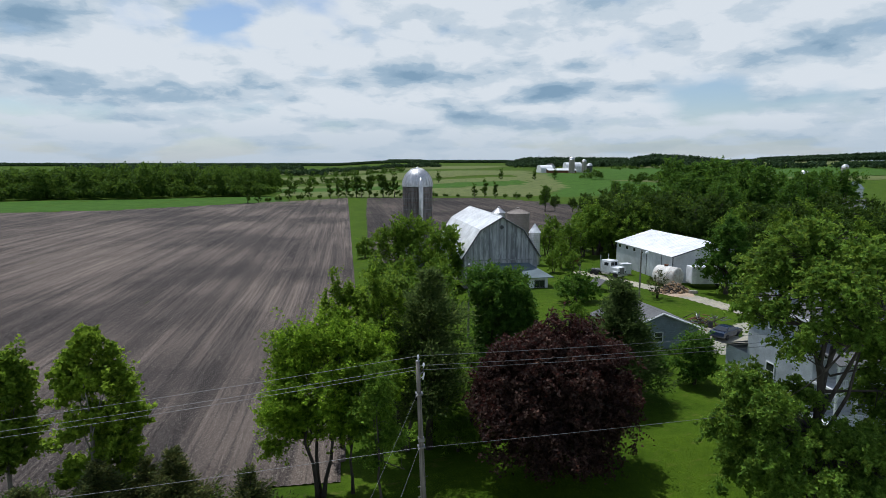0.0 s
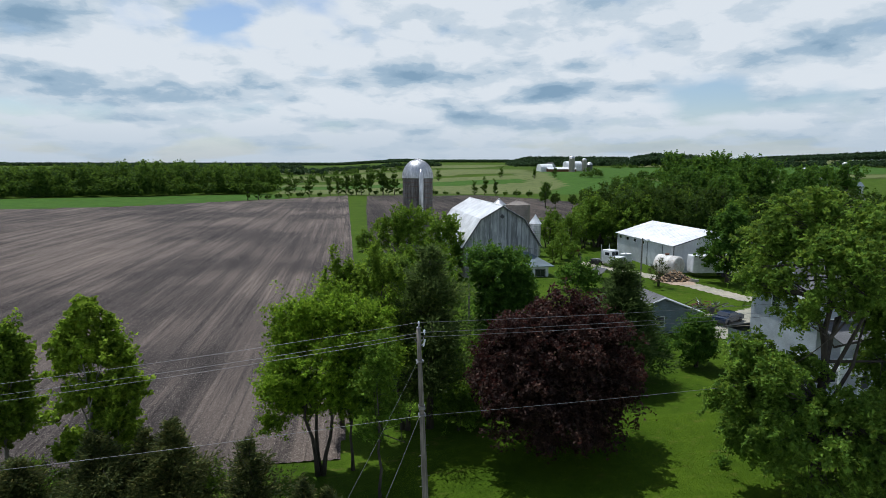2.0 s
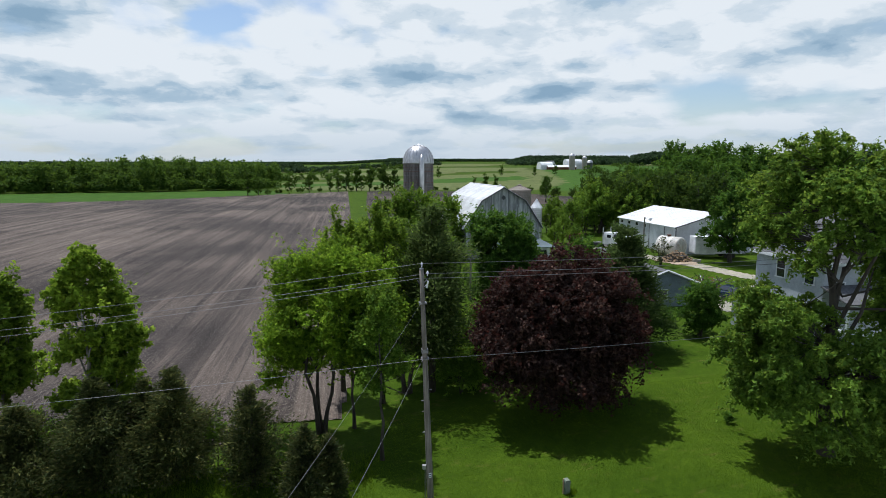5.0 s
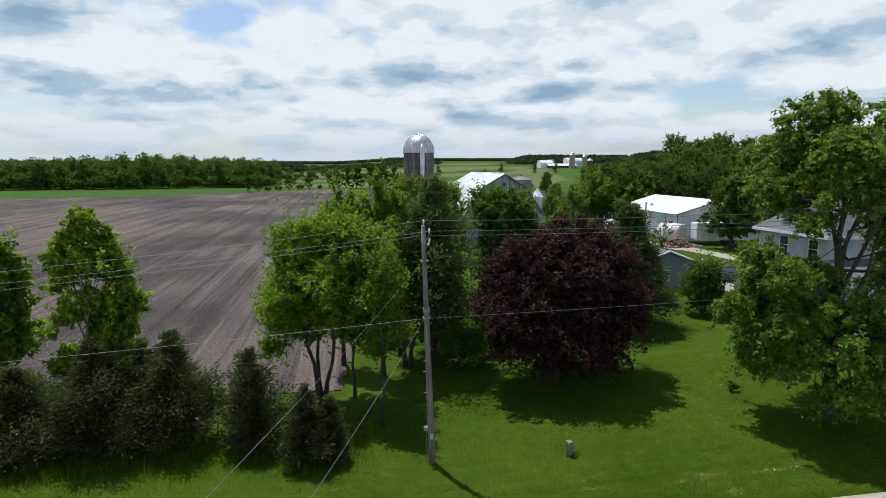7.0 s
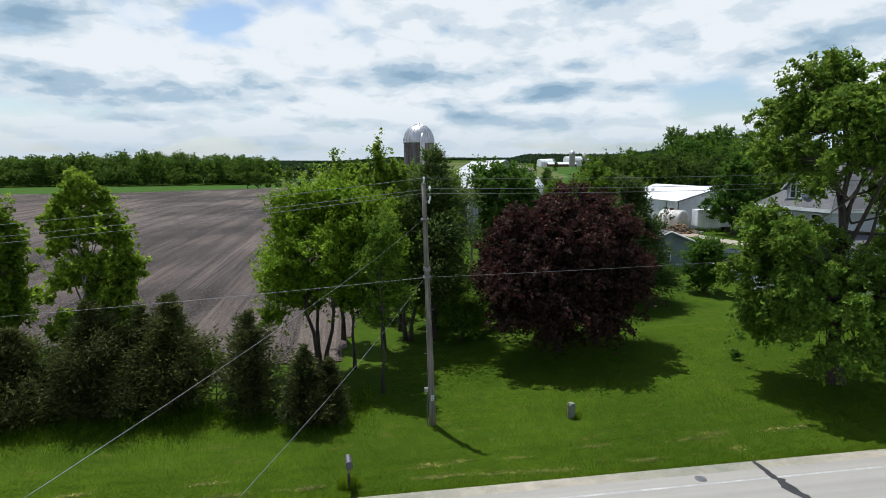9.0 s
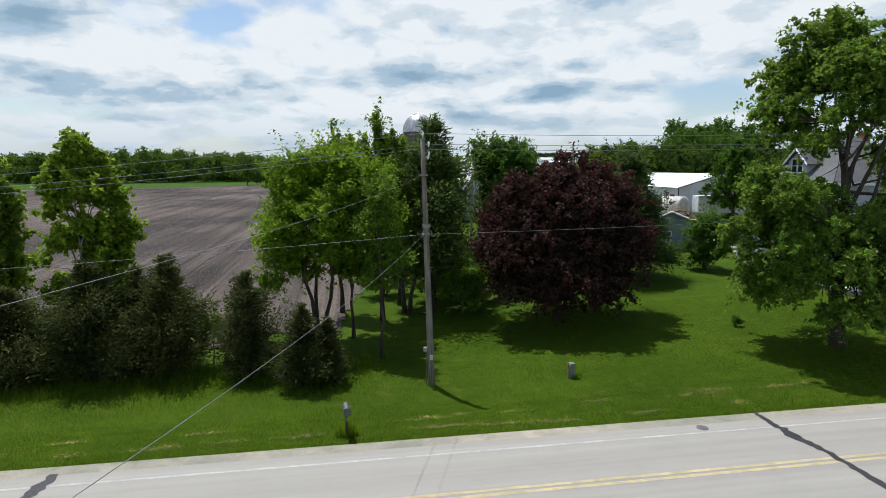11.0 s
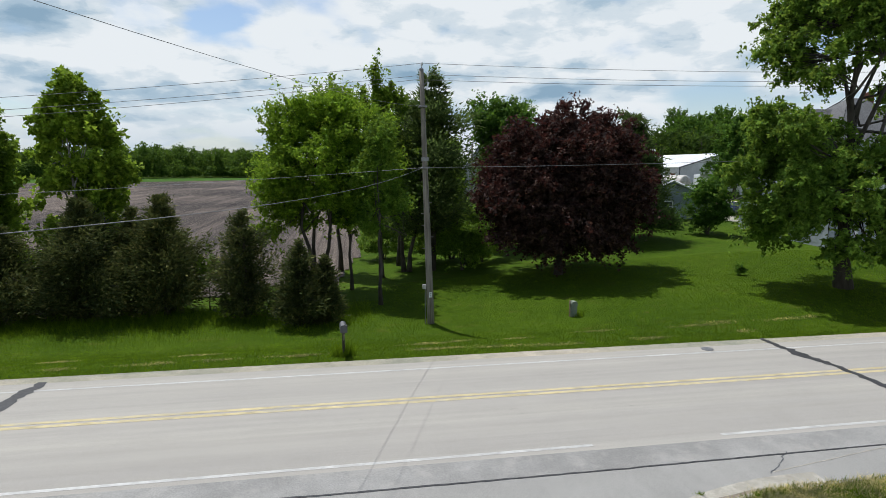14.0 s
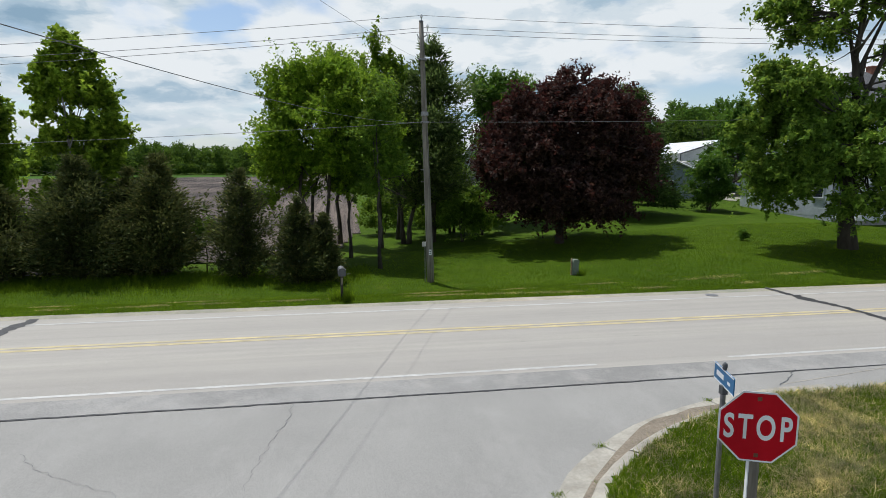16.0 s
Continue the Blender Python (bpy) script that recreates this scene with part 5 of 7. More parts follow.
rng = np.random.default_rng(84)
for x, y, s, src in ((47, 118, 0.8, mid_b), (44.5, 124, 0.7, mid_b), (57, 124, 1.05, mid_b), (56, 131, 1.0, mid_b), (66, 130, 1.15, mid_b), (49, 131, 0.9, mid_b),
                     (70, 122, 0.9, mid_a), (74, 132, 1.1, mid_a), (62, 138, 1.0, mid_a), (80, 124, 0.95, mid_a), (82, 136, 1.1, mid_a), (88, 124, 1.0, mid_a), (72, 146, 1.1, mid_a),
                     (95, 132, 0.95, mid_c), (104, 146, 1.05, mid_c), (112, 160, 1.2, mid_c), (104, 162, 1.0, mid_c), (120, 152, 1.1, mid_c), (128, 166, 1.1, mid_c), (118, 138, 0.9, mid_c), (98, 116, 0.85, mid_a), (108, 122, 0.95, mid_a), (120, 126, 1.0, mid_a),
                     (132, 140, 1.0, mid_a), (140, 156, 1.05, mid_c), (150, 170, 1.0, mid_c), (152, 146, 0.9, mid_a), (165, 190, 1.1, mid_c), (136, 190, 0.9, mid_c), (180, 200, 1.0, mid_c), (92, 168, 0.9, mid_c), (80, 156, 0.85, mid_c), (84, 104, 0.7, mid_a), (92, 98, 0.75, mid_a), (104, 102, 0.9, mid_a), (116, 108, 0.9, mid_a), (88, 88, 0.8, mid_b), (98, 84, 0.9, mid_a), (80, 78, 0.6, mid_b),
                     (105, 296, 0.75, mid_c), (112, 300, 0.6, mid_a), (118, 290, 0.65, mid_a), (128, 296, 0.8, mid_a), (140, 286, 0.9, mid_c), (150, 300, 0.8, mid_a), (160, 280, 0.9, mid_a), (136, 250, 0.7, mid_a), (150, 240, 0.9, mid_c), (172, 250, 1.0, mid_c), (190, 270, 1.0, mid_a), (205, 240, 1.1, mid_c), (225, 270, 1.1, mid_c), (250, 300, 1.1, mid_c), (245, 250, 1.0, mid_c), (280, 300, 1.2, mid_c), (300, 330, 0.6, mid_c), (270, 340, 1.0, mid_a), (225, 320, 0.9, mid_a), (330, 350, 0.6, mid_c), (350, 380, 0.6, mid_c)):
    copy_tree(src, x, y, s * rng.uniform(0.92, 1.08), rng.uniform(0, 360))
# the wood behind the shed, closed to the ground
for y0, x0, x1, gap, lo, hi, kinds in ((121, 57, 67, 5.0, 0.85, 1.0, (mid_b,)), (129, 59, 90, 4.6, 0.92, 1.12, (mid_a, mid_b)), (138, 60, 98, 5.2, 0.85, 1.0, (mid_a,)), (116, 78, 112, 5.5, 0.8, 1.0, (mid_a, mid_b)),
                                   (104, 80, 118, 6.0, 0.7, 0.95, (mid_a, mid_b)), (95, 84, 120, 6.5, 0.7, 0.9, (mid_b, mid_a)), (152, 92, 150, 7.0, 0.9, 1.1, (mid_c, mid_a)), (172, 104, 130, 6.0, 1.2, 1.32, (mid_c,))):
    for k in range(int((x1 - x0) / gap) + 1):
        src = kinds[k % len(kinds)]
        copy_tree(src, x0 + k * gap + rng.uniform(-1.4, 1.4), y0 + rng.uniform(-2.5, 2.5), rng.uniform(lo, hi) * (1.3 if src == mid_b else 1.0), rng.uniform(0, 360))
# hedgerow at the far end of the ploughed field
hedge_a = grow("hedge_tree", -12.0, 450.0, "ragged hedgerow tree leafy to the ground", [(0, 0, 2.2, 2.4, 2.4, 2.1), (0.5, 0, 5.2, 2.7, 2.6, 2.6), (-0.6, 0, 8.6, 2.3, 2.2, 2.4), (0.7, 0, 11.2, 1.4, 1.4, 1.6)], 12.6, 0.2, LEAF_WOODS, 0.75, 80, 22, 0.7, 91, BARK, 0.15, 1, group="hedgerow trees")
hedge_b = grow("hedge_tree", -33.0, 434.0, "low spreading hedgerow shrub", [(0, 0, 2.0, 3.2, 3.0, 2.0), (1.2, 0, 3.6, 2.0, 2.0, 1.8)], 5.2, 0.12, LEAF_WOODS, 0.7, 50, 22, 0.6, 92, BARK, 0.1, 2, group="hedgerow trees")
for x, y, s, src in ((-64, 398, 1.39, hedge_a), (-58, 403, 0.92, hedge_a), (-53, 409, 0.80, hedge_b), (-46, 416, 0.90, hedge_b), (-40, 424, 1.06, hedge_a), (-27, 439, 1.19, hedge_a), (-20, 445, 0.80, hedge_b), (-6, 454, 0.99, hedge_a), (0, 460, 1.45, hedge_a), (4, 461, 0.80, hedge_b), (8, 463, 1.52, hedge_a), (12, 464, 0.92, hedge_a), (18, 462, 1.58, hedge_a), (23, 462, 0.90, hedge_b), (29, 462, 1.65, hedge_a), (33, 462, 1.06, hedge_a), (38, 462, 1.52, hedge_a), (44, 461, 0.90, hedge_b),
                     (70, 456, 0.90, hedge_b), (78, 454, 0.70, hedge_b), (88, 452, 0.60, hedge_b), (100, 447, 0.85, hedge_a), (109, 450, 1.05, hedge_a), (115, 440, 0.95, hedge_a), (121, 434, 0.80, hedge_b), (128, 426, 1.00, hedge_b), (134, 415, 1.00, hedge_b), (140, 400, 1.10, hedge_b), (143, 385, 1.00, hedge_b),
                     (-70, 520, 1.08, hedge_a), (-46, 540, 0.90, hedge_a), (2, 580, 0.90, hedge_a), (26, 600, 1.08, hedge_a), (-10, 680, 0.99, hedge_a), (110, 690, 1.08, hedge_a), (190, 700, 1.08, hedge_a), (230, 690, 1.08, hedge_a), (260, 700, 1.17, hedge_a)):
    copy_tree(src, x, y, s, rng.uniform(0, 360))
for x, y, s, src in ((5.2, 60, 0.62, mid_b), (9.0, 64, 0.7, mid_b), (5.8, 70, 0.75, mid_b), (11.5, 74, 0.8, mid_b), (7.2, 79, 0.85, mid_b), (13.2, 84, 0.85, mid_b), (8.6, 90, 0.95, mid_b), (14.5, 92, 0.8, mid_b), (5.4, 96, 0.8, mid_b), (17.0, 66, 0.55, mid_b), (21.0, 72, 0.5, mid_b), (41.5, 107, 0.6, mid_b), (41.0, 100, 0.42, mid_b), (38.5, 103, 0.45, mid_b), (28.0, 66, 0.45, mid_b), (24.0, 62, 0.4, mid_b)):
    copy_tree(src, x, y, s * rng.uniform(0.92, 1.08), rng.uniform(0, 360))
grow("round_tree", 10.5, 106.0, "round light-green tree beside the barn", [(0, 0, 6.5, 6.2, 5.6, 5.2), (1, 0, 11, 4.4, 4.2, 3.2), (-2.6, 0, 9.0, 3.2, 3.0, 2.6)], 14.4, 0.28, LEAF_BUSH, 0.42, 300, 60, 0.62, 85, BARK, 0.2, 2, group="trees by the barn")
grow("round_tree", 17.0, 99.0, "round light-green tree beside the barn", [(0, 0, 5, 4.0, 3.8, 4.2), (-0.6, 0, 9.4, 3.0, 2.8, 2.6)], 12.0, 0.24, LEAF_BUSH, 0.42, 180, 60, 0.58, 86, BARK, 0.2, 1, group="trees by the barn")
grow("bush", 4.6, 150.0, "round bright bush on the grass strip", [(0, 0, 2.6, 2.7, 2.7, 2.5)], 5.2, 0.1, LEAF_BUSH, 0.4, 70, 50, 0.5, 87, None, 0.1, 3, category="bush")
grow("bush", 33.5, 80.0, "dense green bush before the barn", [(0, 0, 2.2, 3.0, 2.4, 2.2), (1.6, 0, 1.8, 2.2, 2.0, 1.7)], 4.4, 0.1, LEAF_DARK, 0.36, 90, 56, 0.5, 88, None, 0.1, 3, category="bush")
grow("chestnut_tree", 59.0, 81.0, "dense green cone-crowned tree standing before the shed", [(0, 0, 4.2, 4.4, 4.0, 2.6), (0, 0, 7.0, 3.5, 3.3, 2.6), (0.1, 0, 9.6, 2.3, 2.2, 2.0), (0.2, 0, 11.3, 1.0, 1.0, 1.0)], 12.0, 0.3, LEAF_DARK, 0.4, 330, 70, 0.48, 89, BARK, 0.2, 1)


# ---- the farm ----
def window_part(parent, x0, x1, z0, z1, y, frame_mat, panes=(2, 2), name="window", face=-1, along="x"):
    """A framed window in a wall: frame, sill and each pane. face: which way it looks along the wall's normal."""
    w = 0.09

    def bar(g, a0, a1, c0, c1, d0, d1):
        lo, hi = sorted((y + face * d0, y + face * d1))
        return g.box(a0, a1, lo, hi, c0, c1) if along == "x" else g.box(lo, hi, a0, a1, c0, c1)

    g = Geo()
    for a0, a1, c0, c1 in ((x0 - w, x1 + w, z1, z1 + w), (x0 - w, x0, z0, z1), (x1, x1 + w, z0, z1)):
        bar(g, a0, a1, c0, c1, 0.0, 0.06)
    for k in range(1, panes[0]):
        m = x0 + (x1 - x0) * k / panes[0]
        bar(g, m - 0.025, m + 0.025, z0, z1, 0.008, 0.05)
    for k in range(1, panes[1]):
        m = z0 + (z1 - z0) * k / panes[1]
        bar(g, x0, x1, m - 0.025, m + 0.025, 0.008, 0.05)
    win = part(name, g, frame_mat, parent)
    part("sill", bar(Geo(), x0 - w - 0.05, x1 + w + 0.05, z0 - 0.07, z0, 0.0, 0.12), frame_mat, win)
    for i in range(panes[0]):
        for j in range(panes[1]):
            a, b = x0 + (x1 - x0) * i / panes[0], x0 + (x1 - x0) * (i + 1) / panes[0]
            c, d = z0 + (z1 - z0) * j / panes[1], z0 + (z1 - z0) * (j + 1) / panes[1]
            part("pane", bar(Geo(), a + 0.026, b - 0.026, c + 0.026, d - 0.026, 0.004, 0.02), GLASS, win)
    return win


def roof_plate(a, b, c, d, thick):
    """A sloping plate on four corners, given in turn."""
    p = [Vector(q) for q in (a, b, c, d)]
    n = (p[1] - p[0]).cross(p[3] - p[0]).normalized()
    if n.z < 0:
        n = -n
    v = [tuple(q) for q in p] + [tuple(q + n * thick) for q in p]
    return Geo().add(v, [(3, 2, 1, 0), (4, 5, 6, 7), (0, 1, 5, 4), (1, 2, 6, 5), (2, 3, 7, 6), (3, 0, 4, 7)])


def seams(a, b, c, d, count, high=0.05, wide=0.05):
    """Standing seams down a sloping plate a-b (ridge) to d-c (eave)."""
    a, b, c, d = (Vector(q) for q in (a, b, c, d))
    n = (b - a).cross(d - a).normalized()
    if n.z < 0:
        n = -n
    g = Geo()
    along = (b - a).normalized() * wide / 2
    for k in range(count + 1):
        s = k / count
        p, q = a.lerp(b, s), d.lerp(c, s)
        g.add([tuple(v) for v in (p - along, p + along, q + along, q - along, p - along + n * high, p + along + n * high, q + along + n * high, q - along + n * high)],
              [(4, 5, 6, 7), (0, 4, 7, 3), (1, 2, 6, 5), (0, 1, 5, 4), (3, 7, 6, 2)])
    return g


# barn: gambrel roof, weathered boards, lean-to at the gable
BX, BY0, BY1 = 26.2, 95.6, 122.0
bz = at(BX, BY0)
barn = thing("barn", pose(BX, BY0, bz), "old gambrel barn of weathered white boards with pale metal roof", "barn")
H, KZ, EZ = 14.2 - bz, 12.0 - bz, 7.7 - bz
HW, KW = 6.5, 3.75
L = BY1 - BY0


def gable_top(x):
    a = abs(x)
    return H - (H - KZ) * a / KW if a < KW else KZ - (KZ - EZ) * (a - KW) / (HW - KW)


rng = np.random.default_rng(101)
outline = [(-HW, 1.1), (HW, 1.1), (HW, EZ - 0.1), (KW, KZ - 0.1), (0, H - 0.1), (-KW, KZ - 0.1), (-HW, EZ - 0.1)]
front = part("front_wall", Geo().prism(outline, -0.03, 0.05), BARN_WOOD, barn, "gable of weathered vertical boards with flaking white paint")
part("back_wall", Geo().prism(outline, L - 0.05, L + 0.03), BARN_WOOD, barn)
x = -HW
while x < HW - 0.01:
    w = min(rng.uniform(0.2, 0.32), HW - x)
    dy = rng.uniform(-0.02, 0.015)
    z0 = 1.08 + rng.uniform(-0.06, 0.0)
    z1, z2 = gable_top(x) - 0.06, gable_top(x + w) - 0.06
    a, b = x + 0.008, x + w - 0.008
    y0, y1 = -0.075 + dy, -0.034
    g = Geo().add([(a, y0, z0), (b, y0, z0), (b, y1, z0), (a, y1, z0), (a, y0, z1), (b, y0, z2), (b, y1, z2), (a, y1, z1)],
                  [(3, 2, 1, 0), (4, 5, 6, 7), (0, 1, 5, 4), (1, 2, 6, 5), (2, 3, 7, 6), (3, 0, 4, 7)])
    part("board", g, BOARD, front)
    x += w
part("girt_board", Geo().box(-HW, HW, -0.14, -0.1, EZ - 1.0, EZ - 0.82), BARN_WOOD, front)
d = [(-0.42, H - 1.75), (0.0, H - 1.32), (0.42, H - 1.75), (0.0, H - 2.18)]
part("diamond_vent", Geo().prism(d, -0.14, -0.1), DARK_TRIM, front, "small dark diamond-shaped vent")
for sx in (-1, 1):
    g = Geo()
    y = 0.1
    while y < L - 0.1:
        w = min(rng.uniform(0.22, 0.34), L - 0.1 - y)
        dx = rng.uniform(-0.02, 0.02)
        g.box(sx * HW - 0.05 + dx, sx * HW + 0.05 + dx, y + 0.008, y + w - 0.008, 1.1, EZ - 0.05)
        y += w
    tagged(part("side_wall", g, BARN_WOOD, barn), kind="stuff")
g = Geo()
for a in ((-HW, HW, -0.08, 0.3), (-HW, HW, L - 0.3, L + 0.08), (-HW - 0.08, -HW + 0.3, 0.3, L - 0.3), (HW - 0.3, HW + 0.08, 0.3, L - 0.3)):
    g.box(*a, -0.6, 1.1)
part("foundation", g, STONE, barn, "grey fieldstone foundation")
OV = 0.45
for sx in (-1, 1):
    up_a, up_b = (0, -OV, H), (0, L + OV, H)
    kn_a, kn_b = (sx * (KW + 0.05), -OV, KZ), (sx * (KW + 0.05), L + OV, KZ)
    ev_a, ev_b = (sx * (HW + 0.5), -OV, EZ - 0.55), (sx * (HW + 0.5), L + OV, EZ - 0.55)
    r = part("upper_roof", roof_plate(up_a, up_b, kn_b, kn_a, 0.08), ROOF_METAL, barn)
    part("roof_relief", seams(up_a, up_b, kn_b, kn_a, 34, 0.105, 0.04), ROOF_METAL, r)
    r = part("lower_roof", roof_plate(kn_a, kn_b, ev_b, ev_a, 0.08), ROOF_METAL, barn)
    part("roof_relief", seams(kn_a, kn_b, ev_b, ev_a, 34, 0.105, 0.04), ROOF_METAL, r)
    for p, q in ((up_a, kn_a), (kn_a, ev_a)):
        part("rake_board", Geo().tube([(p[0], p[1] - 0.02, p[2] - 0.02), (q[0], q[1] - 0.02, q[2] - 0.02)], [0.1, 0.1], 4), DARK_TRIM, barn, "dark rake board under the roof edge")
part("ridge_cap", Geo().tube([(0, -OV, H + 0.1), (0, L + OV, H + 0.1)], [0.12, 0.12], 6), ROOF_METAL, barn)
# lean-to on the gable
lx0, lx1, ly, lz1, lz0 = -1.8, 7.4, -6.0, 6.1 - bz, 4.55 - bz
lean = part("leanto", Geo().box(lx0, lx1 - 0.9, ly + 0.4, ly + 0.55, 0.0, lz0 - 0.05).box(lx0, lx0 + 0.15, ly + 0.55, -0.06, 0.0, lz0 - 0.05).box(lx1 - 1.05, lx1 - 0.9, ly + 0.55, -0.06, 0.0, lz0 - 0.05), WHITE_PAINT, barn, "small white lean-to with grey-green roof")
part("leanto_roof", roof_plate((lx0 - 0.3, -0.1, lz1), (lx1 - 2.6, -0.1, lz1), (lx1, ly, lz0), (lx0 - 0.3, ly, lz0), 0.1), LEANTO_ROOF, lean)
part("leanto_hip", Geo().add([(lx1 - 2.6, -0.1, lz1), (lx1, ly, lz0), (lx1, -0.1, lz0), (lx1 - 2.6, -0.1, lz1 + 0.1), (lx1, ly, lz0 + 0.1), (lx1, -0.1, lz0 + 0.1)], [(0, 2, 1), (3, 4, 5), (0, 1, 4, 3), (1, 2, 5, 4), (2, 0, 3, 5)]), LEANTO_ROOF, lean)
window_part(barn, 1.6, 3.0, 0.55, 1.5, ly + 0.4, WHITE_PAINT, (2, 2))
window_part(barn, 4.3, 5.9, 0.35, 1.5, ly + 0.4, DARK_TRIM, (2, 1), "wide_window")

# tower silo with domed roof and chute
sx, sy = 15.7, 128.2
sz = at(sx, sy)
silo = thing("silo", pose(sx, sy, sz), "tall dark stave silo with a silver ribbed dome", "silo")
R = 3.3
BH = 18.5 - sz
g = Geo()
for k in range(56):
    a0, a1 = 2 * math.pi * (k + 0.04) / 56, 2 * math.pi * (k + 0.96) / 56
    ro = R + 0.02 * math.sin(k * 2.7)
    for j in range(6):
        z0, z1 = BH * j / 6 + 0.02, BH * (j + 1) / 6 - 0.02
        off = (0.5 if k % 2 else 0.0) * BH / 6
        z0, z1 = min(z0 + off, BH - 0.02), min(z1 + off, BH)
        if z1 - z0 < 0.05:
            continue
        v = [(r * math.cos(a), r * math.sin(a), z) for z in (z0, z1) for r, a in ((ro, a0), (ro, a1), (R - 0.15, a1), (R - 0.15, a0))]
        g.add(v, [(0, 1, 5, 4), (1, 2, 6, 5), (3, 0, 4, 7), (4, 5, 6, 7)])
part("stave_wall", g, STAVE, silo, "dark grey-brown concrete staves")
part("inner_wall", Geo().lathe([(R - 0.1, 0), (R - 0.1, BH - 0.03)], 40), STAVE, silo)
for j in range(22):
    z = 0.4 + j * (BH - 0.6) / 21
    part("hoop", Geo().lathe([(R + 0.03, z - 0.025), (R + 0.06, z), (R + 0.03, z + 0.025)], 40), RUST if j % 3 else DULL_STEEL, silo)
dome = [(R + 0.18, BH - 0.1), (R + 0.18, BH)] + [((R + 0.12) * math.cos(radians(a)), BH + 4.0 * math.sin(radians(a))) for a in range(6, 90, 7)] + [(0.28, BH + 3.98), (0.22, BH + 4.2), (0.02, BH + 4.3)]
cap = part("dome", Geo().lathe(dome, 48), GALV, silo, "silver galvanised dome with pressed ribs", smooth=True)
for k in range(24):
    a = 2 * math.pi * k / 24
    pts = [((R + 0.15) * math.cos(radians(b)) * math.cos(a), (R + 0.15) * math.cos(radians(b)) * math.sin(a), BH + 4.03 * math.sin(radians(b))) for b in range(0, 86, 12)]
    part("dome_rib", Geo().tube(pts, [0.05] * len(pts), 4), GALV, cap)
ch = Geo()
ch.tube([(0.3, -R - 0.35, 0.0), (0.3, -R - 0.35, BH + 0.6), (0.3, -R - 0.05, BH + 1.9)], [0.52, 0.52, 0.1], 12)
part("chute", ch, GALV, silo, "pale metal unloading chute", smooth=True)


def grain_bin(name, x, y, radius, eave, peak, material, label, roof_mat):
    z = at(x, y)
    ob = thing(name, pose(x, y, z), label, "grain bin", "bins behind the barn")
    prof = []
    n = int(eave / 0.35)
    for k in range(n + 1):
        zz = eave * k / n
        prof += [(radius, zz), (radius - 0.03, min(zz + eave / n / 2, eave))]
    part("body", Geo().lathe(prof, 36), material, ob, "corrugated metal wall")
    cone = [(radius + 0.12, eave - 0.05), (radius + 0.12, eave), (radius * 0.16, peak), (radius * 0.16, peak + 0.25), (0.02, peak + 0.35)]
    top = part("roof", Geo().lathe(cone, 24), roof_mat, ob)
    for k in range(16):
        a = 2 * math.pi * k / 16
        c, s = math.cos(a), math.sin(a)
        part("roof_rib", Geo().tube([((radius + 0.12) * c, (radius + 0.12) * s, eave + 0.03), (radius * 0.18 * c, radius * 0.18 * s, peak + 0.02)], [0.04, 0.04], 4), roof_mat, top)
    return ob


grain_bin("grain_bin", 37.2, 122.4, 2.55, 12.7 - at(37.2, 122.4), 13.6 - at(37.2, 122.4), BIN_TAN, "tan metal grain bin with conical roof", BIN_TAN)
grain_bin("small_grain_bin", 38.0, 113.0, 1.15, 9.4 - at(38, 113), 10.9 - at(38, 113), GALV, "narrow metal feed bin with white ribbed cone roof", WHITE_PAINT)
grain_bin("small_grain_bin", 34.2, 127.5, 1.5, 12.4 - at(34.2, 127.5), 13.5 - at(34.2, 127.5), GALV, "narrow galvanised feed bin", GALV)

# steel machine shed
hx0, hx1, hy0, hy1 = 54.9, 70.4, 89.8, 110.6
hz = at(60, 92)
eav, rid = 7.5 - hz, 9.75 - hz
mx = (hx0 + hx1) / 2
shed = thing("machine_shed", pose(0, 0, hz), "white steel machine shed with low gabled roof", "shed")
g = Geo().prism([(hx0, -0.4), (hx1, -0.4), (hx1, eav), (mx, rid), (hx0, eav)], hy0, hy0 + 0.15)
front = part("front_wall", g, SHED_WALL, shed)
part("back_wall", Geo().prism([(hx0, -0.4), (hx1, -0.4), (hx1, eav), (mx, rid), (hx0, eav)], hy1 - 0.15, hy1), SHED_WALL, shed)
west = part("west_wall", Geo().box(hx0, hx0 + 0.15, hy0 + 0.15, hy1 - 0.15, -0.4, eav), SHED_WALL, shed)
part("east_wall", Geo().box(hx1 - 0.15, hx1, hy0 + 0.15, hy1 - 0.15, -0.4, eav), SHED_WALL, shed)
g = Geo()
for k in range(46):
    y = hy0 + 0.3 + k * (hy1 - hy0 - 0.6) / 45
    g.box(hx0 - 0.03, hx0, y - 0.03, y + 0.03, -0.3, eav - 0.05)
part("siding_relief", g, SHED_WALL, west)
g = Geo()
for k in range(34):
    x = hx0 + 0.3 + k * (hx1 - hx0 - 0.6) / 33
    g.box(x - 0.03, x + 0.03, hy0 - 0.03, hy0, -0.3, eav + (rid - eav) * (1 - abs(x - mx) / (mx - hx0)) - 0.1)
part("siding_relief", g, SHED_WALL, front)
for a, b in ((hx0 - 0.35, mx), (hx1 + 0.35, mx)):
    ra, rb, ec, ed = (mx, hy0 - 0.3, rid), (mx, hy1 + 0.3, rid), (a, hy1 + 0.3, eav - 0.1), (a, hy0 - 0.3, eav - 0.1)
    r = part("roof", roof_plate(ra, rb, ec, ed, 0.08), ROOF_METAL, shed, "white steel roof")
    part("roof_relief", seams(ra, rb, ec, ed, 24, 0.098, 0.04), ROOF_METAL, r)
    part("gable_trim", Geo().tube([(mx, hy0 - 0.34, rid - 0.02), (a, hy0 - 0.34, eav - 0.12)], [0.09, 0.09], 4), DARK_TRIM, shed, "dark gable trim")
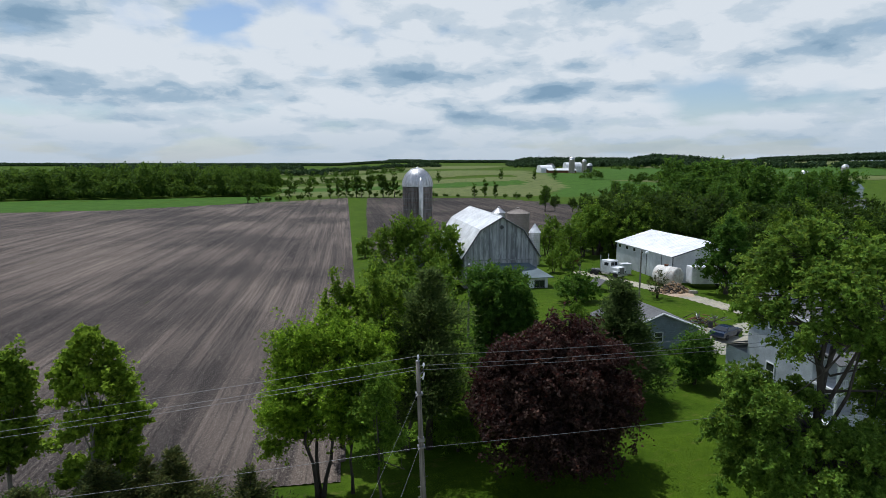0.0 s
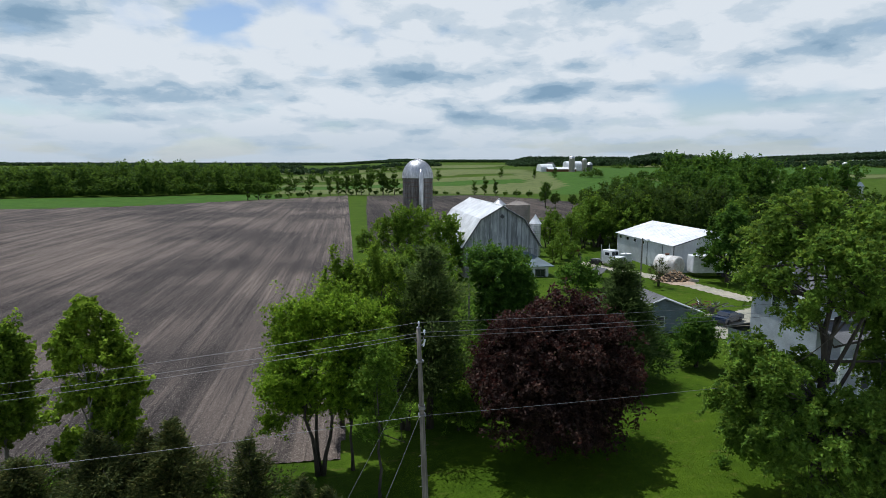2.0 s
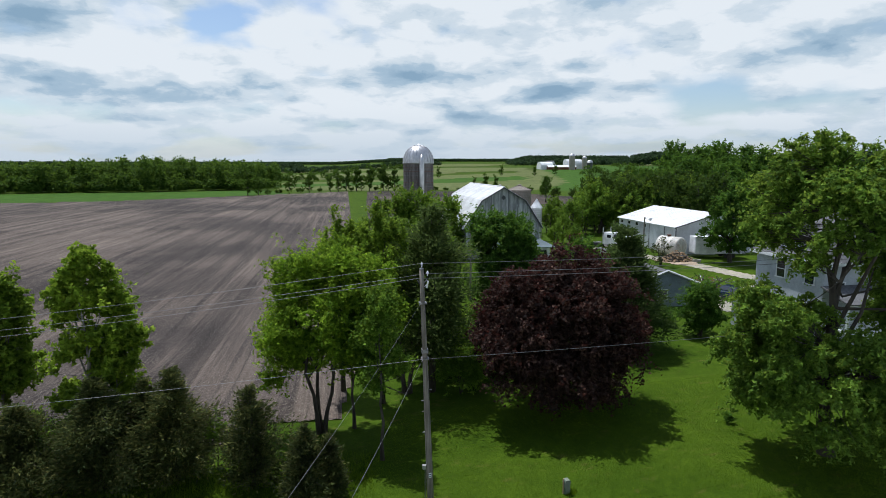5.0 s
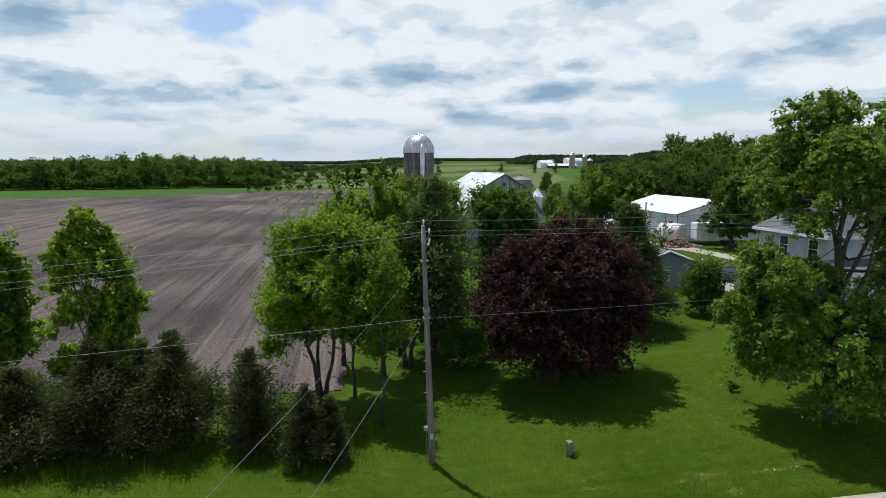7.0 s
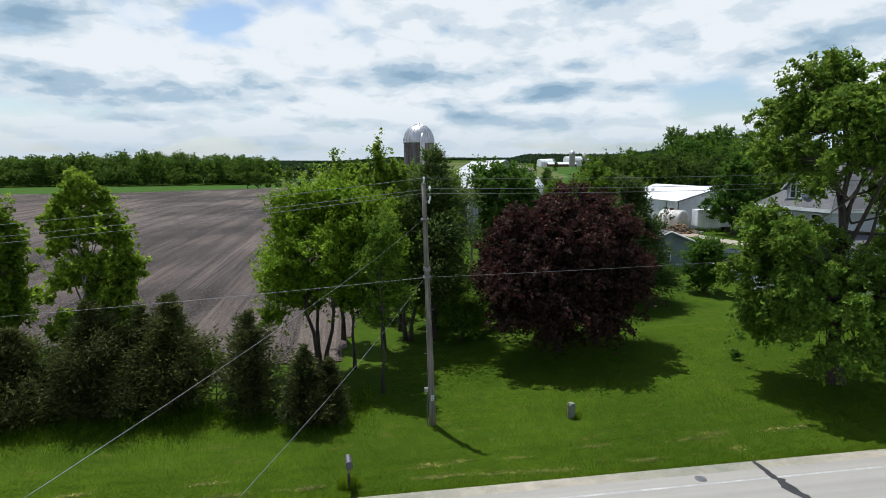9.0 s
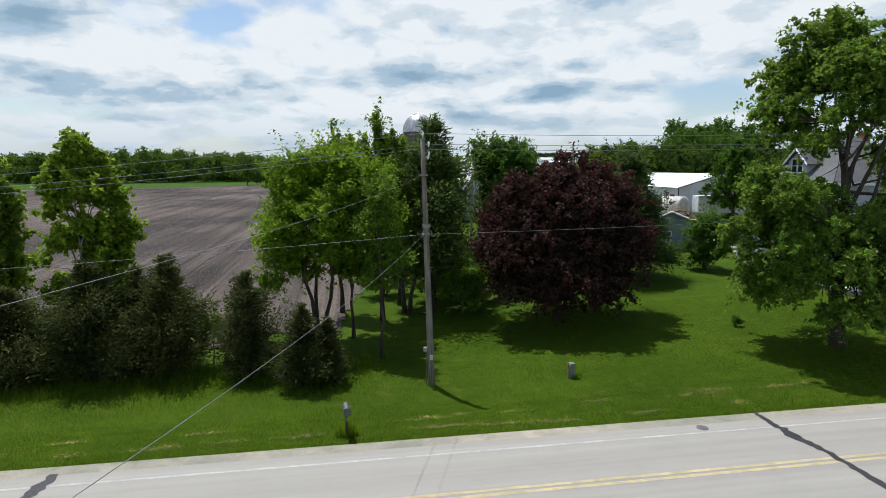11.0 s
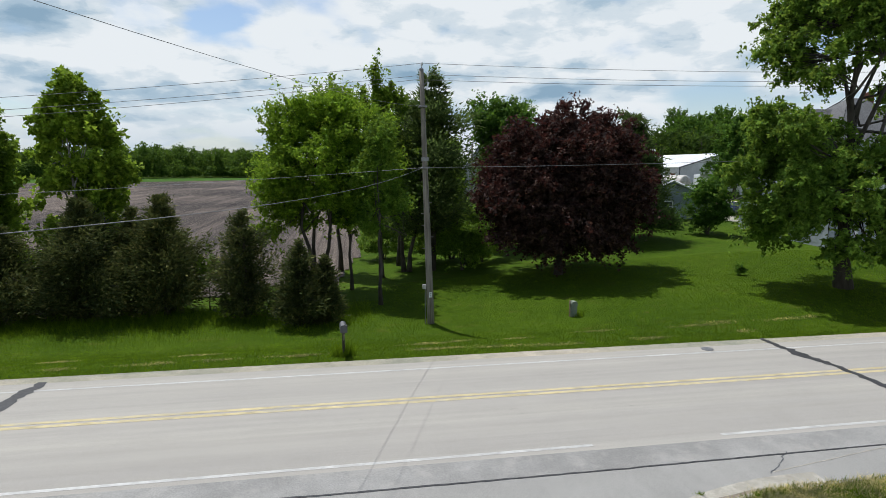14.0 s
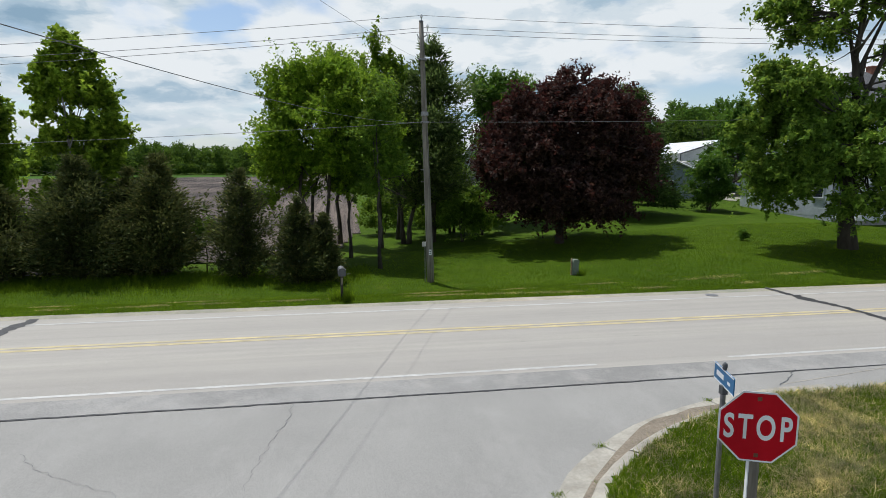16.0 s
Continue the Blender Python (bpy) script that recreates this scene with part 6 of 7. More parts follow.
part("corner_trim", Geo().box(hx0 - 0.05, hx0 + 0.12, hy0 - 0.05, hy0 - 0.004, -0.3, eav - 0.02), DARK_TRIM, shed)
for y in (hy0 + 3.4, hy0 + 8.6):
    part("door_post", Geo().box(hx0 - 0.06, hx0 - 0.031, y, y + 0.12, -0.3, eav - 0.3), DARK_TRIM, shed)
for k in range(4):
    y = hy1 - 1.5 - k * 3.0
    window_part(shed, y - 0.5, y + 0.5, eav - 0.95, eav - 0.35, hx0 - 0.03, WHITE_PAINT, (1, 1), "small_window", -1, "y")
part("track_rail", Geo().box(hx0 + 4.2, hx1 - 3.5, hy0 - 0.16, hy0 - 0.035, eav - 0.75, eav - 0.55), DARK_TRIM, shed, "dark sliding-door track")
part("sliding_door", Geo().box(hx0 + 4.4, hx0 + 8.6, hy0 - 0.1, hy0 - 0.036, -0.25, eav - 0.76), SHED_WALL, shed)
part("side_door", Geo().box(hx0 + 1.0, hx0 + 1.9, hy0 - 0.07, hy0 - 0.034, -0.3, 1.9), DARK_TRIM, shed)
part("side_door", Geo().box(hx0 - 0.07, hx0 - 0.034, hy0 + 4.6, hy0 + 5.4, -0.3, 1.9), DARK_TRIM, shed)

# garage with blue-grey siding
qx0, qx1, qy0, qy1 = 30.9, 40.5, 60.0, 68.0
qz = at(36, 61)
qe, qr = 4.05 - qz, 5.9 - qz
qm = (qx0 + qx1) / 2
gar = thing("garage", pose(0, 0, qz), "low blue-grey garage with pale gabled roof", "garage")
wall = part("front_wall", Geo().prism([(qx0, -0.6), (qx1, -0.6), (qx1, qe), (qm, qr), (qx0, qe)], qy0, qy0 + 0.12), GARAGE_SIDING, gar)
part("back_wall", Geo().prism([(qx0, -0.6), (qx1, -0.6), (qx1, qe), (qm, qr), (qx0, qe)], qy1 - 0.12, qy1), GARAGE_SIDING, gar)
part("side_wall", Geo().box(qx0, qx0 + 0.12, qy0 + 0.12, qy1 - 0.12, -0.6, qe), GARAGE_SIDING, gar)
part("side_wall", Geo().box(qx1 - 0.12, qx1, qy0 + 0.12, qy1 - 0.12, -0.6, qe), GARAGE_SIDING, gar)
g = Geo()
for k in range(22):
    z = -0.3 + k * 0.22
    half = (qx1 - qx0) / 2 if z + 0.03 < qe else (qx1 - qx0) / 2 * (qr - z - 0.03) / (qr - qe)
    if half > 0.3:
        g.box(qm - half, qm + half, qy0 - 0.02, qy0, z, z + 0.03)
part("clapboard_relief", g, GARAGE_SIDING, wall)
for a in (qx0 - 0.4, qx1 + 0.4):
    ez = qe - 0.18
    part("roof", roof_plate((qm, qy0 - 0.35, qr), (qm, qy1 + 0.35, qr), (a, qy1 + 0.35, ez), (a, qy0 - 0.35, ez), 0.1), SHINGLES, gar, "grey shingle roof")
    part("rake_board", Geo().tube([(qm, qy0 - 0.38, qr + 0.03), (a, qy0 - 0.38, ez + 0.03)], [0.11, 0.11], 4), WHITE_PAINT, gar, "white rake board")
window_part(gar, qm - 0.8, qm + 0.2, 0.8, 1.9, qy0 - 0.02, WHITE_PAINT, (1, 2))

# farmhouse behind the walnut
ux, uy = 39.4, 42.0
uz = at(41, 46)
house = thing("farmhouse", pose(ux, uy, uz), "white clapboard farmhouse with hipped grey roof and dormer", "house")


def clap(x0, x1, z0, z1, y, out):
    g = Geo()
    z = z0
    while z < z1 - 0.05:
        g.box(x0, x1, min(y, y + out * 0.014), max(y, y + out * 0.014), z, z + 0.16)
        z += 0.19
    return g


e1, r1 = 9.6 - uz, 13.4 - uz
HX1, HY1 = 10.6, 8.2
swap = Matrix(((0, 1, 0, 0), (1, 0, 0, 0), (0, 0, 1, 0), (0, 0, 0, 1)))
w = part("front_wall", Geo().box(0, HX1, 0, 0.2, -0.5, e1), HOUSE_SIDING, house, "white clapboard wall")
part("clapboard_relief", clap(0, HX1, 0.2, e1, 0, -1), HOUSE_SIDING, w)
w = part("west_wall", Geo().box(0, 0.2, 0.2, HY1 - 0.2, -0.5, e1), HOUSE_SIDING, house, "white clapboard wall")
part("clapboard_relief", clap(0, HY1, 0.2, e1, 0, -1).turned(swap), HOUSE_SIDING, w)
part("back_wall", Geo().box(0, HX1, HY1 - 0.2, HY1, -0.5, e1), HOUSE_SIDING, house)
part("east_wall", Geo().box(HX1 - 0.2, HX1, 0.2, HY1 - 0.2, -0.5, e1), HOUSE_SIDING, house)
# hipped roof
o = 0.45
ra, rb = (4.6, HY1 / 2, r1), (6.0, HY1 / 2, r1)
c0, c1, c2, c3 = (-o, -o, e1 - 0.1), (HX1 + o, -o, e1 - 0.1), (HX1 + o, HY1 + o, e1 - 0.1), (-o, HY1 + o, e1 - 0.1)
for corners in ((ra, rb, c1, c0), (rb, ra, c3, c2)):
    part("roof_slope", roof_plate(*corners, 0.12), SHINGLES, house, "grey shingle roof")
for top, p, q in ((ra, c3, c0), (rb, c1, c2)):
    v = [top, p, q]
    part("roof_hip", Geo().add(v + [(x, y, z + 0.13) for x, y, z in v], [(0, 1, 2), (5, 4, 3), (0, 3, 4, 1), (1, 4, 5, 2), (2, 5, 3, 0)]), SHINGLES, house, "grey shingle roof")
part("eave_board", Geo().box(-o, HX1 + o, -o - 0.06, -o - 0.004, e1 - 0.25, e1 + 0.03), WHITE_PAINT, house, "white eave board")
part("eave_board", Geo().box(-o - 0.06, -o - 0.004, -o, HY1 + o, e1 - 0.25, e1 + 0.03), WHITE_PAINT, house, "white eave board")
# gabled dormer on the west slope
dy, dz0, dz1, dp = 4.45, e1 + 0.1, 11.35 - uz, 12.45 - uz
turn_w = Matrix(((0, 1, 0, 0), (1, 0, 0, dy), (0, 0, 1, 0), (0, 0, 0, 1)))
dorm = part("dormer", Geo().prism([(-1.1, dz0), (1.1, dz0), (1.1, dz1), (0, dp - 0.15), (-1.1, dz1)], 0.35, 4.2).turned(turn_w), HOUSE_SIDING, house, "small white gabled dormer")
for s in (-1, 1):
    part("dormer_roof", roof_plate((0.05, dy, dp), (4.2, dy, dp), (4.2, dy + s * 1.45, dz1 - 0.3), (0.05, dy + s * 1.45, dz1 - 0.3), 0.1), SHINGLES, dorm)
    part("dormer_rake", Geo().tube([(0.02, dy, dp + 0.02), (0.02, dy + s * 1.45, dz1 - 0.28)], [0.09, 0.09], 4), WHITE_PAINT, dorm)
window_part(house, dy - 0.62, dy - 0.06, 10.4 - uz, 11.55 - uz, 0.35, WHITE_PAINT, (1, 2), "window", -1, "y")
window_part(house, dy + 0.06, dy + 0.62, 10.4 - uz, 11.55 - uz, 0.35, WHITE_PAINT, (1, 2), "window", -1, "y")
for y0, z0 in ((1.0, 6.7), (4.4, 6.7), (1.0, 1.8), (4.4, 1.8)):
    window_part(house, y0, y0 + 1.0, z0, z0 + 1.55, -0.025, WHITE_PAINT, (1, 2), "window", -1, "y")
for x0, z0 in ((1.0, 5.4), (4.4, 5.4), (8.4, 5.4), (1.2, 1.4), (8.4, 1.4)):
    window_part(house, x0, x0 + 1.0, z0, z0 + 1.6, -0.025, WHITE_PAINT, (1, 2))
part("front_door", Geo().box(4.6, 5.6, -0.06, -0.03, 0.6, 2.7), DARK_TRIM, house)
chim = part("chimney", Geo().box(6.3, 6.9, 3.8, 4.4, r1 - 0.6, r1 + 0.5).box(6.25, 6.95, 3.75, 4.45, r1 + 0.5, r1 + 0.6), BRICK_RED, house, "red brick chimney")
# two-storey porch towards the road
PF = -2.6
for lvl, (z0, z1) in enumerate(((0.35, 3.25), (3.5, 5.8))):
    deck = part("porch_deck", Geo().box(0.0, 8.0, PF, -0.03, z0 - 0.2, z0), WHITE_PAINT, house, "white porch deck")
    part("porch_beam", Geo().box(0.0, 8.0, PF, PF + 0.16, z1 - 0.22, z1 + 0.04), WHITE_PAINT, deck)
    for k in range(5):
        x = 0.1 + k * 1.95
        part("porch_post", Geo().box(x - 0.08, x + 0.08, PF, PF + 0.16, z0, z1 - 0.22).box(x - 0.12, x + 0.12, PF - 0.04, PF + 0.2, z1 - 0.4, z1 - 0.24).box(x - 0.12, x + 0.12, PF - 0.04, PF + 0.2, z0, z0 + 0.18), WHITE_PAINT, deck)
    part("porch_rail", Geo().box(0.1, 7.9, PF + 0.04, PF + 0.12, z0 + 0.85, z0 + 0.93).box(0.1, 7.9, PF + 0.04, PF + 0.12, z0 + 0.12, z0 + 0.18), WHITE_PAINT, deck)
    for k in range(38):
        x = 0.25 + k * 0.2
        part("baluster", Geo().box(x - 0.02, x + 0.02, PF + 0.06, PF + 0.1, z0 + 0.18, z0 + 0.85), WHITE_PAINT, deck)
part("porch_foundation", Geo().box(0.1, 7.9, PF + 0.1, -0.05, -0.4, 0.14), STONE, house)
part("porch_roof", roof_plate((-0.3, -0.03, 6.7), (8.3, -0.03, 6.7), (8.3, PF - 0.35, 5.75), (-0.3, PF - 0.35, 5.75), 0.12), SHINGLES, house)
# lower wing behind
part("low_wing", Geo().box(0.0, 6.0, HY1 + 0.02, HY1 + 3.2, -0.5, 3.3), HOUSE_SIDING, house)
part("low_wing_roof", roof_plate((-0.35, HY1 + 0.02, 4.5), (6.35, HY1 + 0.02, 4.5), (6.35, HY1 + 3.6, 3.2), (-0.35, HY1 + 3.6, 3.2), 0.1), SHINGLES, house)

# gravel drive through the yard


def drive_poly(points, w):
    p = np.array(points, float)
    d = np.gradient(p, axis=0)
    d /= np.linalg.norm(d, axis=1)[:, None]
    n = np.stack([-d[:, 1], d[:, 0]], 1) * w
    return [tuple(q) for q in p + n] + [tuple(q) for q in (p - n)[::-1]]


def drape(poly, step, lift, material, name, label, category):
    xs, ys = [p[0] for p in poly], [p[1] for p in poly]
    ob = sheet(np.arange(min(xs), max(xs) + step, step), np.arange(min(ys), max(ys) + step, step), lift, material, name, inside_poly(poly))
    return tagged(ob, label, category, kind="structure")


drape(drive_poly([(43, 103), (46.5, 95), (49.5, 87), (52.6, 79), (55, 72), (60, 66), (72, 60)], 1.6), 0.4, 0.05, GRAVEL, "gravel_drive", "pale gravel drive between the farm buildings", "drive")
drape([(41.2, 66), (41.2, 57.5), (47, 56), (53, 60), (58, 65), (57, 69), (49, 66)], 0.4, 0.055, GRAVEL, "gravel_yard", "pale gravel yard beside the garage", "drive")


# ---- things in the yard ----
def wheel(parent, x, y, z, r, w, turn="x"):
    g = Geo().lathe([(r * 0.55, -w / 2), (r * 0.92, -w / 2), (r, -w * 0.3), (r, w * 0.3), (r * 0.92, w / 2), (r * 0.55, w / 2)], 18)
    m = pose(x, y, z, 0, 90, 0) if turn == "x" else pose(x, y, z, 90, 0, 0)
    t = part("wheel", g.turned(m), BLACK_RUBBER, parent)
    part("rim", Geo().lathe([(0.05, -w * 0.42), (r * 0.55, -w * 0.45), (r * 0.55, w * 0.45), (0.05, w * 0.42)], 14).turned(m), GALV, t)
    return t


tx, ty = 47.0, 98.0
truck = thing("semi_truck", pose(tx, ty, at(tx, ty) + 0.06, 0, 0, 24), "white conventional semi truck with black chassis parked on gravel", "truck")
part("frame", Geo().box(-0.45, 0.45, -3.4, 3.6, 0.7, 0.95), DULL_STEEL, truck)
g = Geo().prism([(-1.0, 1.0), (1.0, 1.0), (1.0, 1.9), (0.85, 2.05), (-0.85, 2.05), (-1.0, 1.9)], -3.3, -1.5)
part("hood", g, WHITE_PAINT, truck)
part("grille", Geo().box(-0.55, 0.55, -3.36, -3.305, 0.95, 1.95), DULL_STEEL, truck, "chrome grille")
part("bumper", Geo().box(-1.15, 1.15, -3.62, -3.37, 0.5, 0.85), GALV, truck, "chrome bumper")
cab = part("cab", Geo().prism([(-1.1, 0.95), (1.1, 0.95), (1.1, 2.3), (0.95, 3.05), (-0.95, 3.05), (-1.1, 2.3)], -1.5, 0.6), WHITE_PAINT, truck)
part("windshield", Geo().add([(-0.9, -1.52, 2.12), (-0.04, -1.52, 2.12), (-0.04, -1.505, 2.8), (-0.82, -1.505, 2.8)], [(0, 1, 2, 3)]).add([(0.04, -1.52, 2.12), (0.9, -1.52, 2.12), (0.82, -1.505, 2.8), (0.04, -1.505, 2.8)], [(0, 1, 2, 3)]), GLASS, cab)
for s in (-1, 1):
    part("side_window", Geo().box(s * 1.03 - 0.09, s * 1.03 + 0.09, -1.1, -0.2, 2.15, 2.7), GLASS, cab)
    part("fender", Geo().box(min(s * 0.72, s * 1.2), max(s * 0.72, s * 1.2), -3.25, -1.9, 1.05, 1.3), WHITE_PAINT, truck)
    part("headlight", Geo().box(s * 0.85 - 0.14, s * 0.85 + 0.14, -3.38, -3.306, 1.05, 1.3), GLASS, truck)
    part("exhaust_stack", Geo().tube([(s * 1.05, 0.75, 0.9), (s * 1.05, 0.75, 3.9)], [0.08, 0.08], 8), GALV, truck)
    part("fuel_tank", Geo().tube([(s * 0.85, -1.2, 0.75), (s * 0.85, 0.4, 0.75)], [0.3, 0.3], 12), GALV, truck)
    wheel(truck, s * 0.95, -2.6, 0.5, 0.5, 0.28)
    for y in (1.9, 3.1):
        wheel(truck, s * 0.85, y, 0.5, 0.5, 0.5)
part("fifth_wheel", Geo().lathe([(0.5, 0.95), (0.5, 1.05), (0.2, 1.12)], 14, 0, 2.5), DULL_STEEL, truck)

# old tank lying on its side
kx, ky = 53.2, 88.2
tank = thing("storage_tank", pose(kx, ky, at(kx, ky) + 1.72, 0, 0, 24) @ Matrix.Diagonal((1.12, 1.0, 1.12, 1)), "large rust-streaked white tank lying on its side", "tank")
prof = [(0.05, -2.15), (0.9, -2.12), (1.35, -1.95), (1.42, -1.85), (1.42, -0.6), (1.45, -0.55), (1.42, -0.5), (1.42, 0.7), (1.45, 0.75), (1.42, 0.8), (1.42, 1.85), (1.35, 1.95), (0.9, 2.12), (0.05, 2.15)]
part("shell", Geo().lathe(prof, 36).turned(pose(0, 0, 0, 90, 0, 0)), TANK_WHITE, tank, smooth=True)
part("manhole", Geo().lathe([(0.3, 1.3), (0.3, 1.6), (0.36, 1.6), (0.36, 1.66), (0.02, 1.68)], 16, 0, 0.4), RUST, tank)
for y in (-1.2, 1.2):
    part("saddle", Geo().box(-0.9, 0.9, y - 0.12, y + 0.12, -1.5, -1.05), CUT_WOOD, tank)

rx, ry = 60.4, 86.0
trailer = thing("box_trailer", pose(rx, ry, at(rx, ry) + 0.02, 0, 0, -10), "white box trailer with ribbed sides parked by the shed", "trailer")
body = part("body", Geo().box(-4.3, 3.4, -1.2, 1.2, 0.75, 3.5), WHITE_PAINT, trailer)
for k in range(13):
    x = -4.2 + k * 0.62
    part("side_rib", Geo().box(x - 0.03, x + 0.03, -1.24, -1.2, 0.8, 3.45), WHITE_PAINT, body)
part("roof_rail", Geo().box(-4.35, 3.45, -1.26, -1.2, 3.42, 3.54).box(-4.35, 3.45, 1.2, 1.26, 3.42, 3.54), GALV, body)
part("door", Geo().box(-4.34, -4.304, -1.05, -0.03, 0.85, 3.35), WHITE_PAINT, body)
part("door", Geo().box(-4.34, -4.304, 0.03, 1.05, 0.85, 3.35), WHITE_PAINT, body)
for x in (0.9, 1.9):
    for s in (-1, 1):
        wheel(trailer, x, s * 0.95, 0.42, 0.42, 0.25, "y")
part("hitch", Geo().tube([(3.4, -0.4, 0.7), (4.6, 0, 0.55), (3.4, 0.4, 0.7)], [0.05, 0.06, 0.05], 6), DULL_STEEL, trailer)

# wood pile on sawdust
drape([(48.0, 84.5), (49.5, 80.5), (53.0, 80.0), (54.5, 83.0), (52.0, 86.0)], 0.3, 0.06, SAWDUST, "sawdust", "pale sawdust trodden into the ground", "sawdust")
rng = np.random.default_rng(131)
pile = thing("wood_pile", pose(51.4, 83.6, at(51.4, 83.6)), "heap of split and sawn firewood", "firewood")
for k in range(190):
    a = rng.uniform(0, 6.28)
    rr = rng.uniform(0, 1) ** 0.5
    cx, cy = rr * 2.9 * math.cos(a), rr * 1.5 * math.sin(a)
    cz = (1 - rr) * 1.9 * rng.uniform(0.3, 1) + 0.12
    d = np.array((rng.normal(), rng.normal(), rng.normal() * 0.35))
    d = d / np.linalg.norm(d) * rng.uniform(0.2, 0.34)
    rad = rng.uniform(0.07, 0.15)
    c = np.array((cx, cy, cz))
    part("log", Geo().tube([c - d, c + d], [rad, rad * 0.95], 6), CUT_WOOD if k % 3 else BARK, pile)
conc = thing("concrete_blocks", pose(53.9, 82.2, at(53.9, 82.2)), "two pale concrete blocks by the wood pile", "block")
for k in range(2):
    part("block", Geo().box(-0.5 + k * 0.7, 0.1 + k * 0.7, -0.3, 0.2, 0, 0.5 - 0.08 * k), CONCRETE, conc)

# white totes beside the shed
tote = thing("liquid_tote", pose(51.2, 99.5, at(51.2, 99.5)), "white plastic tote in a cage beside the shed", "tote")
part("bottle", Geo().box(-0.9, 0.9, -0.75, 0.75, 0.15, 2.1).lathe([(0.2, 2.1), (0.2, 2.22), (0.02, 2.23)], 12), WHITE_PAINT, tote)
for z in (0.3, 0.8, 1.3, 1.8):
    part("cage_bar", Geo().box(-0.95, 0.95, -0.8, -0.76, z, z + 0.04).box(-0.95, -0.91, -0.76, 0.8, z, z + 0.04).box(0.91, 0.95, -0.76, 0.8, z, z + 0.04), GALV, tote)
part("pallet", Geo().box(-0.98, 0.98, -0.82, 0.82, 0, 0.13), CUT_WOOD, tote)
grow("brush", 46.8, 80.2, "thin leafless-looking brush beside the yard pole", [(0, 0, 2.4, 1.7, 1.5, 2.0)], 5.0, 0.07, LEAF_CEDAR, 0.22, 60, 12, 0.4, 132, None, 0.1, 3, category="bush")

# yard light
yl = thing("yard_light", pose(43.9, 80.4, at(43.9, 80.4)) @ Matrix.Diagonal((1, 1, 0.93, 1)), "wooden yard pole with a dusk-to-dawn lamp", "lamp post")
part("pole", Geo().tube([(0, 0, 0), (0.05, 0, 8.0)], [0.14, 0.1], 8), POLE_WOOD, yl)
part("arm", Geo().tube([(0.05, 0, 7.7), (0.35, -0.15, 7.9), (0.75, -0.25, 7.85)], [0.03, 0.03, 0.03], 6), GALV, yl)
part("lamp_head", Geo().lathe([(0.05, 7.95), (0.2, 7.85), (0.3, 7.6), (0.22, 7.5), (0.05, 7.45)], 14, 0.8, -0.27), WHITE_PAINT, yl, "white lamp head")

# blue car
cx, cy = 46.0, 62.6
car = thing("car", pose(cx, cy, at(cx, cy) + 0.06, 0, 0, -62), "dark blue saloon car parked on gravel", "car")
pr = [(-2.3, 0.35), (2.3, 0.35), (2.35, 0.75), (2.1, 0.9), (1.1, 1.0), (-1.7, 1.02), (-2.25, 0.95), (-2.35, 0.6)]
rot = Matrix(((0, 1, 0, 0), (1, 0, 0, 0), (0, 0, 1, 0), (0, 0, 0, 1)))
b = part("body", Geo().prism(pr, -0.9, 0.9).turned(rot), BLUE_CAR, car)
part("cabin", Geo().add([(s * w, y, z) for s in (-1, 1) for w, y, z in ((0.84, 1.05, 1.0), (0.66, 0.35, 1.42), (0.66, -0.9, 1.44), (0.84, -1.75, 1.02))], [(0, 1, 5, 4), (1, 2, 6, 5), (2, 3, 7, 6), (0, 3, 2, 1), (4, 5, 6, 7)]), BLUE_CAR, car)
part("windshield", Geo().add([(s * w, y, z) for s in (-1, 1) for w, y, z in ((0.76, 1.02, 1.04), (0.62, 0.42, 1.405))], [(0, 1, 3, 2)]).turned(pose(0, 0.03, 0.02)), GLASS, car)
part("rear_window", Geo().add([(s * w, y, z) for s in (-1, 1) for w, y, z in ((0.62, -0.96, 1.42), (0.76, -1.68, 1.08))], [(0, 1, 3, 2)]).turned(pose(0, -0.03, 0.02)), GLASS, car)
for s in (-1, 1):
    part("side_window", Geo().add([(s * 0.83, 0.9, 1.06), (s * 0.69, 0.34, 1.38), (s * 0.69, -0.88, 1.4), (s * 0.83, -1.5, 1.08)], [(0, 1, 2, 3)]).turned(pose(s * 0.03, 0, 0)), GLASS, car)
    part("headlight", Geo().box(s * 0.68 - 0.16, s * 0.68 + 0.16, 2.2, 2.34, 0.66, 0.8), WHITE_PAINT, car)
    for y in (1.4, -1.4):
        wheel(car, s * 0.86, y, 0.33, 0.33, 0.22)

# old iron implement and a heap of scrap
imp = thing("farm_implement", pose(45.2, 108.6, at(45.2, 108.6), 0, 0, 20), "rusty iron farm implement standing in the grass", "implement")
part("frame", Geo().tube([(-1.2, 0, 0.6), (0, 0.2, 1.1), (1.2, 0, 0.6)], [0.09, 0.12, 0.09], 6).tube([(0, 0.2, 1.1), (0, -0.2, 2.0)], [0.1, 0.07], 6), RUST, imp)
part("hopper", Geo().add([(-0.9, -0.3, 1.7), (0.9, -0.3, 1.7), (0.9, 0.5, 1.7), (-0.9, 0.5, 1.7), (-0.5, 0, 0.9), (0.5, 0, 0.9), (0.5, 0.2, 0.9), (-0.5, 0.2, 0.9)], [(0, 1, 5, 4), (1, 2, 6, 5), (2, 3, 7, 6), (3, 0, 4, 7), (4, 5, 6, 7)]), RUST, imp)
for s in (-1, 1):
    wheel(imp, s * 1.15, 0.2, 0.5, 0.5, 0.18)
scrap = thing("scrap_heap", pose(45.4, 66.6, at(45.4, 66.6)), "heap of scrap metal, branches and old machinery", "scrap heap")
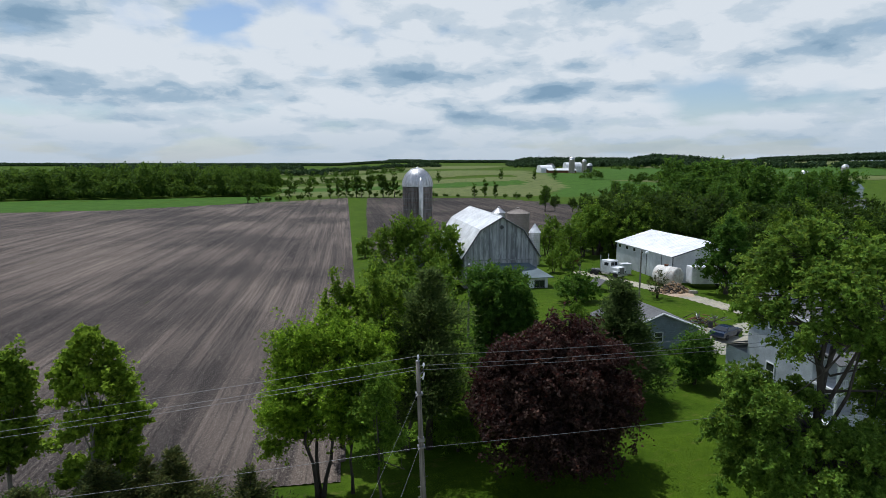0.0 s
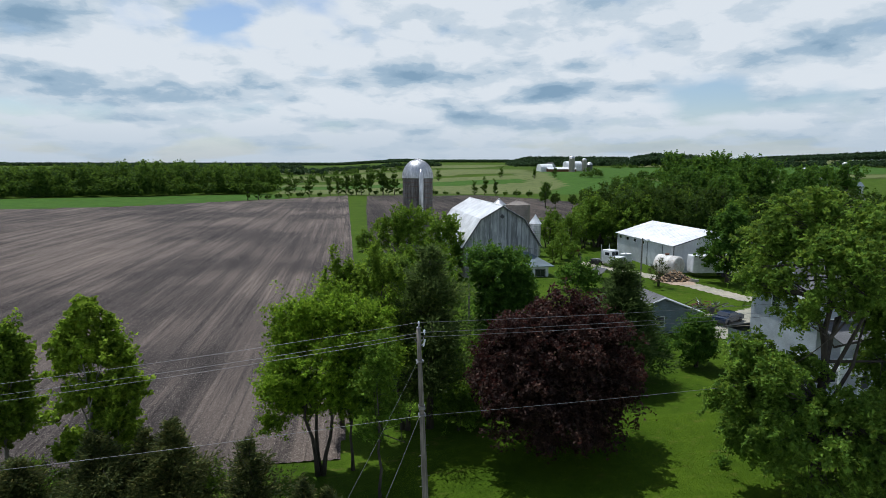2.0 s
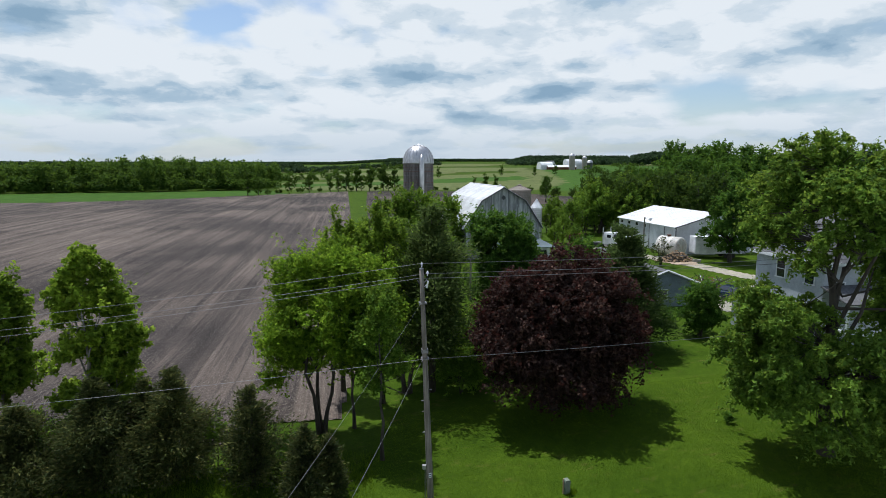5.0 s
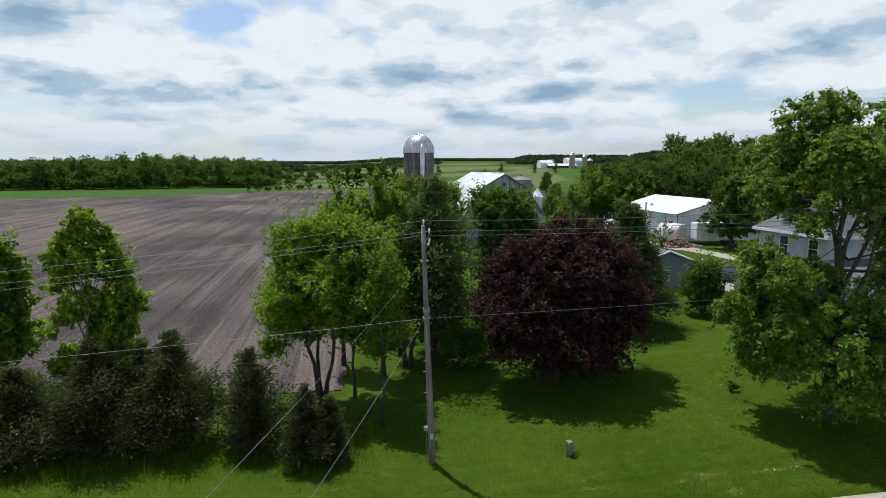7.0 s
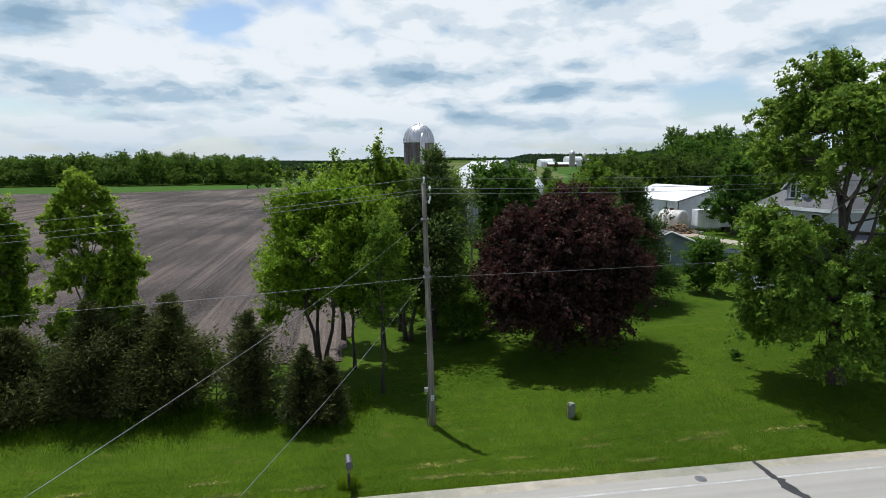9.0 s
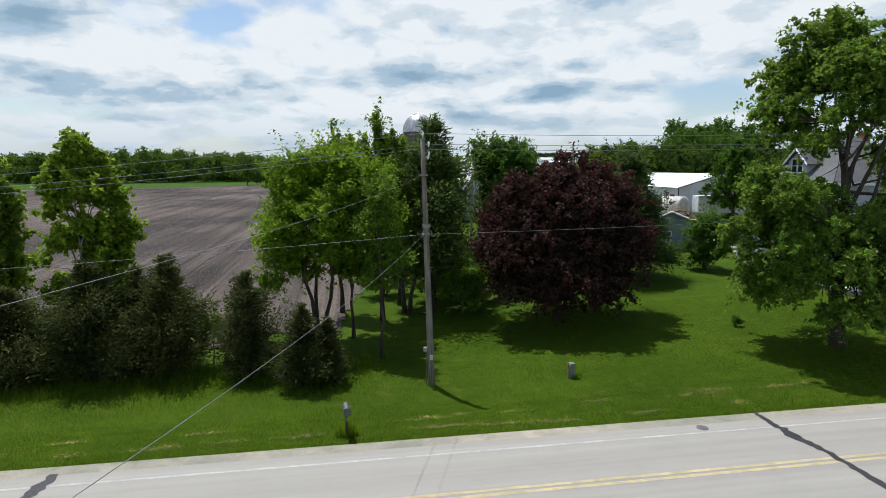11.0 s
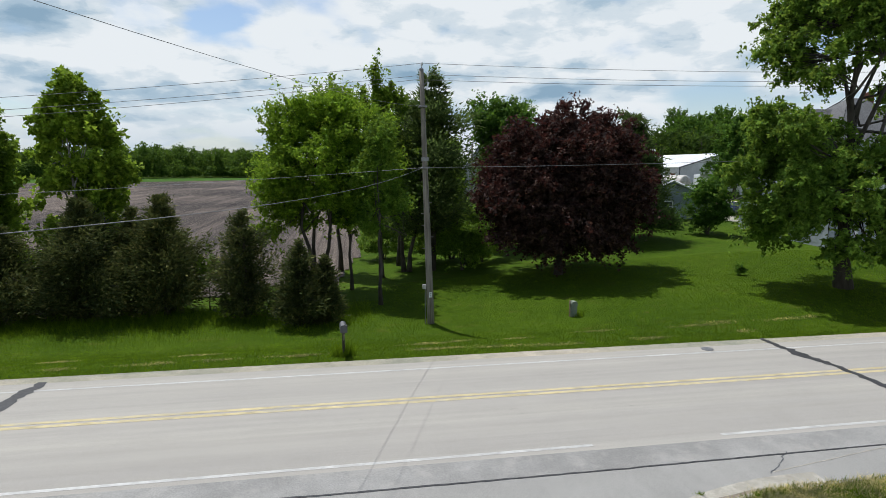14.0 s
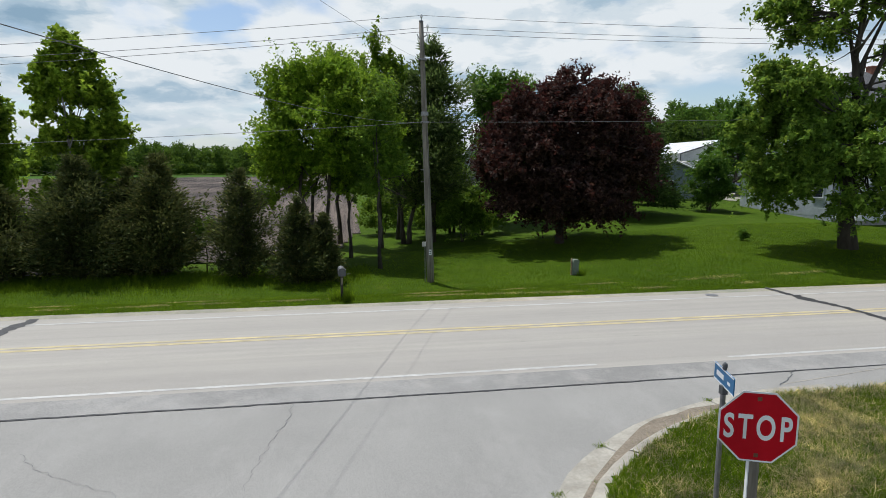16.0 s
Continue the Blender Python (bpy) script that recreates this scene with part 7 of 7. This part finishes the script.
for k in range(64):
    a = rng.uniform(0, 6.28)
    c = np.array((rng.normal(0, 1.1), rng.normal(0, 0.7), rng.uniform(0.1, 1.3)))
    d = np.array((math.cos(a), math.sin(a), rng.uniform(-0.2, 0.9))) * rng.uniform(0.4, 1.2)
    part("scrap_bar", Geo().tube([c - d * 0.5, c + d], [0.07, 0.04], 5), (RUST, DULL_STEEL, BARK)[k % 3], scrap)
part("drum", Geo().lathe([(0.3, 0), (0.32, 0.05), (0.3, 0.4), (0.32, 0.45), (0.3, 0.85), (0.02, 0.86)], 16, 0.8, -0.6), DARK_TRIM, scrap)
junk = thing("small_shelter", pose(40.5, 86.8, at(40.5, 86.8), 0, 0, 15), "low pale shelter roof in the grass", "shelter")
part("roof", roof_plate((0, -1.4, 1.9), (0, 1.4, 1.9), (1.3, 1.4, 0.9), (1.3, -1.4, 0.9), 0.06), ROOF_METAL, junk)
part("roof", roof_plate((0, -1.4, 1.9), (0, 1.4, 1.9), (-1.3, 1.4, 0.9), (-1.3, -1.4, 0.9), 0.06), SHINGLES, junk)
for s in (-1, 1):
    for y in (-1.2, 1.2):
        part("post", Geo().box(s * 1.15 - 0.06, s * 1.15 + 0.06, y - 0.06, y + 0.06, 0, 0.98), POLE_WOOD, junk)
post = thing("yard_post", pose(40.4, 95.0, at(40.4, 95)), "dark wooden post in the yard grass", "post")
part("post", Geo().tube([(0, 0, 0), (0.03, 0, 2.6)], [0.12, 0.1], 7), POLE_WOOD, post)
ypole = thing("service_pole", pose(15.2, 71.0, at(15.2, 71)), "thin dark service pole near the barn", "utility pole")
part("pole", Geo().tube([(0, 0, 0), (0.05, 0, 9.6)], [0.15, 0.1], 8), POLE_WOOD, ypole)
part("cap", Geo().lathe([(0.1, 9.6), (0.16, 9.65), (0.02, 9.85)], 10, 0.05, 0), GALV, ypole)


# ---- far farms ----
def far_barn(x, y, wide, long, eave, peak, turn, label, wall_mat, roof_mat, round_top=False):
    ob = thing("far_barn", pose(x, y, at(x, y) - 0.3, 0, 0, turn), label, "barn", "far farm buildings")
    h = wide / 2
    if round_top:
        pr = [(-h, 0), (h, 0)] + [(h * math.cos(radians(a)), eave + (peak - eave) * math.sin(radians(a))) for a in range(0, 181, 20)]
        part("shell", Geo().prism(pr, -long / 2, long / 2), roof_mat, ob)
    else:
        part("wall", Geo().prism([(-h, 0), (h, 0), (h, eave), (0, peak - 0.3), (-h, eave)], -long / 2, long / 2), wall_mat, ob)
        for s in (-1, 1):
            part("roof", roof_plate((0, -long / 2 - 0.5, peak), (0, long / 2 + 0.5, peak), (s * (h + 0.6), long / 2 + 0.5, eave - 0.2), (s * (h + 0.6), -long / 2 - 0.5, eave - 0.2), 0.25), roof_mat, ob)
    return ob


def far_silo(x, y, r, h, material):
    ob = thing("far_silo", pose(x, y, at(x, y) - 0.3), "tall concrete silo with a pale dome on a far farm", "silo", "far silos")
    part("body", Geo().lathe([(r, 0), (r, h)], 20), material, ob)
    part("dome", Geo().lathe([(r + 0.15, h)] + [(r * math.cos(radians(a)), h + r * 0.9 * math.sin(radians(a))) for a in range(0, 90, 15)], 20), GALV, ob, smooth=True)


def along(px_deg, d):
    """A place d metres off, px_deg degrees to the right of the road's normal."""
    return d * math.sin(radians(px_deg)), d * math.cos(radians(px_deg))


for ang, d, args in ((19.4, 930, (22, 20, 5, 12, 90, "white round-roofed barn on a far farm", WHITE_PAINT, WHITE_PAINT, True)), (20.9, 930, (12, 48, 4, 7, 96, "long low barn with white roof on a far farm", RUST, WHITE_PAINT)), (22.0, 960, (18, 26, 8, 16, 90, "white round-roofed barn on a far farm", WHITE_PAINT, WHITE_PAINT, True)), (19.9, 1000, (12, 16, 6, 13, 20, "pale grey farmhouse on a far farm", SHED_WALL, SHINGLES))):
    far_barn(*along(ang, d), *args)
for ang, d, r, h in ((21.95, 925, 4.6, 21), (23.1, 940, 3.6, 18), (23.6, 950, 4.6, 11)):
    far_silo(*along(ang, d), r, h, CONCRETE if h > 12 else DARK_TRIM)
for ang, d, args in ((43.3, 560, (16, 40, 7, 13, 80, "green-roofed barn on a neighbouring farm", WHITE_PAINT, LEANTO_ROOF)), (40.9, 575, (12, 22, 5, 9, 85, "white shed on a neighbouring farm", WHITE_PAINT, WHITE_PAINT)), (44.4, 300, (9, 13, 5, 9, 30, "grey-roofed house among trees", HOUSE_SIDING, SHINGLES)), (43.5, 240, (8, 12, 5, 9, 60, "pale grey house among trees", HOUSE_SIDING, SHINGLES))):
    far_barn(*along(ang, d), *args)
far_silo(*along(41.3, 540), 3.2, 19, BIN_TAN)
far_silo(*along(44.1, 600), 2.8, 24, CONCRETE)


# ---- utility pole, wires and roadside things ----
px0, py0 = 4.05, 29.75
pz0 = at(px0, py0)
pole = thing("utility_pole", pose(px0, py0, pz0), "tall weathered wooden utility pole leaning slightly", "utility pole")
TOPX, TOPZ = 3.6 - px0, 12.25 - pz0


def on_pole(z):
    s = (z - pz0) / TOPZ
    return TOPX * s, z - pz0


pts = [(TOPX * s, 0, TOPZ * s - (0.3 if s == 0 else 0)) for s in np.linspace(0, 1, 9)]
part("shaft", Geo().tube(pts, [0.195 - 0.085 * s for s in np.linspace(0, 1, 9)], 12), POLE_WOOD, pole, smooth=True)
part("pole_cap", Geo().lathe([(0.12, TOPZ), (0.11, TOPZ + 0.04), (0.02, TOPZ + 0.08)], 10, TOPX, 0), DULL_STEEL, pole)


def insulator(x, y, z, parent):
    return part("insulator", Geo().lathe([(0.03, z - 0.12), (0.035, z - 0.03), (0.075, z), (0.05, z + 0.03), (0.07, z + 0.06), (0.04, z + 0.12), (0.02, z + 0.15)], 12, x, y), SIGN_WHITE, parent, "pale ceramic insulator")


part("top_pin", Geo().tube([(TOPX, 0, TOPZ), (TOPX + 0.02, 0, TOPZ + 0.18)], [0.025, 0.02], 6), DULL_STEEL, pole)
insulator(TOPX + 0.02, 0, TOPZ + 0.22, pole)
br = part("side_bracket", Geo().tube([(TOPX + 0.1, 0, TOPZ - 0.75), (TOPX + 0.28, 0, TOPZ - 0.62), (TOPX + 0.32, 0, TOPZ - 0.3)], [0.03, 0.03, 0.025], 6).tube([(TOPX - 0.1, 0, TOPZ - 0.8), (TOPX - 0.2, 0, TOPZ - 0.6)], [0.025, 0.02], 6), DULL_STEEL, pole)
insulator(TOPX + 0.32, 0, TOPZ - 0.25, br)
part("fuse_cutout", Geo().tube([(TOPX + 0.26, -0.08, TOPZ - 1.0), (TOPX + 0.34, -0.12, TOPZ - 0.62)], [0.05, 0.045], 8).tube([(TOPX + 0.14, -0.05, TOPZ - 0.95), (TOPX + 0.3, -0.1, TOPZ - 0.8)], [0.02, 0.02], 5), SIGN_WHITE, pole, "pale fuse cutout")
part("riser_wire", Geo().tube([(TOPX + 0.12, -0.1, TOPZ - 0.9), (TOPX + 0.12, -0.12, TOPZ * 0.7), (TOPX * 0.5 + 0.15, -0.12, TOPZ * 0.45)], [0.012, 0.012, 0.012], 5), CABLE, pole)
for zz in (10.43, 7.38):
    x, z = on_pole(zz)
    part("guy_clamp", Geo().box(x - 0.2, x + 0.2, -0.2, 0.2, z - 0.04, z + 0.04).tube([(x - 0.12, -0.2, z), (x - 0.22, -0.38, z - 0.03)], [0.03, 0.02], 6), DULL_STEEL, pole)
x, z = on_pole(7.7)
part("collar_band", Geo().box(x - 0.17, x + 0.17, -0.17, 0.17, z, z + 0.2), DULL_STEEL, pole)
for k, zz in enumerate((5.0, 5.6, 4.4, 3.8, 3.2)):
    x, z = on_pole(zz)
    s = 1 if k % 2 else -1
    part("step_bolt", Geo().tube([(x + s * 0.12, 0, z), (x + s * 0.3, -0.02, z)], [0.012, 0.012], 5), DULL_STEEL, pole)
x, z = on_pole(0.75)
part("number_plate", Geo().box(x - 0.07, x + 0.07, -0.215, -0.195, z - 0.14, z + 0.14), SIGN_WHITE, pole, "small pale tag with dark bars")
part("plate_bar", Geo().box(x - 0.045, x + 0.045, -0.22, -0.216, z + 0.03, z + 0.08).box(x - 0.045, x + 0.045, -0.22, -0.216, z - 0.08, z - 0.03), DARK_TRIM, pole)
x, z = on_pole(1.15)
part("junction_box", Geo().box(x - 0.38, x - 0.19, -0.1, 0.08, z - 0.1, z + 0.12), GALV, pole)
part("conduit", Geo().tube([(x - 0.24, -0.05, z - 0.1), (x - 0.24, -0.05, -0.1)], [0.025, 0.025], 6), DULL_STEEL, pole)


def span(a, b, sag, n=24):
    return [tuple(np.array(a) + (np.array(b) - np.array(a)) * s - np.array((0, 0, 4 * sag * s * (1 - s)))) for s in np.linspace(0, 1, n)]


def wire(name, a, b, sag, r, material, label, group="overhead wires"):
    return solid(name, Geo().tube(span(a, b, sag), [r] * 24, 5), material, label, "wire", "", group)


# neighbouring poles that carry the line on, beyond the view
def line_pole(x, y, top, label):
    z = at(x, y)
    ob = thing("utility_pole", pose(x, y, z), label, "utility pole")
    part("shaft", Geo().tube([(0, 0, -0.3), (0, 0, top - z)], [0.19, 0.12], 10), POLE_WOOD, ob, smooth=True)
    part("bracket", Geo().tube([(-0.1, 0, top - z - 0.75), (0.3, 0, top - z - 0.35)], [0.03, 0.03], 6), DULL_STEEL, ob)
    return ob


line_pole(-52, 29.8, 9.6, "weathered wooden utility pole down the road")
line_pole(64, 30.2, 15.0, "weathered wooden utility pole up the road")
line_pole(-12.0, -16.6, 10.6, "weathered wooden utility pole across the road")
AT = (px0 + TOPX, py0)
for dx, z0, zl, zr, rr in ((0.02, 12.55, 8.6, 14.9, 0.007), (0.32, 12.0, 8.1, 14.5, 0.007), (-0.2, 11.75, 7.6, 14.2, 0.007)):
    wire("power_wire", (AT[0] + dx, AT[1], z0), (-52, 29.8, zl), 0.75, rr * 1.6, WIRE, "thin bare power wire on the roadside poles")
    wire("power_wire", (AT[0] + dx, AT[1], z0), (64, 30.2, zr), 0.75, rr * 1.6, WIRE, "thin bare power wire on the roadside poles")
wire("cable", (AT[0] + 0.12, AT[1] - 0.15, 7.38), (-52, 29.65, 5.2), 0.5, 0.011, WIRE, "grey communication cable below the power wires")
wire("cable", (AT[0] + 0.12, AT[1] - 0.15, 7.38), (64, 30.05, 10.0), 0.5, 0.011, WIRE, "grey communication cable below the power wires")
x, z = on_pole(10.43)
wire("service_wire", (px0 + x - 0.22, py0 - 0.38, 10.4), (-12.0, -16.5, 10.2), 1.0, 0.005, WIRE, "wire crossing the road to the pole opposite")
x, z = on_pole(7.38)
wire("service_wire", (px0 + x - 0.22, py0 - 0.38, 7.36), (-12.0, -16.5, 8.9), 1.45, 0.007, WIRE, "sagging cable crossing the road to the pole opposite")

# mailbox
bx0, by0 = -0.5, 22.75
mb = thing("mailbox", pose(bx0, by0, at(bx0, by0), 0, 0, 4), "rural mailbox with dark front and pale rounded top", "mailbox")
part("post", Geo().box(-0.05, 0.05, -0.05, 0.05, -0.1, 1.05).box(-0.05, 0.05, -0.35, 0.3, 0.98, 1.06), BARK, mb)
part("brace", Geo().tube([(0, 0.03, 0.6), (0, -0.3, 0.98)], [0.035, 0.035], 4), POLE_WOOD, mb)
pr = [(-0.13, 1.06), (0.13, 1.06), (0.13, 1.24)] + [(0.13 * math.cos(radians(a)), 1.24 + 0.12 * math.sin(radians(a))) for a in range(15, 180, 15)] + [(-0.13, 1.24)]
bxp = part("box", Geo().prism(pr, -0.38, 0.3), DULL_STEEL, mb, "metal box with rounded top")
pr = [(q[0] * 1.06, 1.06 + (q[1] - 1.06) * 1.03) for q in pr]
part("door", Geo().prism(pr, -0.41, -0.385), DARK_TRIM, bxp, "dark mailbox door")
part("flag", Geo().box(0.14, 0.155, -0.1, 0.12, 1.2, 1.26), DULL_STEEL, bxp)
rng = np.random.default_rng(141)
n = 500
a, r = rng.uniform(0, 6.28, n), rng.uniform(0, 1, n) ** 0.6 * 0.5
gx_, gy_ = bx0 + r * np.cos(a), by0 + 0.1 + r * np.sin(a) * 0.6
blades("mailbox_grass", gx_, gy_, land(gx_, gy_), 0.5, 0.03, BLADE, 142, "tall grass round the mailbox post", 0.5)
# telephone pedestal
tp = thing("telephone_pedestal", pose(11.55, 28.6, at(11.55, 28.6), 0, 0, 9), "short grey-green utility pedestal in the lawn", "pedestal")
part("body", Geo().prism([(-0.15, -0.05), (0.15, -0.05), (0.15, 0.72), (0.11, 0.8), (-0.11, 0.8), (-0.15, 0.72)], -0.14, 0.14), PEDESTAL, tp)
part("cap", Geo().prism([(-0.17, 0.62), (0.17, 0.62), (0.17, 0.74), (0.12, 0.84), (-0.12, 0.84), (-0.17, 0.74)], -0.16, 0.16), PEDESTAL, tp)
part("stake", Geo().box(-0.22, -0.17, 0.0, 0.05, -0.05, 0.9), CUT_WOOD, tp)
n = 260
a, r = rng.uniform(0, 6.28, n), rng.uniform(0, 1, n) ** 0.6 * 0.4
gx_, gy_ = 11.75 + r * np.cos(a), 28.6 + r * np.sin(a)
blades("pedestal_grass", gx_, gy_, land(gx_, gy_), 0.32, 0.03, BLADE, 143, "uncut grass round the pedestal", 0.6)
grow("bush", 24.9, 33.4, "tiny leafy shoot in the lawn", [(0, 0, 0.35, 0.35, 0.35, 0.35)], 0.7, 0.02, LEAF_DARK, 0.12, 14, 20, 0.12, 144, None, 0.1, 2, category="bush")
# drain cover beside the edge line
solid("valve_cover", Geo().lathe([(0.24, -0.02), (0.24, 0.026), (0.2, 0.03), (0.02, 0.03)], 18, 14.2, 20.85), DULL_STEEL, "round iron valve cover in the road edge", "valve cover")

# stop sign at the corner
S_C = Vector((4.24, 5.65, 2.24))
st = thing("stop_sign", pose(S_C.x, S_C.y, float(corner_z(S_C.x, S_C.y)), 0, 0, -22), "red octagonal stop sign on a wooden post", "road sign")
zc = S_C.z - float(corner_z(S_C.x, S_C.y))


def octagon(r, y0, y1):
    return Geo().prism([(r * math.cos(radians(22.5 + 45 * k)), zc + r * math.sin(radians(22.5 + 45 * k))) for k in range(8)], y0, y1)


RO = 0.41 / math.cos(radians(22.5))
part("border_plate", octagon(RO, -0.056, -0.052), SIGN_WHITE, st, "white sign border")
part("red_face", octagon(RO - 0.022, -0.060, -0.0565), SIGN_RED, st, "red sign face")
part("back_plate", octagon(RO, -0.0515, -0.048), GALV, st)
part("post", Geo().box(-0.05, 0.05, -0.047, 0.053, -0.3, zc + 0.36), POLE_WOOD, st, "grey wooden post")
part("post_edge", Geo().box(-0.062, -0.052, -0.04, 0.045, -0.2, zc + 0.2), WHITE_PAINT, st)
for dz in (-0.33, 0.33):
    part("bolt", Geo().box(-0.022, 0.022, -0.066, -0.0605, zc + dz - 0.022, zc + dz + 0.022), RUST, st)
txt = bpy.data.curves.new("word_stop", "FONT")
txt.body, txt.size, txt.align_x, txt.align_y, txt.extrude, txt.space_character = "STOP", 0.42, "CENTER", "CENTER", 0.0015, 1.3
txt.offset = 0.009
txt.materials.append(SIGN_WHITE)
word = new("word_stop_curve", txt)
dg = bpy.context.evaluated_depsgraph_get()
me = bpy.data.meshes.new_from_object(word.evaluated_get(dg))
bpy.data.objects.remove(word)
xs = [v.co.x for v in me.vertices]
ysv = [v.co.y for v in me.vertices]
wide, tall = max(xs) - min(xs), max(ysv) - min(ysv)
mx_, my_ = (max(xs) + min(xs)) / 2, (max(ysv) + min(ysv)) / 2
for v in me.vertices:
    v.co = ((v.co.x - mx_) * 0.7 / wide, -0.0625 + v.co.z * 0.5, (v.co.y - my_) * 0.295 / tall + zc)
wd = new("lettering", me)
wd.parent = st
tagged(wd, "white letters STOP")
# street name blades on their own post
nx, ny = 4.0, 5.92
nz = float(corner_z(nx, ny))
ns = thing("street_name_sign", pose(nx, ny, nz), "blue street name sign with white lettering bars on a post", "road sign")
part("post", Geo().tube([(0, 0, -0.2), (0, 0, 2.5)], [0.03, 0.03], 8), DULL_STEEL, ns)
part("bracket", Geo().box(-0.035, 0.035, -0.035, 0.035, 2.43, 2.53), DARK_TRIM, ns)
for zb, turn, length in ((2.62, 74, 0.6),):
    m = pose(0, 0, 0, 0, 0, turn)
    bl = part("name_blade", Geo().box(-length / 2, length / 2, -0.006, 0.006, zb - 0.1, zb + 0.1).turned(m), SIGN_BLUE, ns, "blue blade with white border")
    for s in (-1, 1):
        y0, y1 = sorted((s * 0.0065, s * 0.0085))
        part("lettering_bar", Geo().box(0.0, 0.22, y0, y1, zb - 0.03, zb + 0.03).turned(m), SIGN_WHITE, bl)
        part("lettering_bar", Geo().box(-0.2, -0.12, y0, y1, zb - 0.03, zb + 0.005).turned(m), SIGN_WHITE, bl)
        part("blade_border", Geo().box(-length / 2, length / 2, y0, y1, zb + 0.085, zb + 0.1).box(-length / 2, length / 2, y0, y1, zb - 0.1, zb - 0.085).turned(m), SIGN_WHITE, bl)
part("finial", Geo().lathe([(0.022, 2.72), (0.03, 2.76), (0.026, 2.79), (0.008, 2.81)], 10), DARK_TRIM, ns)
